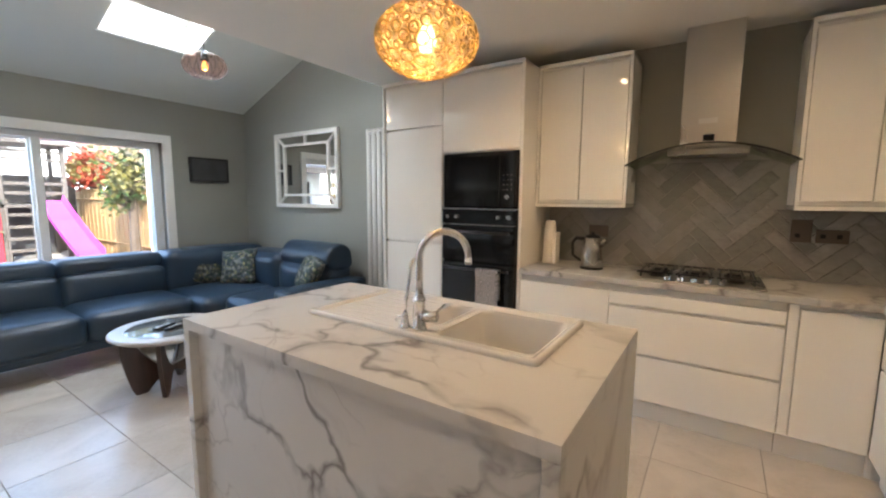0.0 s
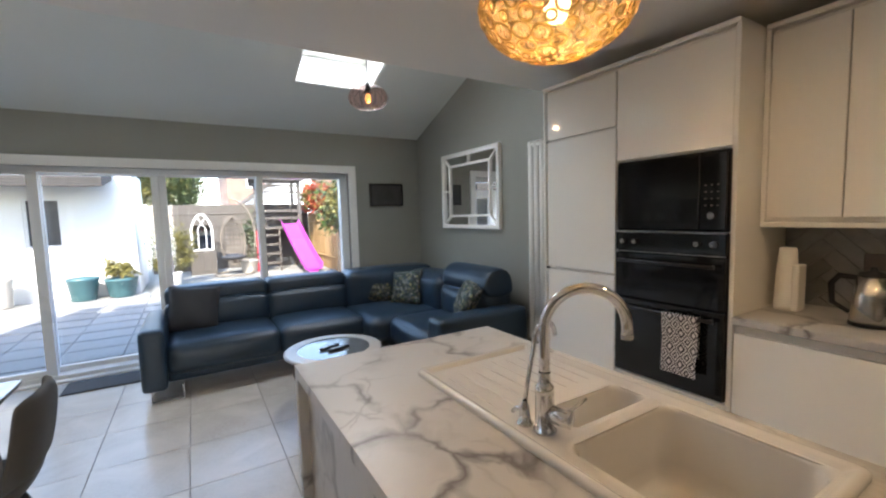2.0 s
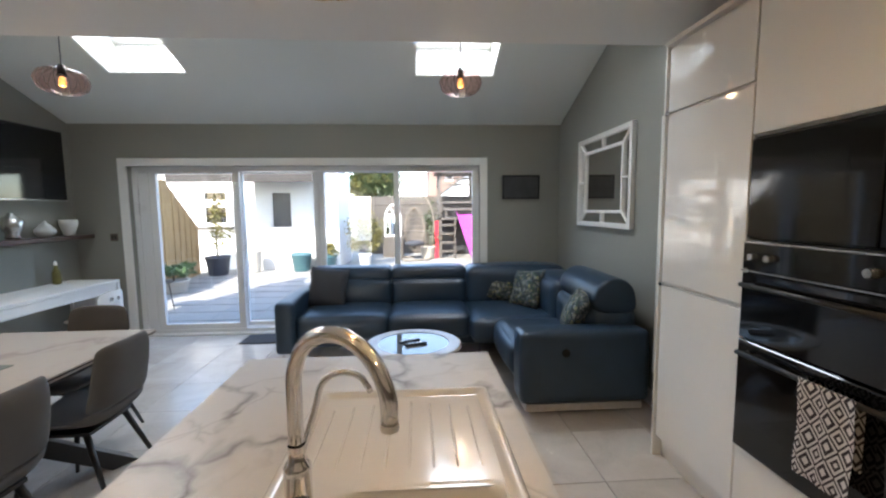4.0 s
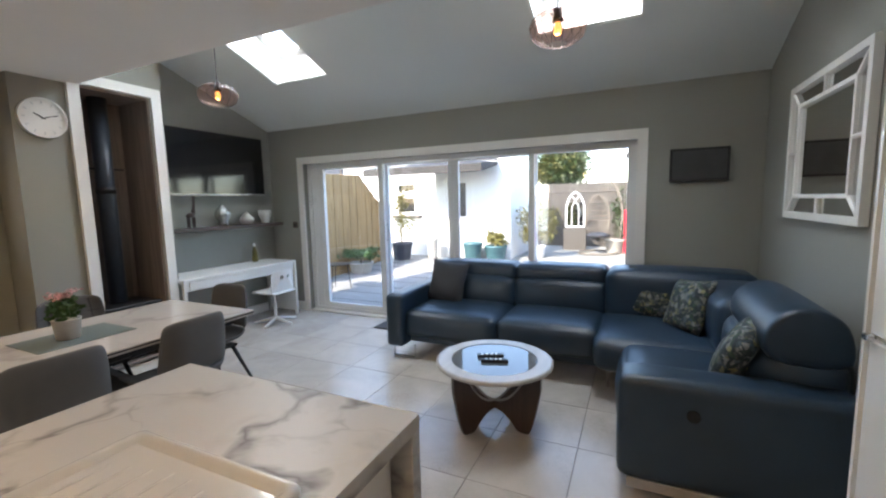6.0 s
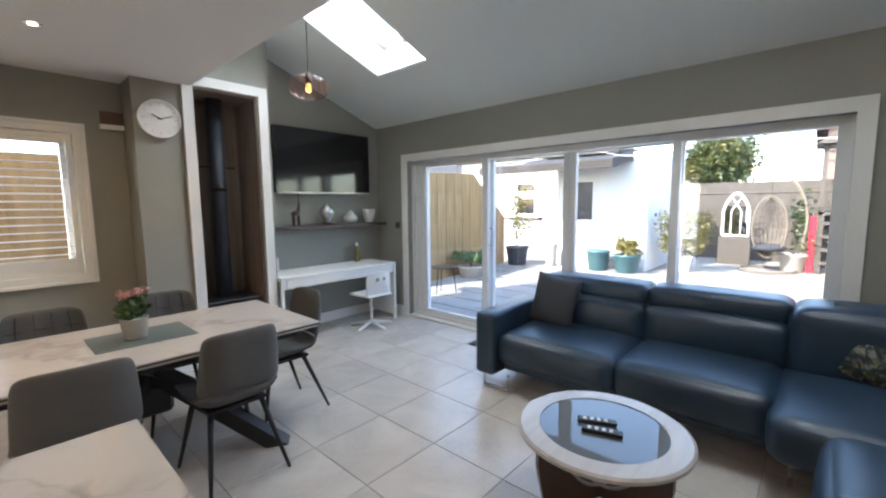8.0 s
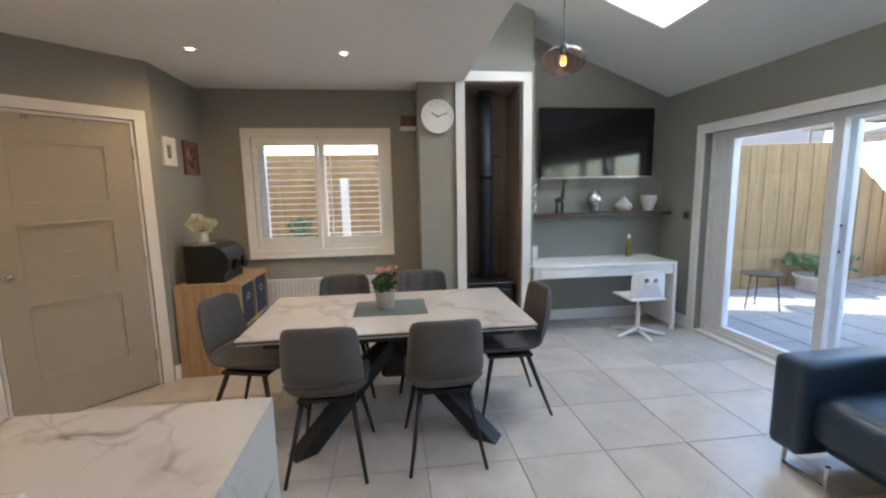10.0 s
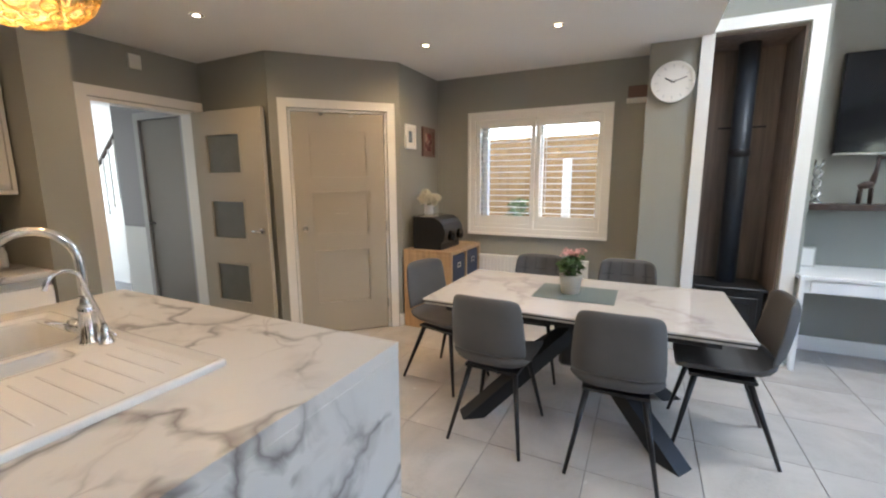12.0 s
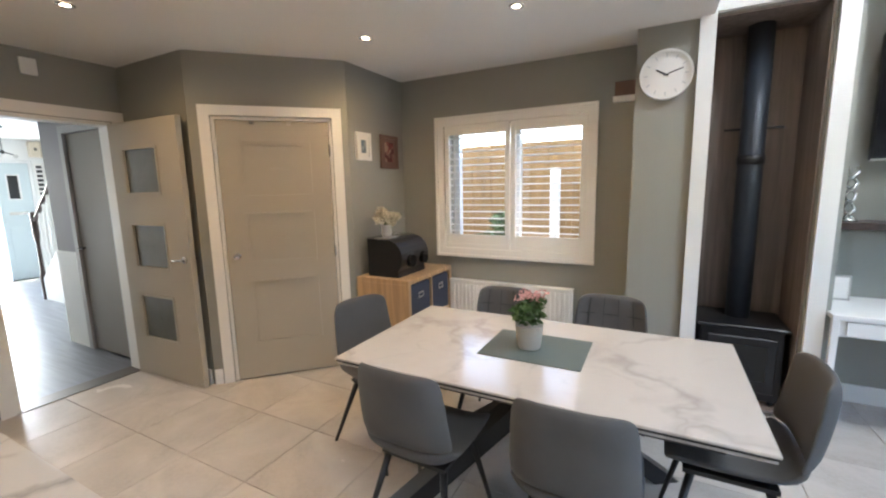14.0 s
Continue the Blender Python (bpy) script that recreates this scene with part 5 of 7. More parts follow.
ch = dining_chair(False)
ch.matrix_basis = pose(-0.79, 0.955, 0, 0, 0, 178)
copy_thing(ch, pose(-1.41, 0.95, 0, 0, 0, 181))
copy_thing(ch, pose(-1.90, 0.545, 0, 0, 0, -90))
copy_thing(ch, pose(-0.275, 0.54, 0, 0, 0, 75))
ct = dining_chair(True)
ct.matrix_basis = pose(-0.78, 0.13, 0, 0, 0, 2)
copy_thing(ct, pose(-1.39, 0.09, 0, 0, 0, -2))

# radiator under the window
rd = thing("radiator", "white panel radiator under the shuttered window", "radiator", (-0.47, YD + 0.07, 0.12))
part("panel", box(-1.03, 0.09, YD + 0.045, YD + 0.075, 0.13, 0.63, 0.006), "white", rd)
for k in range(28):
    x = -1.01 + k * 0.0385
    part("fin", box(x, x + 0.022, YD + 0.0755, YD + 0.088, 0.15, 0.61, 0.004), "white", rd)
part("grille", box(-1.03, 0.09, YD + 0.012, YD + 0.085, 0.632, 0.642), "white", rd)
for x in (-0.98, 0.04):
    part("pipe", tube([(x, YD + 0.05, 0.14), (x, YD + 0.05, 0.0)], 0.01, 8), "white", rd)

# cube unit with fabric boxes
cu = thing("cube_shelf", "oak-effect cube storage unit beside the window", "shelf unit", (0.33, -0.62, 0))
CX0, CX1, CY0, CY1 = 0.085, 0.588, -1.02, -0.27
for nm, b in (("top", box(CX0, CX1, CY0, CY1, 0.735, 0.77, 0.002)), ("base", box(CX0, CX1, CY0, CY1, 0.0, 0.035, 0.002)), ("side", box(CX0, CX1, CY1 - 0.035, CY1, 0.036, 0.734)),
              ("side", box(CX0, CX1, CY0, CY0 + 0.035, 0.036, 0.734)), ("divider", box(CX0 + 0.004, CX1, -0.66, -0.64, 0.036, 0.734)),
              ("shelf", box(CX0 + 0.004, CX1, CY0 + 0.036, -0.661, 0.376, 0.394)), ("shelf", box(CX0 + 0.004, CX1, -0.639, CY1 - 0.036, 0.376, 0.394)), ("back", box(CX1 + 0.001, CX1 + 0.005, CY0, CY1, 0.0, 0.77))):
    part(nm, b, "oak", cu)
for y0, y1 in ((CY0 + 0.04, -0.664), (-0.636, CY1 - 0.04)):
    for z in (0.037, 0.396):
        bx = thing("storage_box", "navy fabric storage box with a metal eyelet", "storage box", (CX0 + 0.2, (y0 + y1) / 2, z), group="boxes in the cube shelf")
        part("body", box(CX0 + 0.012, CX0 + 0.37, y0 + 0.004, y1 - 0.004, z, z + 0.32, 0.01, 2), "box_cloth", bx)
        part("eyelet", frame_bars((y0 + y1) / 2 - 0.04, (y0 + y1) / 2 + 0.04, z + 0.2, z + 0.25, 0.012, CX0 + 0.007, CX0 + 0.0115, lambda x, y, zz: (y, x, zz)), "chrome", bx)
bb = thing("bread_bin", "black roll-top appliance on the cube unit", "bread bin", (0.35, -0.55, 0.77))
bm = bmesh.new()
pr = [(0.52, 0.0), (0.52, 0.31), (0.33, 0.31)] + [(0.33 - 0.15 * math.sin(a), 0.16 + 0.15 * math.cos(a)) for a in [radians(x) for x in (15, 35, 55, 75, 95, 115, 135)]] + [(0.22, 0.0)]
rg = [[bm.verts.new((x, y, 0.771 + z)) for x, z in pr] for y in (-0.76, -0.34)]
for k in range(len(pr)):
    bm.faces.new((rg[0][k], rg[0][(k + 1) % len(pr)], rg[1][(k + 1) % len(pr)], rg[1][k]))
bm.faces.new(rg[0][::-1])
bm.faces.new(rg[1])
bmesh.ops.recalc_face_normals(bm, faces=bm.faces[:])
part("body", bm, "black_metal", bb)
part("dial", tube([(0.185, -0.66, 0.90), (0.15, -0.66, 0.90)], 0.05, 18), "black_gloss", bb)
part("dial", tube([(0.185, -0.46, 0.90), (0.15, -0.46, 0.90)], 0.05, 18), "black_gloss", bb)
part("lid_strip", box(0.33, 0.53, -0.77, -0.33, 1.0815, 1.09, 0.002), "steel", bb)
vz = thing("flower_vase", "bunch of cream flowers in a small glass vase", "vase of flowers", (0.42, -0.48, 1.09))
part("vase", lathe([(0, 0), (0.035, 0), (0.045, 0.03), (0.04, 0.07), (0.05, 0.10), (0.045, 0.10), (0.035, 0.07)], (0.42, -0.48, 1.0905), 16), "ceramic", vz, smooth=True)
rb = random.Random(9)
for k in range(15):
    ab, hb = k * 2.4, rb.uniform(-0.04, 0.055)
    rb_ = 0.082 * math.sqrt((k + 0.5) / 15)
    cb = (0.42 + rb_ * math.cos(ab), -0.48 + 1.1 * rb_ * math.sin(ab), 1.265 + hb - 5.0 * rb_ ** 2)
    part("bloom", leaves(120, cb, (0.046, 0.046, 0.04), 0.016, 90 + k, 0.7), "petal_white", vz)
    part("stem", tube([(0.42, -0.48, 1.12), (0.42 + 0.3 * (cb[0] - 0.42), -0.48 + 0.3 * (cb[1] + 0.48), 1.19), cb], 0.0025, 5), "leaf", vz)

# pictures, clock, alarm box, thermostat
for nm, lab, y0, y1, z0, z1, fm, ph in (("picture", "small landscape picture in a white frame", -0.545, -0.36, 1.73, 1.955, "white", "photo_a"),
                                        ("picture", "small red picture in a brown frame", -0.955, -0.69, 1.67, 1.965, "brown_frame", "photo_b")):
    p = thing(nm, lab, "picture", (0.6, (y0 + y1) / 2, z0))
    part("picture_frame", frame_bars(y0, y1, z0, z1, 0.028, 0.588, 0.608, lambda x, y, z: (y, x, z)), fm, p)
    mt = part("mount", frame_bars(y0 + 0.029, y1 - 0.029, z0 + 0.029, z1 - 0.029, 0.03, 0.597, 0.603, lambda x, y, z: (y, x, z)), "paper" if fm == "white" else "brown_frame", p)
    part("print", box(0.599, 0.602, y0 + 0.06, y1 - 0.06, z0 + 0.06, z1 - 0.06), ph, p)
ck = thing("wall_clock", "round white wall clock with pale numerals", "clock", (-1.615, -0.72, 2.17))
CC = (-1.615, -0.70, 2.17)


def disc(r0, r1, y0, y1, seg=40):
    bm = bmesh.new()
    pr = [(r0, y0), (r1, y0), (r1, y1), (r0, y1)]
    lathe([(max(r, 0.0), y) for r, y in pr], (0, 0, 0), seg, bm=bm)
    for v in bm.verts:
        v.co = (CC[0] + v.co.x, v.co.z, CC[2] + v.co.y)
    bmesh.ops.recalc_face_normals(bm, faces=bm.faces[:])
    return bm


part("dial", disc(0.0, 0.14, -0.728, -0.712), "paper", ck)
part("rim", disc(0.138, 0.152, -0.737, -0.70), "white", ck)
for k in range(12):
    a = radians(30 * k)
    b = box(-0.004, 0.004, -0.7118, -0.7098, 0.105, 0.128)
    b.transform(Matrix.Translation((CC[0], 0, CC[2])) @ Matrix.Rotation(a, 4, "Y"))
    part("hour_mark", b, "ceramic", ck)
for a, l, w in ((300, 0.065, 0.004), (72, 0.10, 0.003)):
    b = box(-w, w, -0.7096, -0.7076, -0.015, l)
    b.transform(Matrix.Translation((CC[0], 0, CC[2])) @ Matrix.Rotation(radians(-a), 4, "Y"))
    part("hand", b, "black_metal", ck)
al = thing("alarm_box", "white and dark wall box beside the clock", "wall box", (-1.36, YD, 2.09))
part("body", box(-1.436, -1.275, YD + 0.001, YD + 0.05, 2.09, 2.13, 0.004), "white", al)
# Flat brown plate, its dark colour standing for the box's shaded open inside.
part("screen", box(-1.436, -1.285, YD + 0.001, YD + 0.03, 2.131, 2.235, 0.003), "brown_frame", al)
th = thing("wall_sensor", "small square white sensor above the hall doorway", "sensor", (XE, 1.06, 2.31))
part("case", box(XE - 0.025, XE - 0.001, 1.01, 1.10, 2.31, 2.42, 0.005, 2), "white", th)

# ---- television corner ----
tv = thing("television", "large black flat-screen television on the wall", "television", (-3.38, YS, 1.60))
part("housing", box(-4.03, -2.745, -1.135, -1.095, 1.60, 2.335, 0.006), "black_metal", tv)
part("screen", box(-4.02, -2.755, -1.0945, -1.092, 1.615, 2.325), "screen", tv)
part("bottom_trim", box(-4.03, -2.745, -1.0945, -1.088, 1.60, 1.61), "steel", tv)
part("bracket", box(-3.55, -3.22, YS + 0.002, -1.136, 1.8, 2.15), "black_metal", tv)
sh = thing("wall_shelf", "dark floating wall shelf under the television", "shelf", (-3.4, YS, 1.19))
part("board", box(-4.20, -2.60, YS + 0.001, -0.975, 1.185, 1.23, 0.003), "dark_wood", sh)
SZ = 1.231
gi = thing("giraffe_figure", "dark carved giraffe figurine on the shelf", "figurine", (-2.96, -1.08, SZ))
bm = bmesh.new()
for dx in (-0.035, 0.03):
    for dy in (-0.015, 0.015):
        tube([(-2.96 + dx, -1.08 + dy, SZ), (-2.96 + dx * 0.9, -1.08 + dy, SZ + 0.12)], [0.008, 0.011], 8, bm=bm)
tube([(-2.915, -1.08, SZ + 0.125), (-2.95, -1.08, SZ + 0.14), (-2.995, -1.08, SZ + 0.15)], [0.02, 0.03, 0.028], 10, bm=bm)
tube([(-2.99, -1.08, SZ + 0.15), (-3.005, -1.08, SZ + 0.25), (-3.01, -1.08, SZ + 0.345)], [0.024, 0.014, 0.011], 10, bm=bm)
tube([(-3.0, -1.08, SZ + 0.345), (-3.045, -1.08, SZ + 0.335)], [0.016, 0.009], 8, bm=bm)
part("figure", bm, "dark_wood", gi, smooth=True)
sc = thing("lattice_ornament", "tall silver lattice ornament on the shelf", "ornament", (-2.67, -1.08, SZ))
bm = bmesh.new()
for k in range(2):
    tube([(-2.67 + 0.03 * math.cos(a * 1.3 + k * math.pi), -1.08 + 0.03 * math.sin(a * 1.3 + k * math.pi), SZ + 0.01 + 0.032 * a) for a in range(11)], 0.01, 8, bm=bm)
lathe([(0, 0), (0.05, 0), (0.05, 0.012), (0, 0.012)], (-2.67, -1.08, SZ), 16, bm=bm)
part("figure", bm, "silver", sc, smooth=True)
for nm, lab, x, prof_, mt in (("silver_vase", "silver head-shaped ornament on the shelf", -3.36, [(0, 0), (0.05, 0), (0.06, 0.02), (0.05, 0.05), (0.085, 0.10), (0.09, 0.16), (0.065, 0.205), (0.03, 0.225), (0.03, 0.245), (0, 0.25)], "silver"),
                              ("ginger_jar", "squat pale lidded jar on the shelf", -3.70, [(0, 0), (0.05, 0), (0.085, 0.04), (0.085, 0.075), (0.05, 0.11), (0.055, 0.115), (0.02, 0.14), (0.015, 0.155), (0, 0.16)], "ceramic"),
                              ("white_vase", "pale flared vase on the shelf", -3.99, [(0, 0), (0.045, 0), (0.05, 0.02), (0.08, 0.11), (0.082, 0.17), (0.075, 0.17), (0.07, 0.11), (0, 0.08)], "ceramic")):
    o = tagged(part(nm, lathe(prof_, (x, -1.08, SZ), 22), mt, smooth=True), lab, "ornament")
dk = thing("desk", "long white desk against the television wall", "desk", (-3.3, -0.92, 0))
DX0, DX1, DY0, DY1, DZ = -4.06, -2.53, -1.175, -0.645, 0.73
part("desktop", box(DX0, DX1, DY0, DY1, DZ - 0.03, DZ, 0.003), "white", dk)
part("front_rail", box(DX0 + 0.035, DX1 - 0.035, DY1 - 0.04, DY1 - 0.02, DZ - 0.13, DZ - 0.031), "white", dk)
part("back_rail", box(DX0 + 0.035, DX1 - 0.035, DY0 + 0.02, DY0 + 0.04, DZ - 0.13, DZ - 0.031), "white", dk)
for x in (DX0, DX1 - 0.034):
    for y in (DY0, DY1 - 0.034):
        part("leg", box(x, x + 0.034, y, y + 0.034, 0, DZ - 0.031, 0.003), "white", dk)
part("side_panel", box(DX0 + 0.008, DX0 + 0.024, DY0 + 0.036, DY1 - 0.036, 0.05, DZ - 0.031), "white", dk)
part("front_drawer", box(-3.30, -2.60, DY1 - 0.0195, DY1 - 0.006, DZ - 0.122, DZ - 0.036, 0.003), "white", dk)
bo = thing("spray_bottle", "yellow-green bottle standing on the desk", "bottle", (-3.78, -1.08, DZ))
part("body", lathe([(0, 0), (0.035, 0), (0.038, 0.02), (0.036, 0.12), (0.018, 0.17), (0.016, 0.2), (0, 0.2)], (-3.78, -1.08, DZ + 0.001), 16), "leaf_yellow", bo, smooth=True)
part("cap", lathe([(0.018, 0.2), (0.014, 0.24), (0, 0.242)], (-3.78, -1.08, DZ + 0.001), 12), "white", bo)
fb = thing("small_frame", "small framed card standing on the desk", "picture", (-2.66, -1.05, DZ))
part("card", box(-2.71, -2.61, -1.06, -1.045, DZ + 0.001, DZ + 0.15, 0.003), "paper", fb)
part("edge", frame_bars(-2.718, -2.602, DZ + 0.001, DZ + 0.158, 0.01, -1.064, -1.041), "rim_wood", fb)
# child's swivel chair
kc = thing("desk_chair", "white child's swivel chair with two holes in the backrest", "chair", (-3.60, -0.50, 0))
bm = bmesh.new()
KX, KY = -3.60, -0.40
outl = []
for k in range(21):
    a = math.pi * k / 20
    outl.append((0.165 * math.cos(a), 0.60 + 0.09 * math.sin(a) ** 0.6))
outl = [(0.17, 0.42)] + outl + [(-0.17, 0.42)]
eyes = [[(cx + 0.022 * math.cos(t * math.tau / 12), 0.60 + 0.022 * math.sin(t * math.tau / 12)) for t in range(12)] for cx in (-0.045, 0.045)]
for pts in [outl] + eyes:
    vv = [bm.verts.new((KX + x, KY - 0.05 * (x / 0.17) ** 2, z)) for x, z in pts]
    for a, b in zip(vv, vv[1:] + vv[:1]):
        bm.edges.new((a, b))
bmesh.ops.triangle_fill(bm, use_beauty=True, edges=bm.edges[:])
bk = part("backrest", bm, "white", kc)
sol = bk.modifiers.new("thick", "SOLIDIFY")
sol.thickness = 0.02
part("seat", box(KX - 0.18, KX + 0.18, KY - 0.36, KY + 0.0, 0.395, 0.42, 0.01, 2), "white", kc)
part("column", lathe([(0.02, 0.06), (0.02, 0.25), (0.013, 0.25), (0.013, 0.395)], (KX, KY - 0.18, 0), 12), "white", kc)
for k in range(5):
    a = k * math.tau / 5 + 0.3
    part("foot", tube([(KX, KY - 0.18, 0.07), (KX + 0.26 * math.cos(a), KY - 0.18 + 0.26 * math.sin(a), 0.02)], [0.022, 0.014], 8), "white", kc)

# wood stove in the recess
sv = thing("wood_stove", "black cast iron stove with a tall flue pipe in the recess", "stove", (-2.14, -1.05, 0))
part("body", box(-2.37, -1.91, -1.18, -0.80, 0.06, 0.54, 0.012, 2), "black_metal", sv)
part("top_plate", box(-2.39, -1.89, -1.19, -0.775, 0.541, 0.565, 0.006), "black_metal", sv)
dr = part("door", box(-2.33, -1.95, -0.798, -0.78, 0.12, 0.49, 0.006), "black_metal", sv)
part("glass", box(-2.28, -2.0, -0.7795, -0.776, 0.2, 0.44), "black_gloss", dr)
part("handle", tube([(-1.965, -0.775, 0.28), (-1.965, -0.75, 0.28), (-1.965, -0.75, 0.36)], 0.008, 8), "steel", dr)
for x in (-2.33, -1.95):
    for y in (-1.15, -0.85):
        part("leg", tube([(x, y, 0.0), (x, y, 0.062)], 0.018, 8), "black_metal", sv)
part("flue", tube([(-2.14, -1.03, 0.565), (-2.14, -1.03, 2.47)], 0.072, 24), "flue", sv, smooth=True)
part("flue_collar", tube([(-2.14, -1.03, 1.60), (-2.14, -1.03, 1.66)], 0.078, 24), "black_metal", sv, smooth=True)
part("flue_bracket", tube([(-2.30, -1.03, 1.83), (-1.98, -1.03, 1.83)], 0.008, 8), "black_metal", sv)

# ---- lounge ----
sf = thing("corner_sofa", "large navy leather corner sofa with headrests", "sofa", (-3.6, 2.9, 0))


def cushion(name, x0, x1, y0, y1, z0, z1, r=0.06, puff=0.02, parent=sf, mat="leather", label=""):
    """A rounded upholstered block, puffed out a little on its faces."""
    n = 14
    lo, hi = Vector((x0, y0, z0)), Vector((x1, y1, z1))
    half, mid = (hi - lo) / 2, (hi + lo) / 2
    r = min(r, *(0.98 * h for h in half))
    ts = []
    for k in range(n + 1):
        u = -1 + 2 * k / n
        ts.append(math.copysign(1 - (1 - abs(u)) ** 1.7, u))
    bm = bmesh.new()
    cache = {}

    def vert(c):
        if c not in cache:
            u = Vector(c)
            p = Vector(half[i] * u[i] for i in range(3))
            inner = Vector(max(-half[i] + r, min(half[i] - r, p[i])) for i in range(3))
            q = p - inner
            q = inner + q.normalized() * r if q.length > 1e-6 else p
            for i in range(3):
                if abs(u[i]) > 0.9999:
                    q[i] += math.copysign(puff, u[i]) * (1 - u[(i + 1) % 3] ** 2) * (1 - u[(i + 2) % 3] ** 2)
            cache[c] = bm.verts.new(mid + q)
        return cache[c]

    for ax in range(3):
        for s in (-1.0, 1.0):
            for a in range(n):
                for b in range(n):
                    quad = []
                    for da, db in ((0, 0), (1, 0), (1, 1), (0, 1)):
                        c = [0.0, 0.0, 0.0]
                        c[ax], c[(ax + 1) % 3], c[(ax + 2) % 3] = s, ts[a + da], ts[b + db]
                        quad.append(vert(tuple(c)))
                    bm.faces.new(quad if s > 0 else quad[::-1])
    return part(name, bm, mat, parent, label, True)


part("base", box(-4.05, -3.30, 1.50, 4.30, 0.12, 0.30, 0.03, 3), "leather", sf, smooth=True)
part("base", box(-3.29, -2.22, 3.46, 4.30, 0.10, 0.30, 0.03, 3), "leather", sf, smooth=True)
part("back_frame", box(-4.14, -3.90, 1.50, 4.34, 0.13, 0.74, 0.02, 2), "leather", sf, smooth=True)
part("back_frame", box(-3.88, -2.24, 4.12, 4.34, 0.13, 0.72, 0.02, 2), "leather", sf, smooth=True)
cushion("seat_cushion", -3.90, -3.19, 1.50, 2.405, 0.20, 0.455, 0.075, 0.022)
cushion("seat_cushion", -3.90, -3.19, 2.40, 3.225, 0.20, 0.455, 0.075, 0.022)
cushion("corner_seat", -3.92, -3.00, 3.20, 4.12, 0.20, 0.45, 0.08, 0.02)
cushion("seat_cushion", -3.04, -2.24, 3.40, 4.12, 0.18, 0.45, 0.08, 0.03)
for y0, y1 in ((1.50, 2.405), (2.40, 3.245)):
    cushion("back_cushion", -4.12, -3.79, y0, y1, 0.40, 0.70, 0.06, 0.02)
    cushion("headrest", -4.17, -3.86, y0, y1, 0.665, 0.835, 0.06, 0.008)
cushion("corner_back", -4.17, -3.74, 3.235, 4.36, 0.38, 0.835, 0.09, 0.02)
cushion("back_cushion", -3.76, -2.99, 3.96, 4.36, 0.38, 0.80, 0.09, 0.03)
cushion("back_cushion", -3.01, -2.22, 3.98, 4.36, 0.38, 0.74, 0.09, 0.04)


def end_pad(name, x0, x1, prof):
    """A padded roll along x: the outline (y, z) runs through with softly closed ends."""
    bm = bmesh.new()
    cy, cz = sum(p[0] for p in prof) / len(prof), sum(p[1] for p in prof) / len(prof)
    rings = []
    for u, k in ((0.0, 0.80), (0.006, 0.90), (0.02, 0.965), (0.05, 1.0), (0.5, 1.03), (0.95, 1.0), (0.98, 0.965), (0.994, 0.90), (1.0, 0.80)):
        rings.append([bm.verts.new((x0 + (x1 - x0) * u, cy + (y - cy) * k, cz + (z - cz) * k)) for y, z in prof])
    m = len(prof)
    for a, b in zip(rings, rings[1:]):
        for q in range(m):
            bm.faces.new((a[q], a[(q + 1) % m], b[(q + 1) % m], b[q]))
    bm.faces.new(rings[0])
    bm.faces.new(rings[-1][::-1])
    bmesh.ops.recalc_face_normals(bm, faces=bm.faces[:])
    ob = part(name, bm, "leather", sf, smooth=True)
    sub = ob.modifiers.new("soft", "SUBSURF")
    sub.levels = sub.render_levels = 1


end_pad("raised_headrest", -2.98, -2.20, [(4.05, 0.67), (4.00, 0.74), (4.00, 0.83), (4.05, 0.91), (4.13, 0.955), (4.21, 0.955), (4.29, 0.915), (4.33, 0.85), (4.345, 0.74), (4.34, 0.67)])
cushion("armrest", -4.12, -3.14, 1.34, 1.52, 0.11, 0.61, 0.04, 0.006)
cushion("armrest", -2.24, -2.0, 3.405, 4.34, 0.09, 0.61, 0.045, 0.008)
part("base_trim", box(-2.26, -2.03, 3.45, 4.30, 0.03, 0.085, 0.004), "rim_wood", sf, "pale metal base strip")
part("recliner_button", tube([(-2.005, 3.72, 0.47), (-1.985, 3.72, 0.47)], 0.028, 16), "black_gloss", sf)
for pts in ([(-3.20, 1.40, 0.12), (-3.20, 1.40, 0.01), (-3.20, 1.62, 0.01), (-3.20, 1.62, 0.13)], [(-4.0, 1.40, 0.12), (-4.0, 1.40, 0.01), (-4.0, 1.62, 0.01), (-4.0, 1.62, 0.13)], [(-3.24, 3.3, 0.13), (-3.24, 3.3, 0.0)], [(-4.0, 4.2, 0.13), (-4.0, 4.2, 0.0)], [(-2.12, 4.2, 0.09), (-2.12, 4.2, 0.0)], [(-2.12, 3.5, 0.09), (-2.12, 3.5, 0.0)]):
    part("leg", tube(pts, 0.012, 8), "chrome", sf)


def pillow(label, place, rot, size, mat):
    t = thing("cushion", label, "cushion", group="cushions on the sofa")
    bm = bmesh.new()
    n = 12
    sides = []
    for s in (1, -1):
        g = []
        for i in range(n + 1):
            for_row = []
            for j in range(n + 1):
                u, v = -1 + 2 * i / n, -1 + 2 * j / n
                w = (max(0, 1 - u * u) * max(0, 1 - v * v)) ** 0.42
                pin = 1 - 0.06 * (1 - abs(u * v))
                for_row.append(bm.verts.new((size / 2 * u * pin, s * 0.085 * w + 0.006 * math.sin(5 * u + 3 * v), size / 2 * v * pin)))
            g.append(for_row)
        for i in range(n):
            for j in range(n):
                f = (g[i][j], g[i + 1][j], g[i + 1][j + 1], g[i][j + 1])
                bm.faces.new(f if s < 0 else f[::-1])
    bmesh.ops.remove_doubles(bm, verts=bm.verts[:], dist=0.003)
    part("cover", bm, mat, t, smooth=True)
    t.matrix_basis = pose(*place, *rot)
    return t


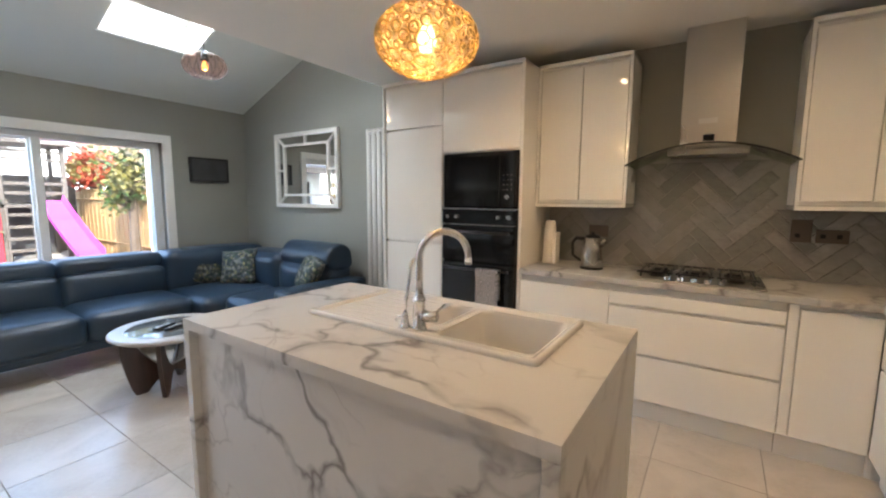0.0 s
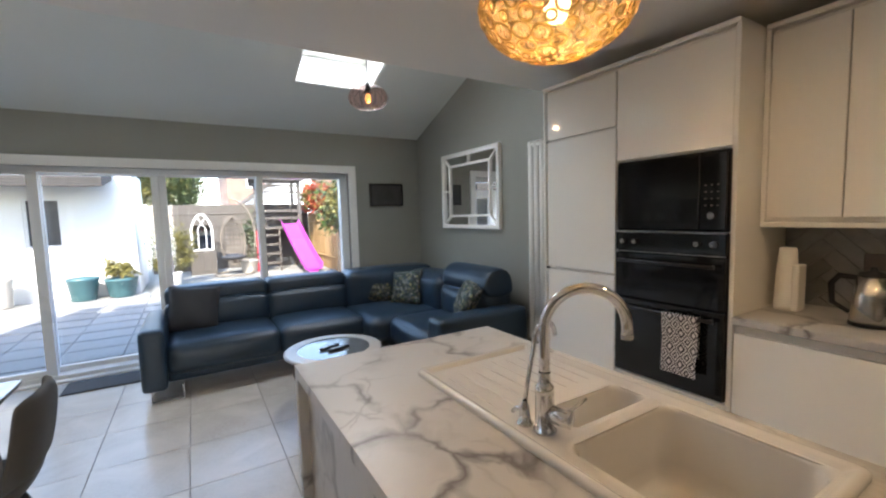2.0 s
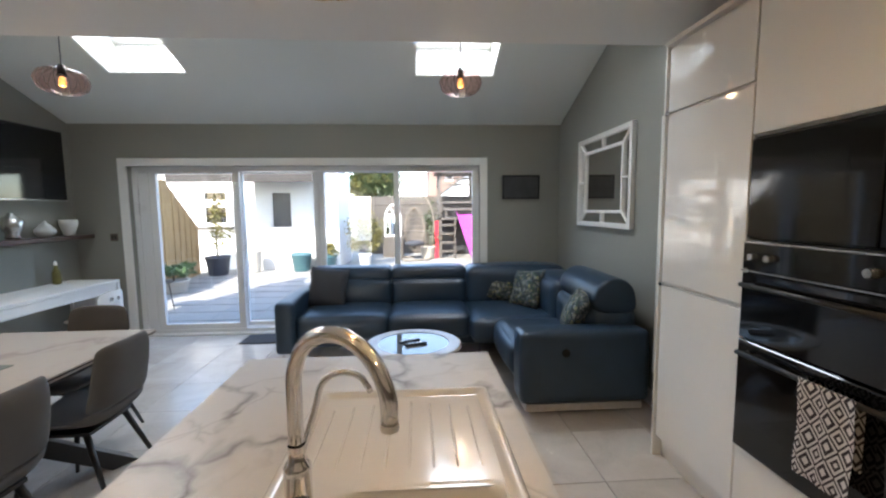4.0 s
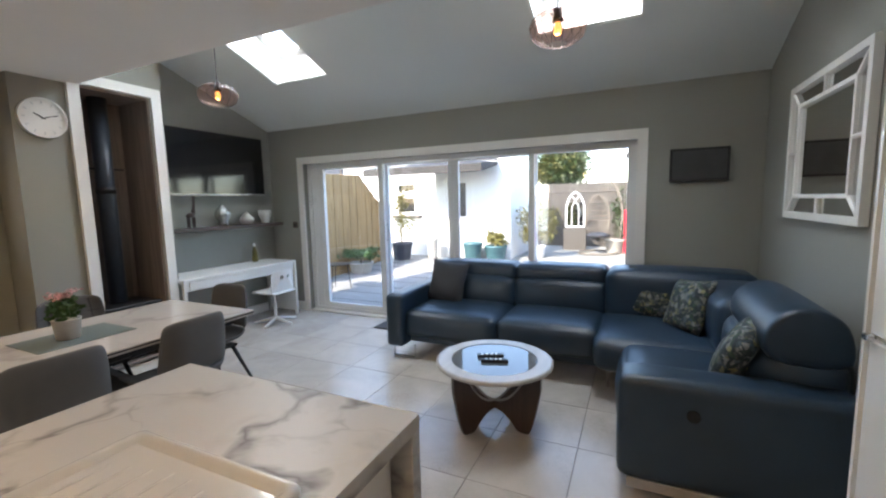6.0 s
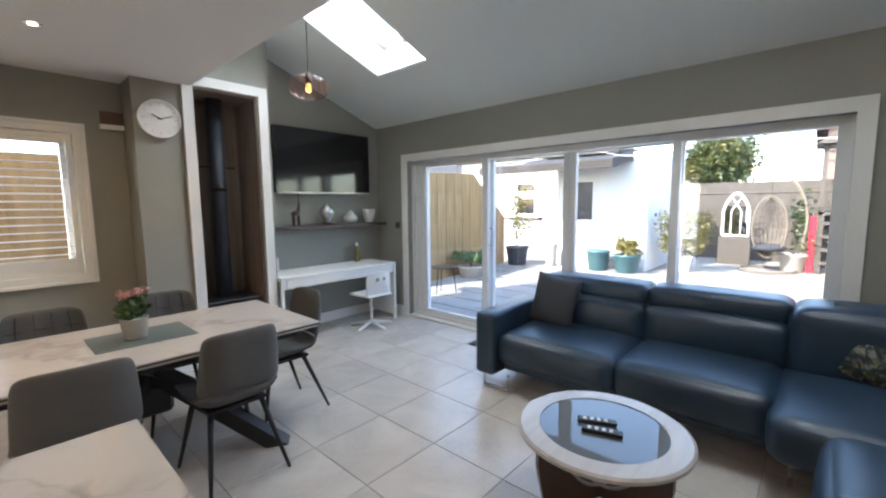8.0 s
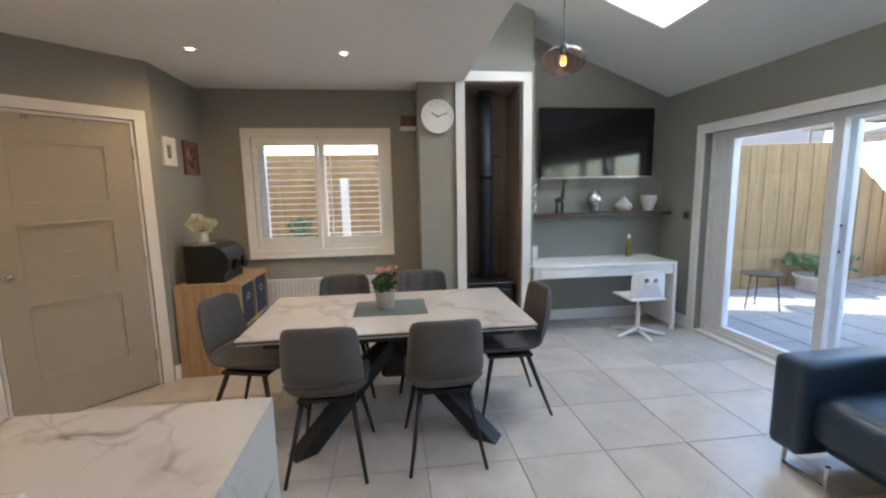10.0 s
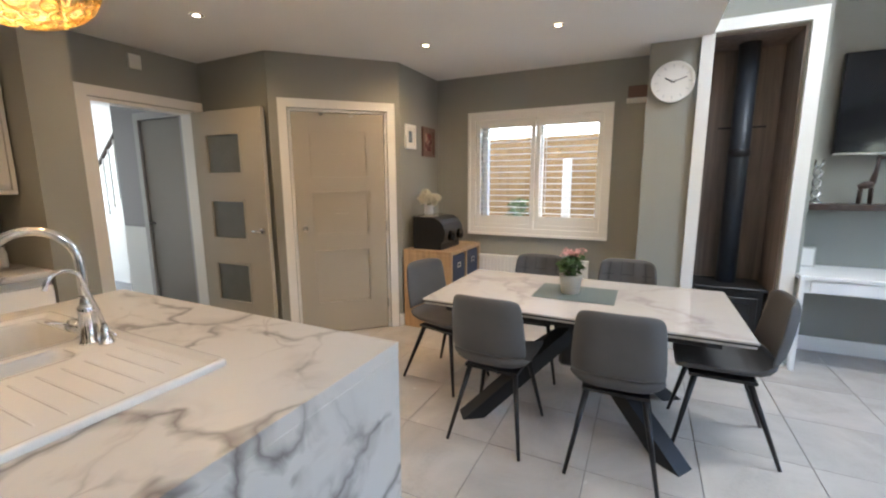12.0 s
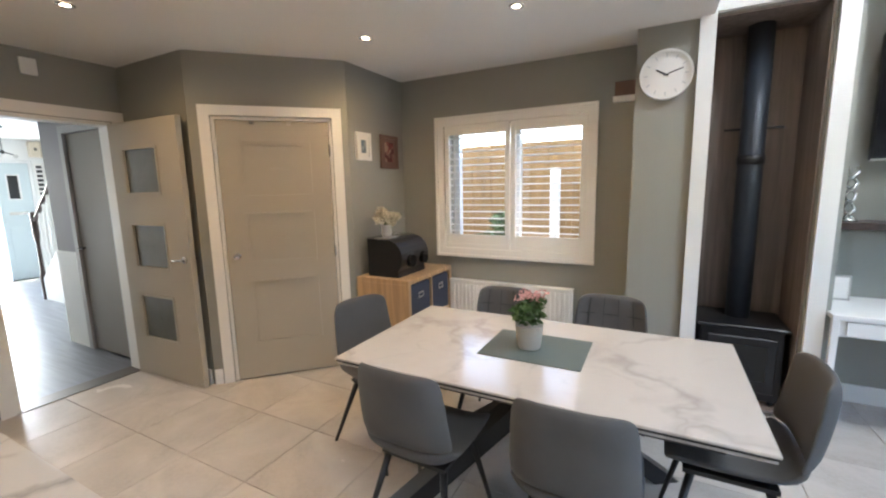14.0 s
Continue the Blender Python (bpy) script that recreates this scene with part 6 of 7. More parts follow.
pillow("plain dark grey cushion against the sofa arm", (-3.72, 1.73, 0.645), (-16, 4, 80), 0.43, "grey_cushion")
pillow("dark floral cushion in the sofa corner", (-3.80, 3.60, 0.64), (-18, 6, 82), 0.42, "floral")
pillow("dark floral cushion leaning in the sofa corner", (-3.50, 3.84, 0.63), (-24, -8, 30), 0.42, "floral")
pillow("green and yellow floral cushion beside the sofa arm", (-2.44, 3.96, 0.645), (-26, 14, -24), 0.42, "floral")

# coffee table
cf = thing("coffee_table", "round glass-topped coffee table with curved dark legs", "coffee table", (-2.385, 2.655, 0))
CTX, CTY, CTZ = -2.385, 2.655, 0.45
part("rim", lathe([(0.275, -0.006), (0.275, 0.0), (0.36, 0.0), (0.372, -0.008), (0.372, -0.022), (0.35, -0.034), (0.275, -0.034), (0.275, -0.006)], (CTX, CTY, CTZ), 48), "rim_wood", cf, smooth=False)
part("glass_top", lathe([(0, -0.014), (0.274, -0.014), (0.274, -0.004), (0, -0.004)], (CTX, CTY, CTZ), 48), "table_glass", cf, "clear glass inset")
for a0 in (radians(-36), radians(83)):
    # two crossed boards, hollowed above and arched below
    dirv, nv = Vector((math.cos(a0), math.sin(a0), 0)), Vector((-math.sin(a0), math.cos(a0), 0))
    bm = bmesh.new()
    cols = []
    for k in range(-20, 21):
        r = 0.312 * math.copysign(1 - (1 - abs(k) / 20) ** 1.4, k)
        a = abs(r)
        top = 0.416 if a > 0.245 else 0.165 + 0.251 * (a / 0.245) ** 2.2
        low = 0.12 * (1 - (a / 0.165) ** 2) if a < 0.165 else (0.0 if a < 0.235 else 0.30 * ((a - 0.235) / 0.077) ** 1.5)
        if a0 > 0:
            top, low = top - 0.001, low + 0.001 if a < 0.165 else low
        c = Vector((CTX, CTY, 0)) + dirv * r
        cols.append([bm.verts.new(c + nv * w + Vector((0, 0, z))) for w, z in ((-0.014, low), (0.014, low), (0.014, top), (-0.014, top))])
    for c0, c1 in zip(cols, cols[1:]):
        for q in range(4):
            bm.faces.new((c0[q], c0[(q + 1) % 4], c1[(q + 1) % 4], c1[q]))
    bm.faces.new(cols[0])
    bm.faces.new(cols[-1][::-1])
    bmesh.ops.recalc_face_normals(bm, faces=bm.faces[:])
    lb = part("leg_board", bm, "dark_wood", cf)
    # Pale strip along the board's hollowed upper edge.
    part("edge_strip", tube([Vector((CTX, CTY, 0)) + dirv * r + Vector((0, 0, 0.17 + 0.251 * (abs(r) / 0.245) ** 2.2)) for r in [0.235 * u / 12 for u in range(-12, 13)]], 0.008, 6), "rim_wood", lb, "pale strip along the hollowed edge")
for k, (dx, dy, an) in enumerate(((-0.02, -0.03, 25), (0.05, 0.02, 18))):
    rc = thing("remote_control", "slim black remote control on the coffee table", "remote control", group="remote controls")
    part("case", box(-0.02, 0.02, -0.085, 0.085, 0, 0.018, 0.005, 2), "black_metal", rc)
    for j in range(4):
        part("button", box(-0.012, 0.012, -0.06 + 0.03 * j, -0.045 + 0.03 * j, 0.0182, 0.0195), "ceramic", rc)
    rc.matrix_basis = pose(CTX + dx, CTY + dy, CTZ - 0.0035, 0, 0, an)

# mirror, column radiator, dark panel
mr = thing("wall_mirror", "white window-style mirror on the gable wall", "mirror", (-3.05, YN, 1.30))
MX0, MX1, MZ0, MZ1 = -3.555, -2.465, 1.30, 2.155
part("glass", box(MX0 + 0.01, MX1 - 0.01, YN - 0.016, YN - 0.004, MZ0 + 0.01, MZ1 - 0.01), "mirror", mr)
part("outer_frame", frame_bars(MX0, MX1, MZ0, MZ1, 0.04, YN - 0.04, YN - 0.002), "white", mr)
part("inner_frame", frame_bars(MX0 + 0.15, MX1 - 0.15, MZ0 + 0.13, MZ1 - 0.13, 0.024, YN - 0.034, YN - 0.0165), "white", mr)
for (x0, z0), (x1, z1) in (((MX0 + 0.03, MZ0 + 0.03), (MX0 + 0.16, MZ0 + 0.14)), ((MX1 - 0.03, MZ0 + 0.03), (MX1 - 0.16, MZ0 + 0.14)), ((MX0 + 0.03, MZ1 - 0.03), (MX0 + 0.16, MZ1 - 0.14)), ((MX1 - 0.03, MZ1 - 0.03), (MX1 - 0.16, MZ1 - 0.14)),
                           ((-3.01, MZ0 + 0.03), (-3.01, MZ0 + 0.14)), ((-3.01, MZ1 - 0.03), (-3.01, MZ1 - 0.14)), ((MX0 + 0.03, 1.727), (MX0 + 0.16, 1.727)), ((MX1 - 0.03, 1.727), (MX1 - 0.16, 1.727))):
    part("glazing_bar", tube([(x0, YN - 0.025, z0), (x1, YN - 0.025, z1)], 0.012, 6), "white", mr)
cr = thing("column_radiator", "tall white column radiator beside the larder", "radiator", (-1.80, YN - 0.05, 0.3))
for k in range(6):
    x = -1.985 + k * 0.068
    part("column", tube([(x, YN - 0.06, 0.31), (x, YN - 0.06, 2.08)], 0.026, 12), "white", cr, smooth=True)
for z in (0.34, 2.05):
    part("header", tube([(-2.01, YN - 0.06, z), (-1.60, YN - 0.06, z)], 0.02, 8), "white", cr)
    part("wall_bracket", tube([(-1.80, YN - 0.045, z), (-1.80, YN - 0.002, z)], 0.015, 8), "white", cr)
pnl = thing("dark_wall_panel", "small dark picture panel beside the sliding doors", "picture", (XW, 3.95, 1.60))
part("panel", box(XW + 0.002, XW + 0.035, 3.735, 4.165, 1.60, 1.865, 0.004), "dark_art", pnl)
part("panel_frame", frame_bars(3.725, 4.175, 1.59, 1.875, 0.02, XW + 0.002, XW + 0.04, lambda x, y, z: (y, x, z)), "black_metal", pnl)
tagged(part("door_mat", box(-4.20, -3.86, 0.70, 1.28, 0.001, 0.014, 0.003), "mat_rubber"), "dark door mat inside the sliding doors", "door mat")

swi = thing("light_switch", "small dark metal light switch beside the sliding doors", "switch", (XW, -0.79, 1.145))
part("plate", box(XW + 0.001, XW + 0.009, -0.833, -0.747, 1.145, 1.231, 0.003), "plate", swi)
for y in (-0.815, -0.783):
    part("rocker", box(XW + 0.0092, XW + 0.014, y, y + 0.018, 1.168, 1.208, 0.002), "black_metal", swi)

# ---- lamps ----
def glass_pendant(x, y, z):
    t = thing("pendant_lamp", "smoked pink glass pendant lamp on a black cord", "pendant lamp", (x, y, z), group="glass pendant lamps")
    top = vault_z(x) - 0.005
    prof = [(0.03, 0.075), (0.08, 0.078), (0.135, 0.05), (0.158, 0.0), (0.14, -0.055), (0.095, -0.085), (0.05, -0.09)]
    sh = part("shade", lathe(prof, (x, y, z), 32), "pink_glass", t, "ribbed smoked pink glass shade", True)
    sh.visible_shadow = False
    bm = bmesh.new()
    for k in range(16):
        a = k * math.tau / 16
        tube([(x + r * 1.004 * math.cos(a), y + r * 1.004 * math.sin(a), z + h) for r, h in prof], 0.0018, 4, bm=bm)
    part("ribs", bm, "dark_art", t)
    part("cord", tube([(x, y, top), (x, y, z + 0.10)], 0.004, 6), "black_metal", t)
    part("lamp_holder", lathe([(0, 0.11), (0.022, 0.105), (0.024, 0.05), (0.034, 0.035), (0.03, 0.03), (0, 0.03)], (x, y, z), 16), "black_metal", t, smooth=True)
    part("bulb", lathe([(0, 0.03), (0.013, 0.025), (0.024, -0.01), (0.018, -0.035), (0, -0.042)], (x, y, z), 14), "bulb", t, "lit filament bulb", True)
    part("ceiling_rose", lathe([(0, 0.02), (0.045, 0.02), (0.045, -0.03), (0, -0.032)], (x, y, top - 0.01), 16), "black_metal", t)
    point_lamp("pendant_light", (x, y, z - 0.07), 0.35, 0.03)


glass_pendant(-2.41, 3.035, 2.41)
glass_pendant(-2.42, 0.225, 2.40)

LX, LY, LZ = 0.045, 2.545, 1.955
gl = thing("globe_lamp", "large amber wire and glass-bead globe pendant over the island", "pendant lamp", (LX, LY, LZ))
rnd = random.Random(5)
RH, RV = 0.180, 0.120
def shared(name, bm, mat):
    me = bpy.data.meshes.new(name)
    bm.to_mesh(me)
    bm.free()
    for p in me.polygons:
        p.use_smooth = True
    me.materials.append(M[mat])
    return me


# Inner translucent shell, added so the gaps between rings glow amber.
shell_ = [(RH * 0.965 * math.sin(a), -RV * 0.965 * math.cos(a)) for a in [math.pi * (0.02 + 0.86 * k / 20) for k in range(21)]]
sh_ = part("shade", lathe(shell_, (LX, LY, LZ), 40), "amber_glow_shell", gl, "added amber shell that glows between the rings", True)
ring_me = [shared("ring", tube([(r * math.cos(t * math.tau / 12), r * math.sin(t * math.tau / 12), 0) for t in range(13)], 0.0036, 5, cap=False), "amber") for r in (0.012, 0.017, 0.023)]
bead_me = shared("bead", lathe([(0, -0.006), (0.0055, -0.003), (0.0055, 0.003), (0, 0.006)], seg=6), "amber")
for me_list, n, ph0, rad in ((ring_me, 170, 0.0, 1.0), ([bead_me], 110, 0.9, 0.99)):
    for k in range(n):
        zz = 1 - 2 * (k + 0.5) / n
        if zz > 0.93:
            continue
        ph = k * 2.39996 + ph0
        rr = math.sqrt(1 - zz * zz)
        p = Vector((RH * rr * math.cos(ph), RH * rr * math.sin(ph), RV * zz)) * rad
        nrm = Vector((p.x / RH ** 2, p.y / RH ** 2, p.z / RV ** 2)).normalized()
        me = rnd.choice(me_list)
        o = new(me.name.split(".")[0], me)
        o.parent = gl
        o.matrix_parent_inverse = Matrix.Translation(-Vector(gl.location))
        o.matrix_basis = Matrix.Translation(Vector((LX, LY, LZ)) + p) @ nrm.to_track_quat("Z", "Y").to_matrix().to_4x4()
part("bulb", lathe([(0, -0.045), (0.022, -0.035), (0.032, 0.0), (0.022, 0.035), (0.014, 0.05), (0, 0.05)], (LX, LY, LZ), 16), "globe_bulb", gl, "lit warm bulb", True)
part("lamp_holder", lathe([(0, 0.05), (0.022, 0.052), (0.02, 0.12), (0, 0.125)], (LX, LY, LZ), 14), "chrome", gl)
part("cord", tube([(LX, LY, LZ + 0.12), (LX, LY, CEIL - 0.002)], 0.005, 8), "chrome", gl)
part("ceiling_rose", lathe([(0, 0), (0.055, 0), (0.05, -0.025), (0, -0.03)], (LX, LY, CEIL - 0.002), 18), "chrome", gl)
point_lamp("globe_light", (LX, LY, LZ), 2.8, 0.045)

# The last two are unseen, added to brighten the kitchen units.
for x, y in ((-0.861, 0.005), (0.162, 0.033), (1.19, 1.227), (1.19, 3.30), (0.16, 3.30)):
    d = thing("downlight", "small round recessed ceiling downlight, lit; the two near the hob are added", "downlight", (x, y, CEIL), group="ceiling downlights")
    part("bezel", lathe([(0.021, -0.002), (0.028, -0.006), (0.042, -0.005), (0.044, -0.001)], (x, y, CEIL), 24), "chrome", d, smooth=True)
    part("lens", lathe([(0, -0.003), (0.021, -0.003)], (x, y, CEIL), 20), "downlight", d, "glowing lens")
    spot_lamp("downlight_beam", (x, y, CEIL - 0.012), 3.0)


# ---- garden ----
bm = bmesh.new()
xs = [-600, -60, -14, -9.3, -6.5, -4.54, 30, 600]
zs = [0.1, 0.1, 0.08, 0.06, -0.02, -0.05, -0.25, -0.3]
rowsg = [[bm.verts.new((x, y, z)) for y in (-600, -20, 20, 600)] for x, z in zip(xs, zs)]
for a, b in zip(rowsg, rowsg[1:]):
    for k in range(3):
        bm.faces.new((a[k], a[k + 1], b[k + 1], b[k]))
bmesh.ops.recalc_face_normals(bm, faces=bm.faces[:])
struct("ground", bm, "gravel", "pale garden ground behind the patio", "ground")


def ground_z(x):
    return float(np.interp(x, xs, zs))


# outbuilding
ob_ = thing("outbuilding", "white rendered single-storey outbuilding across the patio", "outbuilding", (-10.4, -1, 0.05))
part("wall", grid_solid([-1.15, 0.80], [-0.1, 2.45], [(-0.80, -0.28, 1.05, 1.95)], -11.2, -9.4, lambda u, v, d: (d, u, v)), "render_wall", ob_)
part("wall", grid_solid([-4.6, -1.152], [-0.1, 2.6], [(-2.75, -2.15, 1.15, 1.62), (-2.75, -2.15, 1.74, 2.0)], -12.4, -10.2, lambda u, v, d: (d, u, v)), "render_wall", ob_)
w = part("window", frame_bars(-0.798, -0.282, 1.052, 1.948, 0.04, -9.46, -9.42, lambda x, y, z: (y, x, z)), "upvc", ob_)
part("blind", box(-9.49, -9.47, -0.76, -0.32, 1.09, 1.91), "dark_art", w)
for a, b in ((1.152, 1.618), (1.742, 1.998)):
    w = part("window", frame_bars(-2.748, -2.152, a, b, 0.035, -10.27, -10.22, lambda x, y, z: (y, x, z)), "upvc", ob_)
    part("pane", box(-10.30, -10.29, -2.72, -2.18, a + 0.03, b - 0.03), "black_gloss", w)
part("sill", box(-10.19, -9.95, -2.95, -1.95, 1.03, 1.09), "grey_wood", ob_)
part("roof", box(-11.4, -9.15, -1.4, 0.30, 2.46, 2.60), "roof", ob_, "dark flat roof edge")
part("roof", box(-12.6, -9.9, -4.8, -1.41, 2.62, 2.74), "roof", ob_, "dark flat roof edge")
bm = bmesh.new()
vs = [bm.verts.new(p) for y in (-2.5, 0.50) for p in ((-9.39, y, 2.455), (-8.25, y, 2.255), (-8.25, y, 2.085), (-9.39, y, 2.285))]
for f in ((0, 1, 2, 3), (7, 6, 5, 4), (0, 4, 5, 1), (1, 5, 6, 2), (2, 6, 7, 3), (3, 7, 4, 0)):
    bm.faces.new([vs[i] for i in f])
cano = part("canopy", bm, "roof", ob_, "dark lean-to canopy")
for z in (2.115, 2.17, 2.225):
    part("slat", box(-8.27, -8.235, -2.5, 0.51, z - 0.008, z + 0.008, 0.003), "grey_wood", cano, "pale eaves slat")
part("planter_wall", box(-9.9, -9.6, -3.2, -1.16, -0.05, 0.52, 0.01), "render_wall", ob_)
hs = thing("neighbour_house", "neighbouring brown brick house with a tiled roof", "house", (-24, 4, 0))
part("wall", grid_solid([3.4, 14.0], [0.0, 4.4], [(4.3, 4.8, 3.1, 4.1), (5.2, 5.7, 3.1, 4.1), (6.0, 7.2, 2.6, 3.8)], -30, -23, lambda u, v, d: (d, u, v)), "brown_brick", hs, "brown brick wall")
bm = bmesh.new()
vs = [bm.verts.new(p) for p in ((-30.5, 3.0, 4.4), (-22.5, 3.0, 4.4), (-22.5, 14.5, 4.4), (-30.5, 14.5, 4.4), (-26.5, 3.0, 6.6), (-26.5, 14.5, 6.6))]
for f in ((0, 1, 4), (1, 2, 5, 4), (2, 3, 5), (3, 0, 4, 5)):
    bm.faces.new([vs[i] for i in f])
part("roof", bm, "roof", hs)
for a, b, c, d in ((4.3, 4.8, 3.1, 4.1), (5.2, 5.7, 3.1, 4.1), (6.0, 7.2, 2.6, 3.8)):
    w = part("window", frame_bars(a + 0.01, b - 0.01, c + 0.01, d - 0.01, 0.07, -23.2, -23.1, lambda x, y, z: (y, x, z)), "upvc", hs)
    part("pane", box(-23.2, -23.18, a + 0.08, b - 0.08, c + 0.08, d - 0.08), "black_gloss", w)
# white gabled building beyond the end fence
gb = thing("gabled_building", "white rendered gabled building beyond the end fence", "building", (-21, 6.2, 0))
bm = bmesh.new()
vs = [bm.verts.new((x, y, z)) for x in (-20, -22.5) for y, z in ((2.95, -0.1), (9.45, -0.1), (9.45, 1.5), (6.2, 3.93), (2.95, 1.5))]
bm.faces.new(vs[:5])
bm.faces.new(vs[5:][::-1])
for k in range(5):
    bm.faces.new((vs[k], vs[5 + k], vs[5 + (k + 1) % 5], vs[(k + 1) % 5]))
bmesh.ops.recalc_face_normals(bm, faces=bm.faces[:])
part("wall", bm, "render_wall", gb)
for s in (-1, 1):
    bm = bmesh.new()
    prof = [(6.2, 3.935), (6.2 + s * 3.6, 1.243), (6.2 + s * 3.6, 1.35), (6.2, 4.05)]
    rg = [[bm.verts.new((x, y, z)) for y, z in prof] for x in (-19.75, -22.6)]
    bm.faces.new(rg[0])
    bm.faces.new(rg[1][::-1])
    for k in range(4):
        bm.faces.new((rg[0][k], rg[1][k], rg[1][(k + 1) % 4], rg[0][(k + 1) % 4]))
    bmesh.ops.recalc_face_normals(bm, faces=bm.faces[:])
    part("roof", bm, "grey_wood", gb, "grey roof slope with a dark verge")
hs2 = thing("far_house", "low pale house beyond the outbuilding", "house", (-19, -9, 0))
part("wall", box(-24, -17, -16, -5.0, 0, 2.9), "render_wall", hs2)
bm = bmesh.new()
vs = [bm.verts.new(p) for p in ((-24.4, -16, 2.9), (-16.6, -16, 2.9), (-16.6, -4.6, 2.9), (-24.4, -4.6, 2.9), (-20.5, -16, 4.7), (-20.5, -4.6, 4.7))]
for f in ((0, 1, 4), (1, 2, 5, 4), (2, 3, 5), (3, 0, 4, 5)):
    bm.faces.new([vs[i] for i in f])
part("roof", bm, "roof", hs2)


def fence_run(label, pts, h0, h1, name="garden_fence", mat="fence"):
    """Upright boards from one end to the other; the heights run from h0 to h1."""
    (xa, ya), (xb, yb) = pts
    L = math.hypot(xb - xa, yb - ya)
    t = thing(name, label, "fence", ((xa + xb) / 2, (ya + yb) / 2, 0))
    n = int(L / 0.125)
    ux, uy = (xb - xa) / L, (yb - ya) / L
    cache = {}
    for k in range(n):
        s = (k + 0.5) / n
        h = round(h0 + (h1 - h0) * s, 2)
        if h not in cache:
            b = box(-0.0635, 0.0635, -0.009, 0.009, 0, h, 0.003)
            for v in b.verts:
                if v.co.z > h / 2:
                    v.co.z += v.co.x * (h1 - h0) / L
            me = bpy.data.meshes.new("board")
            b.to_mesh(me)
            b.free()
            me.materials.append(M[mat])
            cache[h] = me
        o = new("board", cache[h])
        o.parent = t
        o.matrix_parent_inverse = Matrix.Translation(-Vector(t.location))
        x, y = xa + ux * L * s, ya + uy * L * s
        o.matrix_basis = pose(x, y, ground_z(x) - 0.02, 0, 0, math.degrees(math.atan2(uy, ux))) @ Matrix.Translation((0, 0.012 * (k % 2), 0))
    for z in (0.4, min(h0, h1) - 0.2):
        part("rail", tube([(xa, ya - 0.03 if abs(ux) > 0.5 else ya, z), (xb, yb - 0.03 if abs(ux) > 0.5 else yb, z)], 0.025, 6), mat, t)
    return t


fence_run("tall upright timber fence beside the patio", ((-4.7, -2.15), (-7.6, -2.15)), 2.1, 2.1)
fence_run("timber fence sloping down to the planter", ((-7.6, -2.15), (-9.0, -2.3)), 2.1, 1.1)
fence_run("pale timber fence along the garden side", ((-5.0, 4.95), (-13.0, 4.95)), 1.55, 1.55)
fence_run("sunlit timber fence outside the shuttered window", ((2.4, -2.55), (-2.6, -2.55)), 2.09, 2.09)
fence_run("weathered dark timber fence at the garden's end", ((-12.6, 0.8), (-12.6, 4.9)), 1.85, 1.85, mat="grey_wood")
tagged(part("garden_post", box(-0.62, -0.52, -2.42, -2.32, -0.2, 1.68, 0.01), "render_wall"), "white post against the side fence", "post")
sp = thing("shrub", "small green shrub outside the shuttered window", "shrub", (0.0, -2.0, -0.2))
part("stem", tube([(0, -2.0, -0.25), (0.02, -2.0, 0.9)], 0.02, 6), "bark", sp)
part("crown", leaves(300, (0.0, -2.0, 1.02), (0.25, 0.2, 0.2), 0.045, 21), "leaf", sp)
# patio slabs near the doors
pv = thing("patio", "grey concrete paving slabs outside the sliding doors", "patio", (-6.5, 1, 0), kind="structure")
slab_me = {}
for i in range(10):
    for j in range(11):
        x, y = -4.57 - 0.46 * (i + 0.5), -2.0 + 0.6 * (j + 0.5)
        if "s" not in slab_me:
            b = box(-0.226, 0.226, -0.296, 0.296, -0.03, 0.0, 0.006)
            me = bpy.data.meshes.new("slab")
            b.to_mesh(me)
            b.free()
            me.materials.append(M["patio"])
            slab_me["s"] = me
        o = new("slab", slab_me["s"])
        o.parent = pv
        o.matrix_parent_inverse = Matrix.Translation(-Vector(pv.location))
        o.matrix_basis = pose(x, y, ground_z(x) + 0.024 + random.Random(i * 31 + j).uniform(-0.002, 0.002))

# potted plants and planters
def planter(label, x, y, r, h, mat, crown, crown_h, leaf_mat, seed, n=500, leaf=0.05):
    z = ground_z(x) + (0.024 if x > -9.2 else 0.0)
    t = thing("planter", label, "planter", (x, y, z), group="garden pots")
    part("pot", lathe([(0, 0), (r * 0.75, 0), (r * 0.8, 0.02), (r, h * 0.85), (r * 1.06, h * 0.88), (r * 1.06, h), (r * 0.9, h), (r * 0.88, h * 0.9), (0, h * 0.9)], (x, y, z), 20), mat, t, smooth=True)
    if n:
        part("stem", tube([(x, y, z + h * 0.9), (x, y, z + h + crown_h * 0.6)], [0.02, 0.01], 6), "bark", t)
        part("crown", leaves(n, (x, y, z + h + crown_h * 0.5), (crown, crown, crown_h * 0.62), leaf, seed), leaf_mat, t)
    return t


planter("teal glazed pot with a bushy green plant", -9.05, 0.55, 0.25, 0.36, "teal_pot", 0.30, 0.35, "leaf_yellow", 31)
planter("pale teal pot stacked beside the wall", -9.0, 0.0, 0.23, 0.42, "teal_pot", 0.2, 0.1, "leaf", 32, 0)
planter("dark square planter with a young tree", -8.7, -1.75, 0.25, 0.42, "dark_pot", 0.34, 1.35, "leaf_yellow", 33, 420, 0.05)
planter("grey upright stone urn on the patio", -9.0, -1.05, 0.14, 0.52, "stone_pot", 0.1, 0.1, "leaf", 34, 0)
planter("white pot below the grasses", -9.9, 1.35, 0.16, 0.3, "render_wall", 0.52, 1.05, "leaf_yellow", 35, 2600, 0.036)
planter("pot with a dry brown shrub near the egg chair", -11.2, 3.0, 0.22, 0.35, "stone_pot", 0.32, 1.1, "leaf_dark", 36, 380, 0.05)
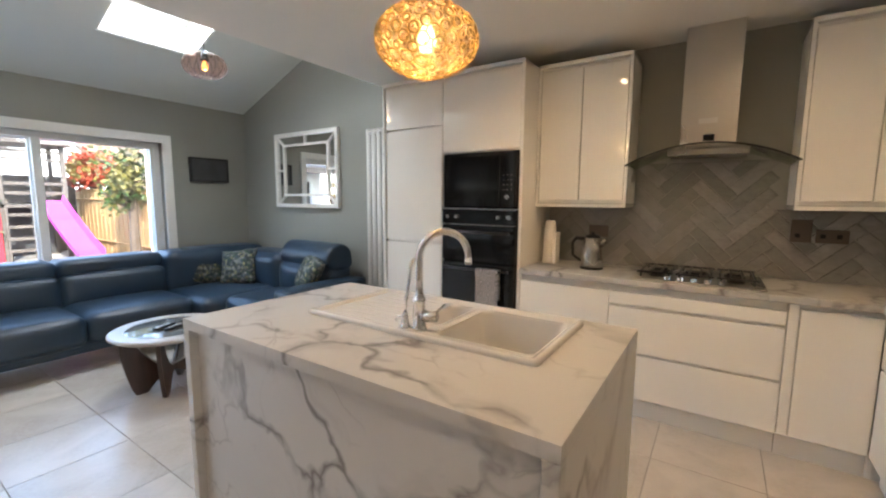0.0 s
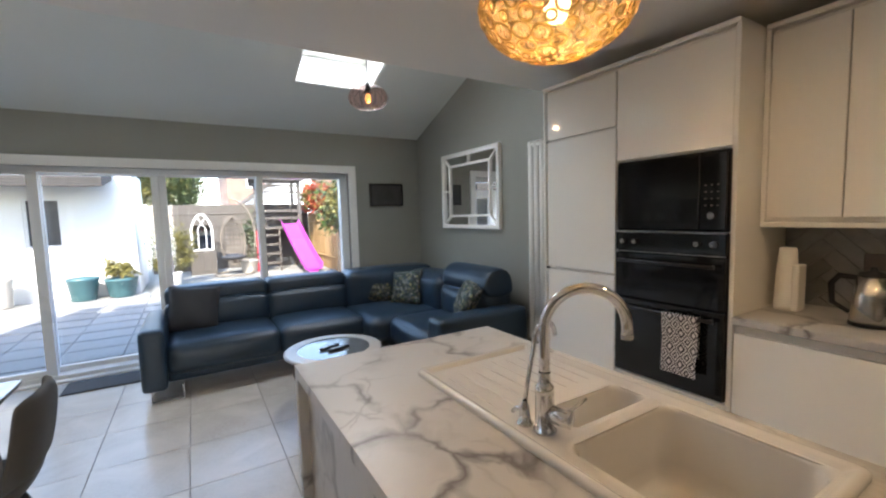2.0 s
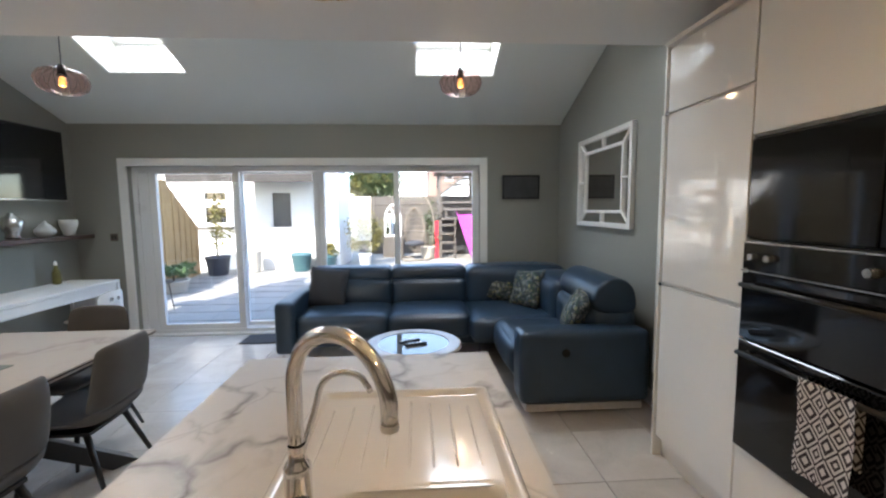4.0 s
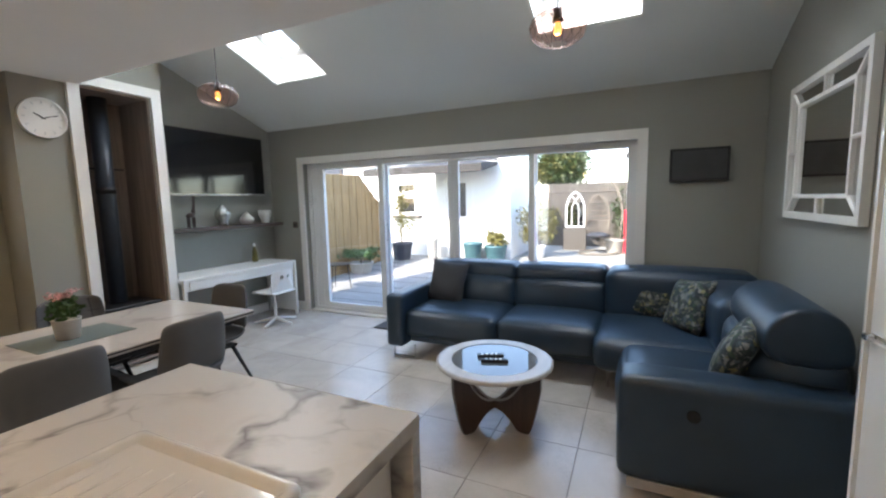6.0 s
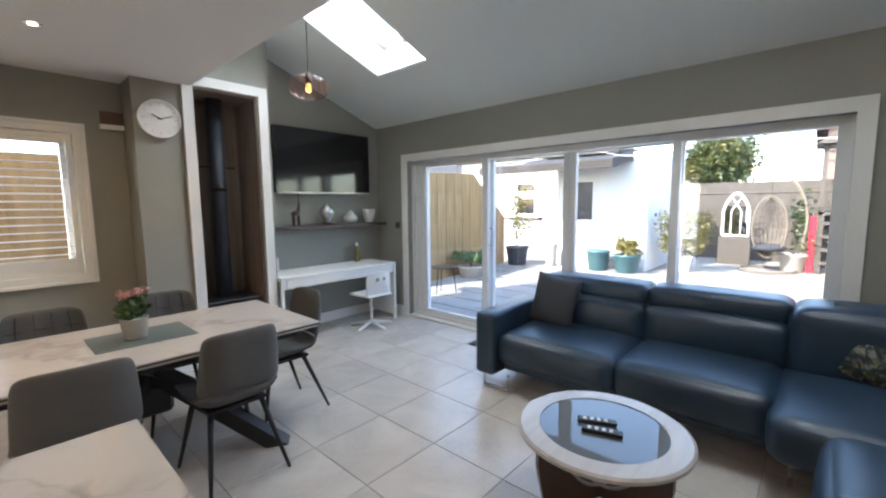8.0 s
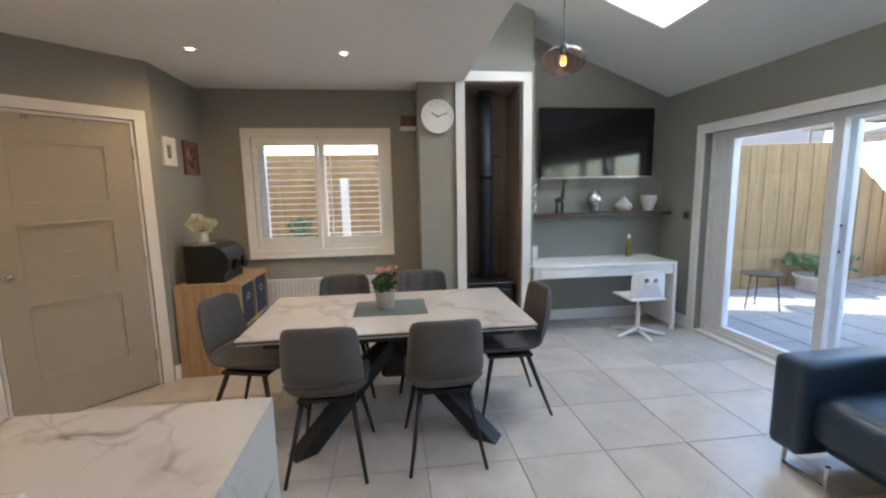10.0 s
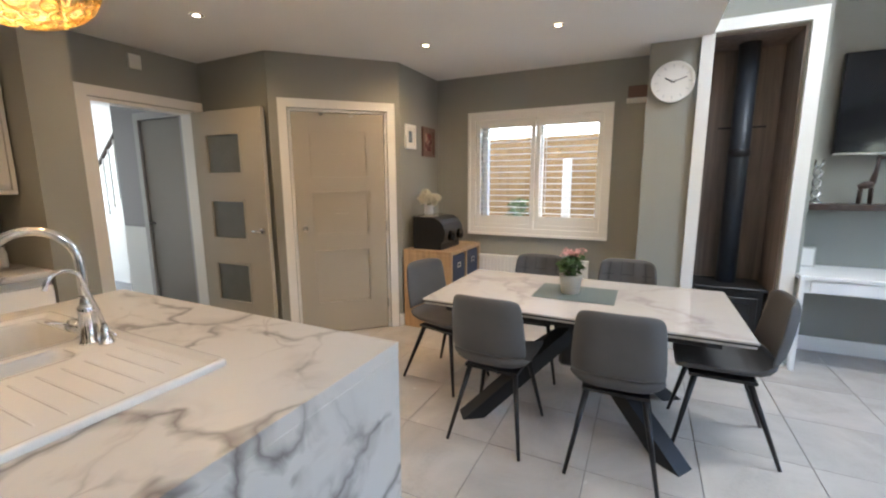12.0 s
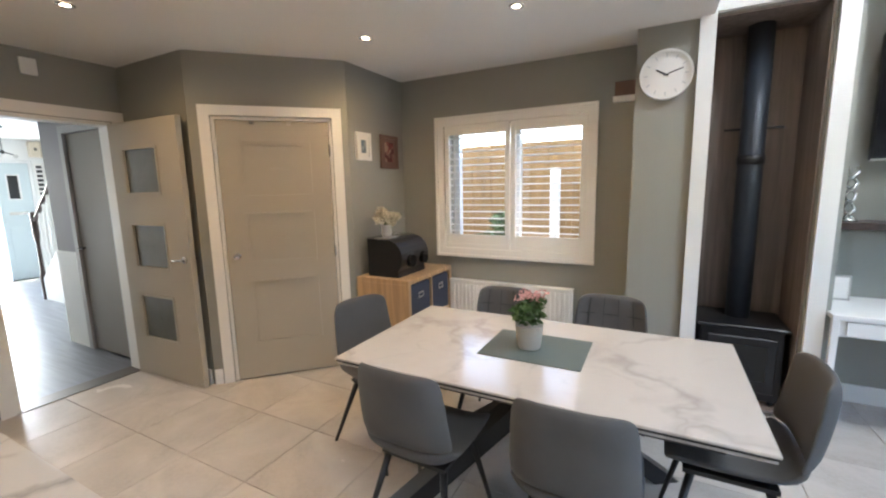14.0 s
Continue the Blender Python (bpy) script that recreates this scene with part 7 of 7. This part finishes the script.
planter("low pot of green herbs by the tall fence", -7.0, -1.75, 0.25, 0.22, "stone_pot", 0.5, 0.3, "leaf", 37, 600, 0.05)


def tree(label, x, y, h, crown, mats, seed, n=2600, leaf=0.11, name="tree"):
    t = thing(name, label, "tree", (x, y, ground_z(x)))
    z = ground_z(x)
    part("trunk", tube([(x, y, z - 0.05), (x + 0.05, y, z + h * 0.3), (x - 0.03, y + 0.04, z + h * 0.6), (x, y, z + h * 0.85)], [0.11, 0.08, 0.06, 0.02], 8), "bark", t)
    rr = random.Random(seed)
    bm = bmesh.new()
    for _ in range(9):
        a, s = rr.uniform(0, math.tau), rr.uniform(0.45, 0.75)
        tube([(x, y, z + h * s), (x + crown[0] * 0.4 * math.cos(a), y + crown[1] * 0.4 * math.sin(a), z + h * s + 0.2 * crown[2]), (x + crown[0] * 0.8 * math.cos(a), y + crown[1] * 0.8 * math.sin(a), z + h * s + 0.4 * crown[2])], [0.04, 0.025, 0.01], 5, bm=bm)
    part("limbs", bm, "bark", t)
    for k, m in enumerate(mats):
        part("crown", leaves(n // len(mats), (x, y, z + h * 0.72), crown, leaf, seed + k, 0.2), m, t)
    return t


tree("round-headed leafy tree behind the garden fence", -14.2, 1.2, 3.4, (1.15, 1.15, 0.85), ["leaf_dark", "leaf_dark", "leaf_yellow"], 51, 15000, 0.052)
tree("shrub with bright red leaves behind the side fence", -11.8, 5.12, 2.75, (0.8, 0.85, 0.55), ["leaf_red", "leaf_red", "leaf_yellow"], 61, 3000, 0.07)
tree("bush with yellow-green leaves by the front path", 11.6, -0.35, 1.3, (0.5, 0.7, 0.45), ["leaf_yellow", "leaf"], 71, 900, 0.06)
tree("slender young tree with green and yellow leaves", -8.75, 4.72, 2.4, (0.62, 0.62, 0.85), ["leaf_dark", "leaf", "leaf_yellow"], 68, 2000, 0.055)
# arched window mirror, egg chair, play tower with slide
am = thing("arched_mirror", "white arched garden mirror against the fence", "mirror", (-11.7, 1.95, 0.55))
AX, AY = -11.7, 1.97
out = [(-0.235, 0.70)] + [(-0.235 + 0.47 * k / 16, 1.25 + 0.38 * math.sin(math.pi * k / 16) ** 0.75) for k in range(17)] + [(0.235, 0.70)]
part("arch_frame", tube([(AX, AY + u, z) for u, z in out] + [(AX, AY - 0.235, 0.70)], 0.027, 6), "white", am)
for dy in (-0.09, 0.09):
    part("glazing_bar", tube([(AX, AY + dy, 0.70), (AX, AY + dy, 1.25), (AX, AY - dy * 0.9, 1.53)], 0.012, 6), "white", am)
part("glass", box(AX - 0.02, AX - 0.01, AY - 0.215, AY + 0.215, 0.70, 1.35), "mirror", am)
part("stand", box(AX - 0.03, AX + 0.1, AY - 0.3, AY + 0.3, 0.05, 0.66, 0.01), "grey_wood", am)
eg = thing("egg_chair", "pale wicker hanging egg chair on a curved stand", "garden chair", (-10.9, 2.62, 0.08))
EX, EY = -10.9, 2.62
bm = bmesh.new()
for k in range(9):
    a = math.pi * (0.1 + 0.8 * k / 8)
    tube([(EX - 0.42 * math.sin(a) * math.sin(t * math.pi / 10) + 0.1, EY + 0.26 * math.cos(a) * math.sin(t * math.pi / 10) ** 0.8, 0.38 + 1.15 * t / 10) for t in range(11)], 0.007, 5, bm=bm)
for z in range(1, 9):
    s = math.sin(z * math.pi / 9)
    tube([(EX - 0.42 * s * math.sin(a) + 0.1, EY + 0.26 * s * math.cos(a), 0.38 + 1.15 * z / 9) for a in [math.pi * (0.05 + 0.9 * k / 10) for k in range(11)]], 0.007, 5, bm=bm)
part("basket", bm, "rattan", eg)
part("rim", tube([(EX + 0.1, EY + 0.27 * math.cos(t * math.tau / 24), 0.95 + 0.60 * math.sin(t * math.tau / 24)) for t in range(25)], 0.015, 6), "rattan", eg)
part("stand_pole", tube([(EX - 0.2, EY + 0.5, 0.1)] + [(EX - 0.2, EY + 0.55 * math.cos(a), 1.05 + 0.95 * math.sin(a)) for a in [radians(x) for x in range(-20, 100, 12)]], 0.025, 8), "rattan", eg)
part("chain", tube([(EX - 0.15, EY - 0.02, 2.0), (EX + 0.02, EY, 1.55)], 0.008, 5), "black_metal", eg)
part("stand_base", tube([(EX + 0.45 * math.cos(t * math.tau / 20), EY + 0.45 * math.sin(t * math.tau / 20), 0.11) for t in range(21)], 0.022, 6), "rattan", eg)
part("seat_cushion", lathe([(0, 0), (0.25, 0.01), (0.3, 0.06), (0.2, 0.12), (0, 0.13)], (EX, EY, 0.48), 16), "grey_cushion", eg, smooth=True)
pt = thing("play_tower", "grey timber play tower with roof and ladder", "play tower", (-11.6, 3.9, 0.08))
for x in (-12.1, -11.2):
    for y in (3.35, 4.35):
        part("post", box(x - 0.04, x + 0.04, y - 0.04, y + 0.04, 0.05, 2.5, 0.005), "grey_wood", pt)
part("deck", box(-12.14, -11.16, 3.31, 4.39, 1.18, 1.24), "grey_wood", pt)
for z in (1.45, 1.65, 2.15, 2.32):
    part("rail", box(-11.19, -11.16, 3.40, 4.30, z, z + 0.06), "grey_wood", pt)
    part("rail", box(-12.06, -11.24, 3.31, 3.34, z, z + 0.06), "grey_wood", pt)
bm = bmesh.new()
vs = [bm.verts.new(p) for p in ((-12.3, 3.2, 2.5), (-11.0, 3.2, 2.5), (-11.0, 4.5, 2.5), (-12.3, 4.5, 2.5), (-12.3, 3.85, 2.95), (-11.0, 3.85, 2.95))]
for f in ((0, 1, 5, 4), (2, 3, 4, 5), (0, 4, 3), (1, 2, 5), (0, 3, 2, 1)):
    bm.faces.new([vs[i] for i in f])
part("roof", bm, "grey_wood", pt)
for k in range(4):
    part("rung", box(-11.14, -11.08, 3.38, 3.78, 0.25 + 0.25 * k, 0.31 + 0.25 * k), "grey_wood", pt)
part("ladder_side", box(-11.15, -11.10, 3.36, 3.40, 0.06, 1.2), "grey_wood", pt)
part("ladder_side", box(-11.15, -11.10, 3.76, 3.80, 0.06, 1.2), "grey_wood", pt)
part("back_boards", box(-12.13, -12.10, 3.36, 4.34, 0.06, 1.17), "dark_art", pt)
part("red_panel", box(-11.20, -11.14, 3.20, 3.30, 0.06, 1.15, 0.01), "red_plastic", pt, "red plastic side panel")
sd = thing("slide", "bright pink plastic garden slide", "slide", (-10.6, 4.2, 0.08))
bm = bmesh.new()
secs = []
for k in range(13):
    u = k / 12
    x, z = -11.12 + 1.35 * u, 1.30 - 1.12 * (u ** 1.0) * (1 - 0.12 * math.sin(math.pi * u)) if u < 1 else 0.2
    y = 4.06 + 0.26 * u
    z = 0.2 + 1.12 * (1 - u) ** 1.15
    secs.append([bm.verts.new((x, y + a, z + b)) for a, b in ((-0.24, 0.12), (-0.23, 0.13), (-0.19, 0.0), (0.19, 0.0), (0.23, 0.13), (0.24, 0.12), (0.21, -0.03), (-0.21, -0.03))])
for a, b in zip(secs, secs[1:]):
    for k in range(8):
        bm.faces.new((a[k], a[(k + 1) % 8], b[(k + 1) % 8], b[k]))
bm.faces.new(secs[0][::-1])
bm.faces.new(secs[-1])
bmesh.ops.recalc_face_normals(bm, faces=bm.faces[:])
part("chute", bm, "pink_plastic", sd)
part("foot", box(-9.9, -9.8, 4.2, 4.45, 0.05, 0.19), "pink_plastic", sd)
# string lights
sg = thing("string_lights", "string of small white festoon lights across the patio", "string lights", (-8.3, 0, 2.5))
cable = [(-8.3 - 0.4 * math.sin(k / 24 * math.pi), -3.2 + 8.05 * k / 24, 2.72 - 0.42 * abs(math.sin(math.pi * k / 8))) for k in range(25)]
part("cable", tube(cable, 0.006, 5), "white", sg)
for p in cable[1::2]:
    part("globe", lathe([(0, -0.04), (0.014, -0.025), (0.01, -0.006), (0, 0)], p, 8), "paper", sg)
part("pole", tube([(-8.3, -3.2, 0.0), (-8.3, -3.2, 2.75)], 0.02, 6), "grey_wood", sg)
part("pole", tube([(-8.3, 4.85, 0.0), (-8.3, 4.85, 2.75)], 0.014, 6), "white", sg)
# garden table frame by the doors
gt = thing("garden_side_table", "spindly dark metal side table on the patio", "table", (-5.6, -1.2, 0))
part("top", lathe([(0, 0), (0.22, 0), (0.22, 0.012), (0, 0.012)], (-5.6, -1.2, 0.42), 20), "black_metal", gt)
for k in range(3):
    a = k * math.tau / 3
    part("leg", tube([(-5.6 + 0.15 * math.cos(a), -1.2 + 0.15 * math.sin(a), 0.42), (-5.6 + 0.2 * math.cos(a), -1.2 + 0.2 * math.sin(a), ground_z(-5.6) + 0.024)], 0.008, 6), "black_metal", gt)


# ---- glazed herringbone wall tiles ----
def clip(poly, u0, u1, v0, v1):
    for ax, lim, sg_ in ((0, u0, 1), (0, u1, -1), (1, v0, 1), (1, v1, -1)):
        outp = []
        for a, b in zip(poly, poly[1:] + poly[:1]):
            ina, inb = sg_ * (a[ax] - lim) >= 0, sg_ * (b[ax] - lim) >= 0
            if ina:
                outp.append(a)
            if ina != inb:
                t = (lim - a[ax]) / (b[ax] - a[ax])
                outp.append((a[0] + t * (b[0] - a[0]), a[1] + t * (b[1] - a[1])))
        poly = outp
        if len(poly) < 3:
            return []
    return poly


def area(p):
    return abs(sum(a[0] * b[1] - b[0] * a[1] for a, b in zip(p, p[1:] + p[:1]))) / 2


def herringbone(parent, u0, u1, v0, v1, place, tall=None, w=0.075, gap=0.0022):
    """tall: a stretch (ua, ub, top) that is tiled higher than the rest."""
    L = 4 * w
    k2 = math.sqrt(0.5)
    for i in range(-40, 41):
        for j in range(-12, 13):
            for kind in (0, 1):
                ox, oy = i * w + j * L, i * w - j * L
                if kind == 0:
                    r = (ox, ox + L, oy, oy + w)
                else:
                    r = (ox, ox + w, oy + w, oy + w + L)
                q = [(r[0] + gap, r[2] + gap), (r[1] - gap, r[2] + gap), (r[1] - gap, r[3] - gap), (r[0] + gap, r[3] - gap)]
                q = [(u0 + k2 * (a - b), v0 + k2 * (a + b)) for a, b in q]
                if tall and min(a for a, b in q) > tall[0] - 0.12 and max(a for a, b in q) < tall[1] + 0.12:
                    q = clip(q, u0, u1, v0, tall[2]) if max(b for a, b in q) < v1 else clip(q, tall[0], tall[1], v0, tall[2])
                else:
                    q = clip(q, u0, u1, v0, v1)
                if len(q) < 3 or area(q) < 0.0004:
                    continue
                cx, cy = sum(a for a, b in q) / len(q), sum(b for a, b in q) / len(q)
                bm = bmesh.new()
                base = [bm.verts.new(place(a, b, 0.0)) for a, b in q]
                mid = [bm.verts.new(place(a, b, 0.006)) for a, b in q]
                topv = [bm.verts.new(place(cx + (a - cx) * 0.93, cy + (b - cy) * 0.93, 0.0085)) for a, b in q]
                m = len(q)
                for lo, hi in ((base, mid), (mid, topv)):
                    for s in range(m):
                        bm.faces.new((lo[s], lo[(s + 1) % m], hi[(s + 1) % m], hi[s]))
                bm.faces.new(topv)
                bmesh.ops.recalc_face_normals(bm, faces=bm.faces[:])
                part("tile", bm, "splash", parent)


ts = thing("trim_splashback_hob", "grey glazed herringbone tiles behind the hob", "splashback", (0.9, YK, 0.91), kind="structure")
part("adhesive", box(-0.229, XE - 0.012, YK - 0.0035, YK - 0.001, 0.911, 1.351), "pale_grout", ts)
herringbone(ts, -0.228, XE - 0.014, 0.912, 1.35, lambda u, v, d: (u, YK - 0.0036 - d, v), tall=(0.417, 1.294, 1.665))
part("adhesive", box(0.417, 1.294, YK - 0.0035, YK - 0.001, 1.3515, 1.668), "pale_grout", ts)
ts2 = thing("trim_splashback_side", "grey glazed herringbone tiles on the side wall", "splashback", (XE, 3.0, 0.91), kind="structure")
part("adhesive", box(XE - 0.0035, XE - 0.001, 1.97, YK - 0.014, 0.911, 1.351), "pale_grout", ts2)
herringbone(ts2, 1.972, YK - 0.016, 0.912, 1.35, lambda u, v, d: (XE - 0.0036 - d, u, v))

# ---- floor tiles ----
ft = thing("floor_tiles", "large pale grey porcelain floor tiles with dark joints", "floor tiles", (-1, 1.7, 0), kind="structure")
P, GX, GY, J = 0.508, -1.81, 1.155, 0.004
tile_mesh = {}

for i in range(-5, 9):
    for j in range(-5, 8):
        x0, x1 = max(GX + i * P + J / 2, XW), min(GX + (i + 1) * P - J / 2, XE)
        y0, y1 = max(GY + j * P + J / 2, YS), min(GY + (j + 1) * P - J / 2, YK)
        if x1 - x0 < 0.02 or y1 - y0 < 0.02:
            continue
        key = (round(x1 - x0, 3), round(y1 - y0, 3))
        if key not in tile_mesh:
            hx, hy = (x1 - x0) / 2, (y1 - y0) / 2
            b = box(-hx, hx, -hy, hy, -0.0075, 0.0, 0.0012)
            me = bpy.data.meshes.new("tile")
            b.to_mesh(me)
            b.free()
            me.materials.append(M["floor_tile"])
            tile_mesh[key] = me
        o = new("tile", tile_mesh[key])
        o.parent = ft
        o.matrix_parent_inverse = Matrix.Translation(-Vector(ft.location))
        o.matrix_basis = pose((x0 + x1) / 2, (y0 + y1) / 2, 0)
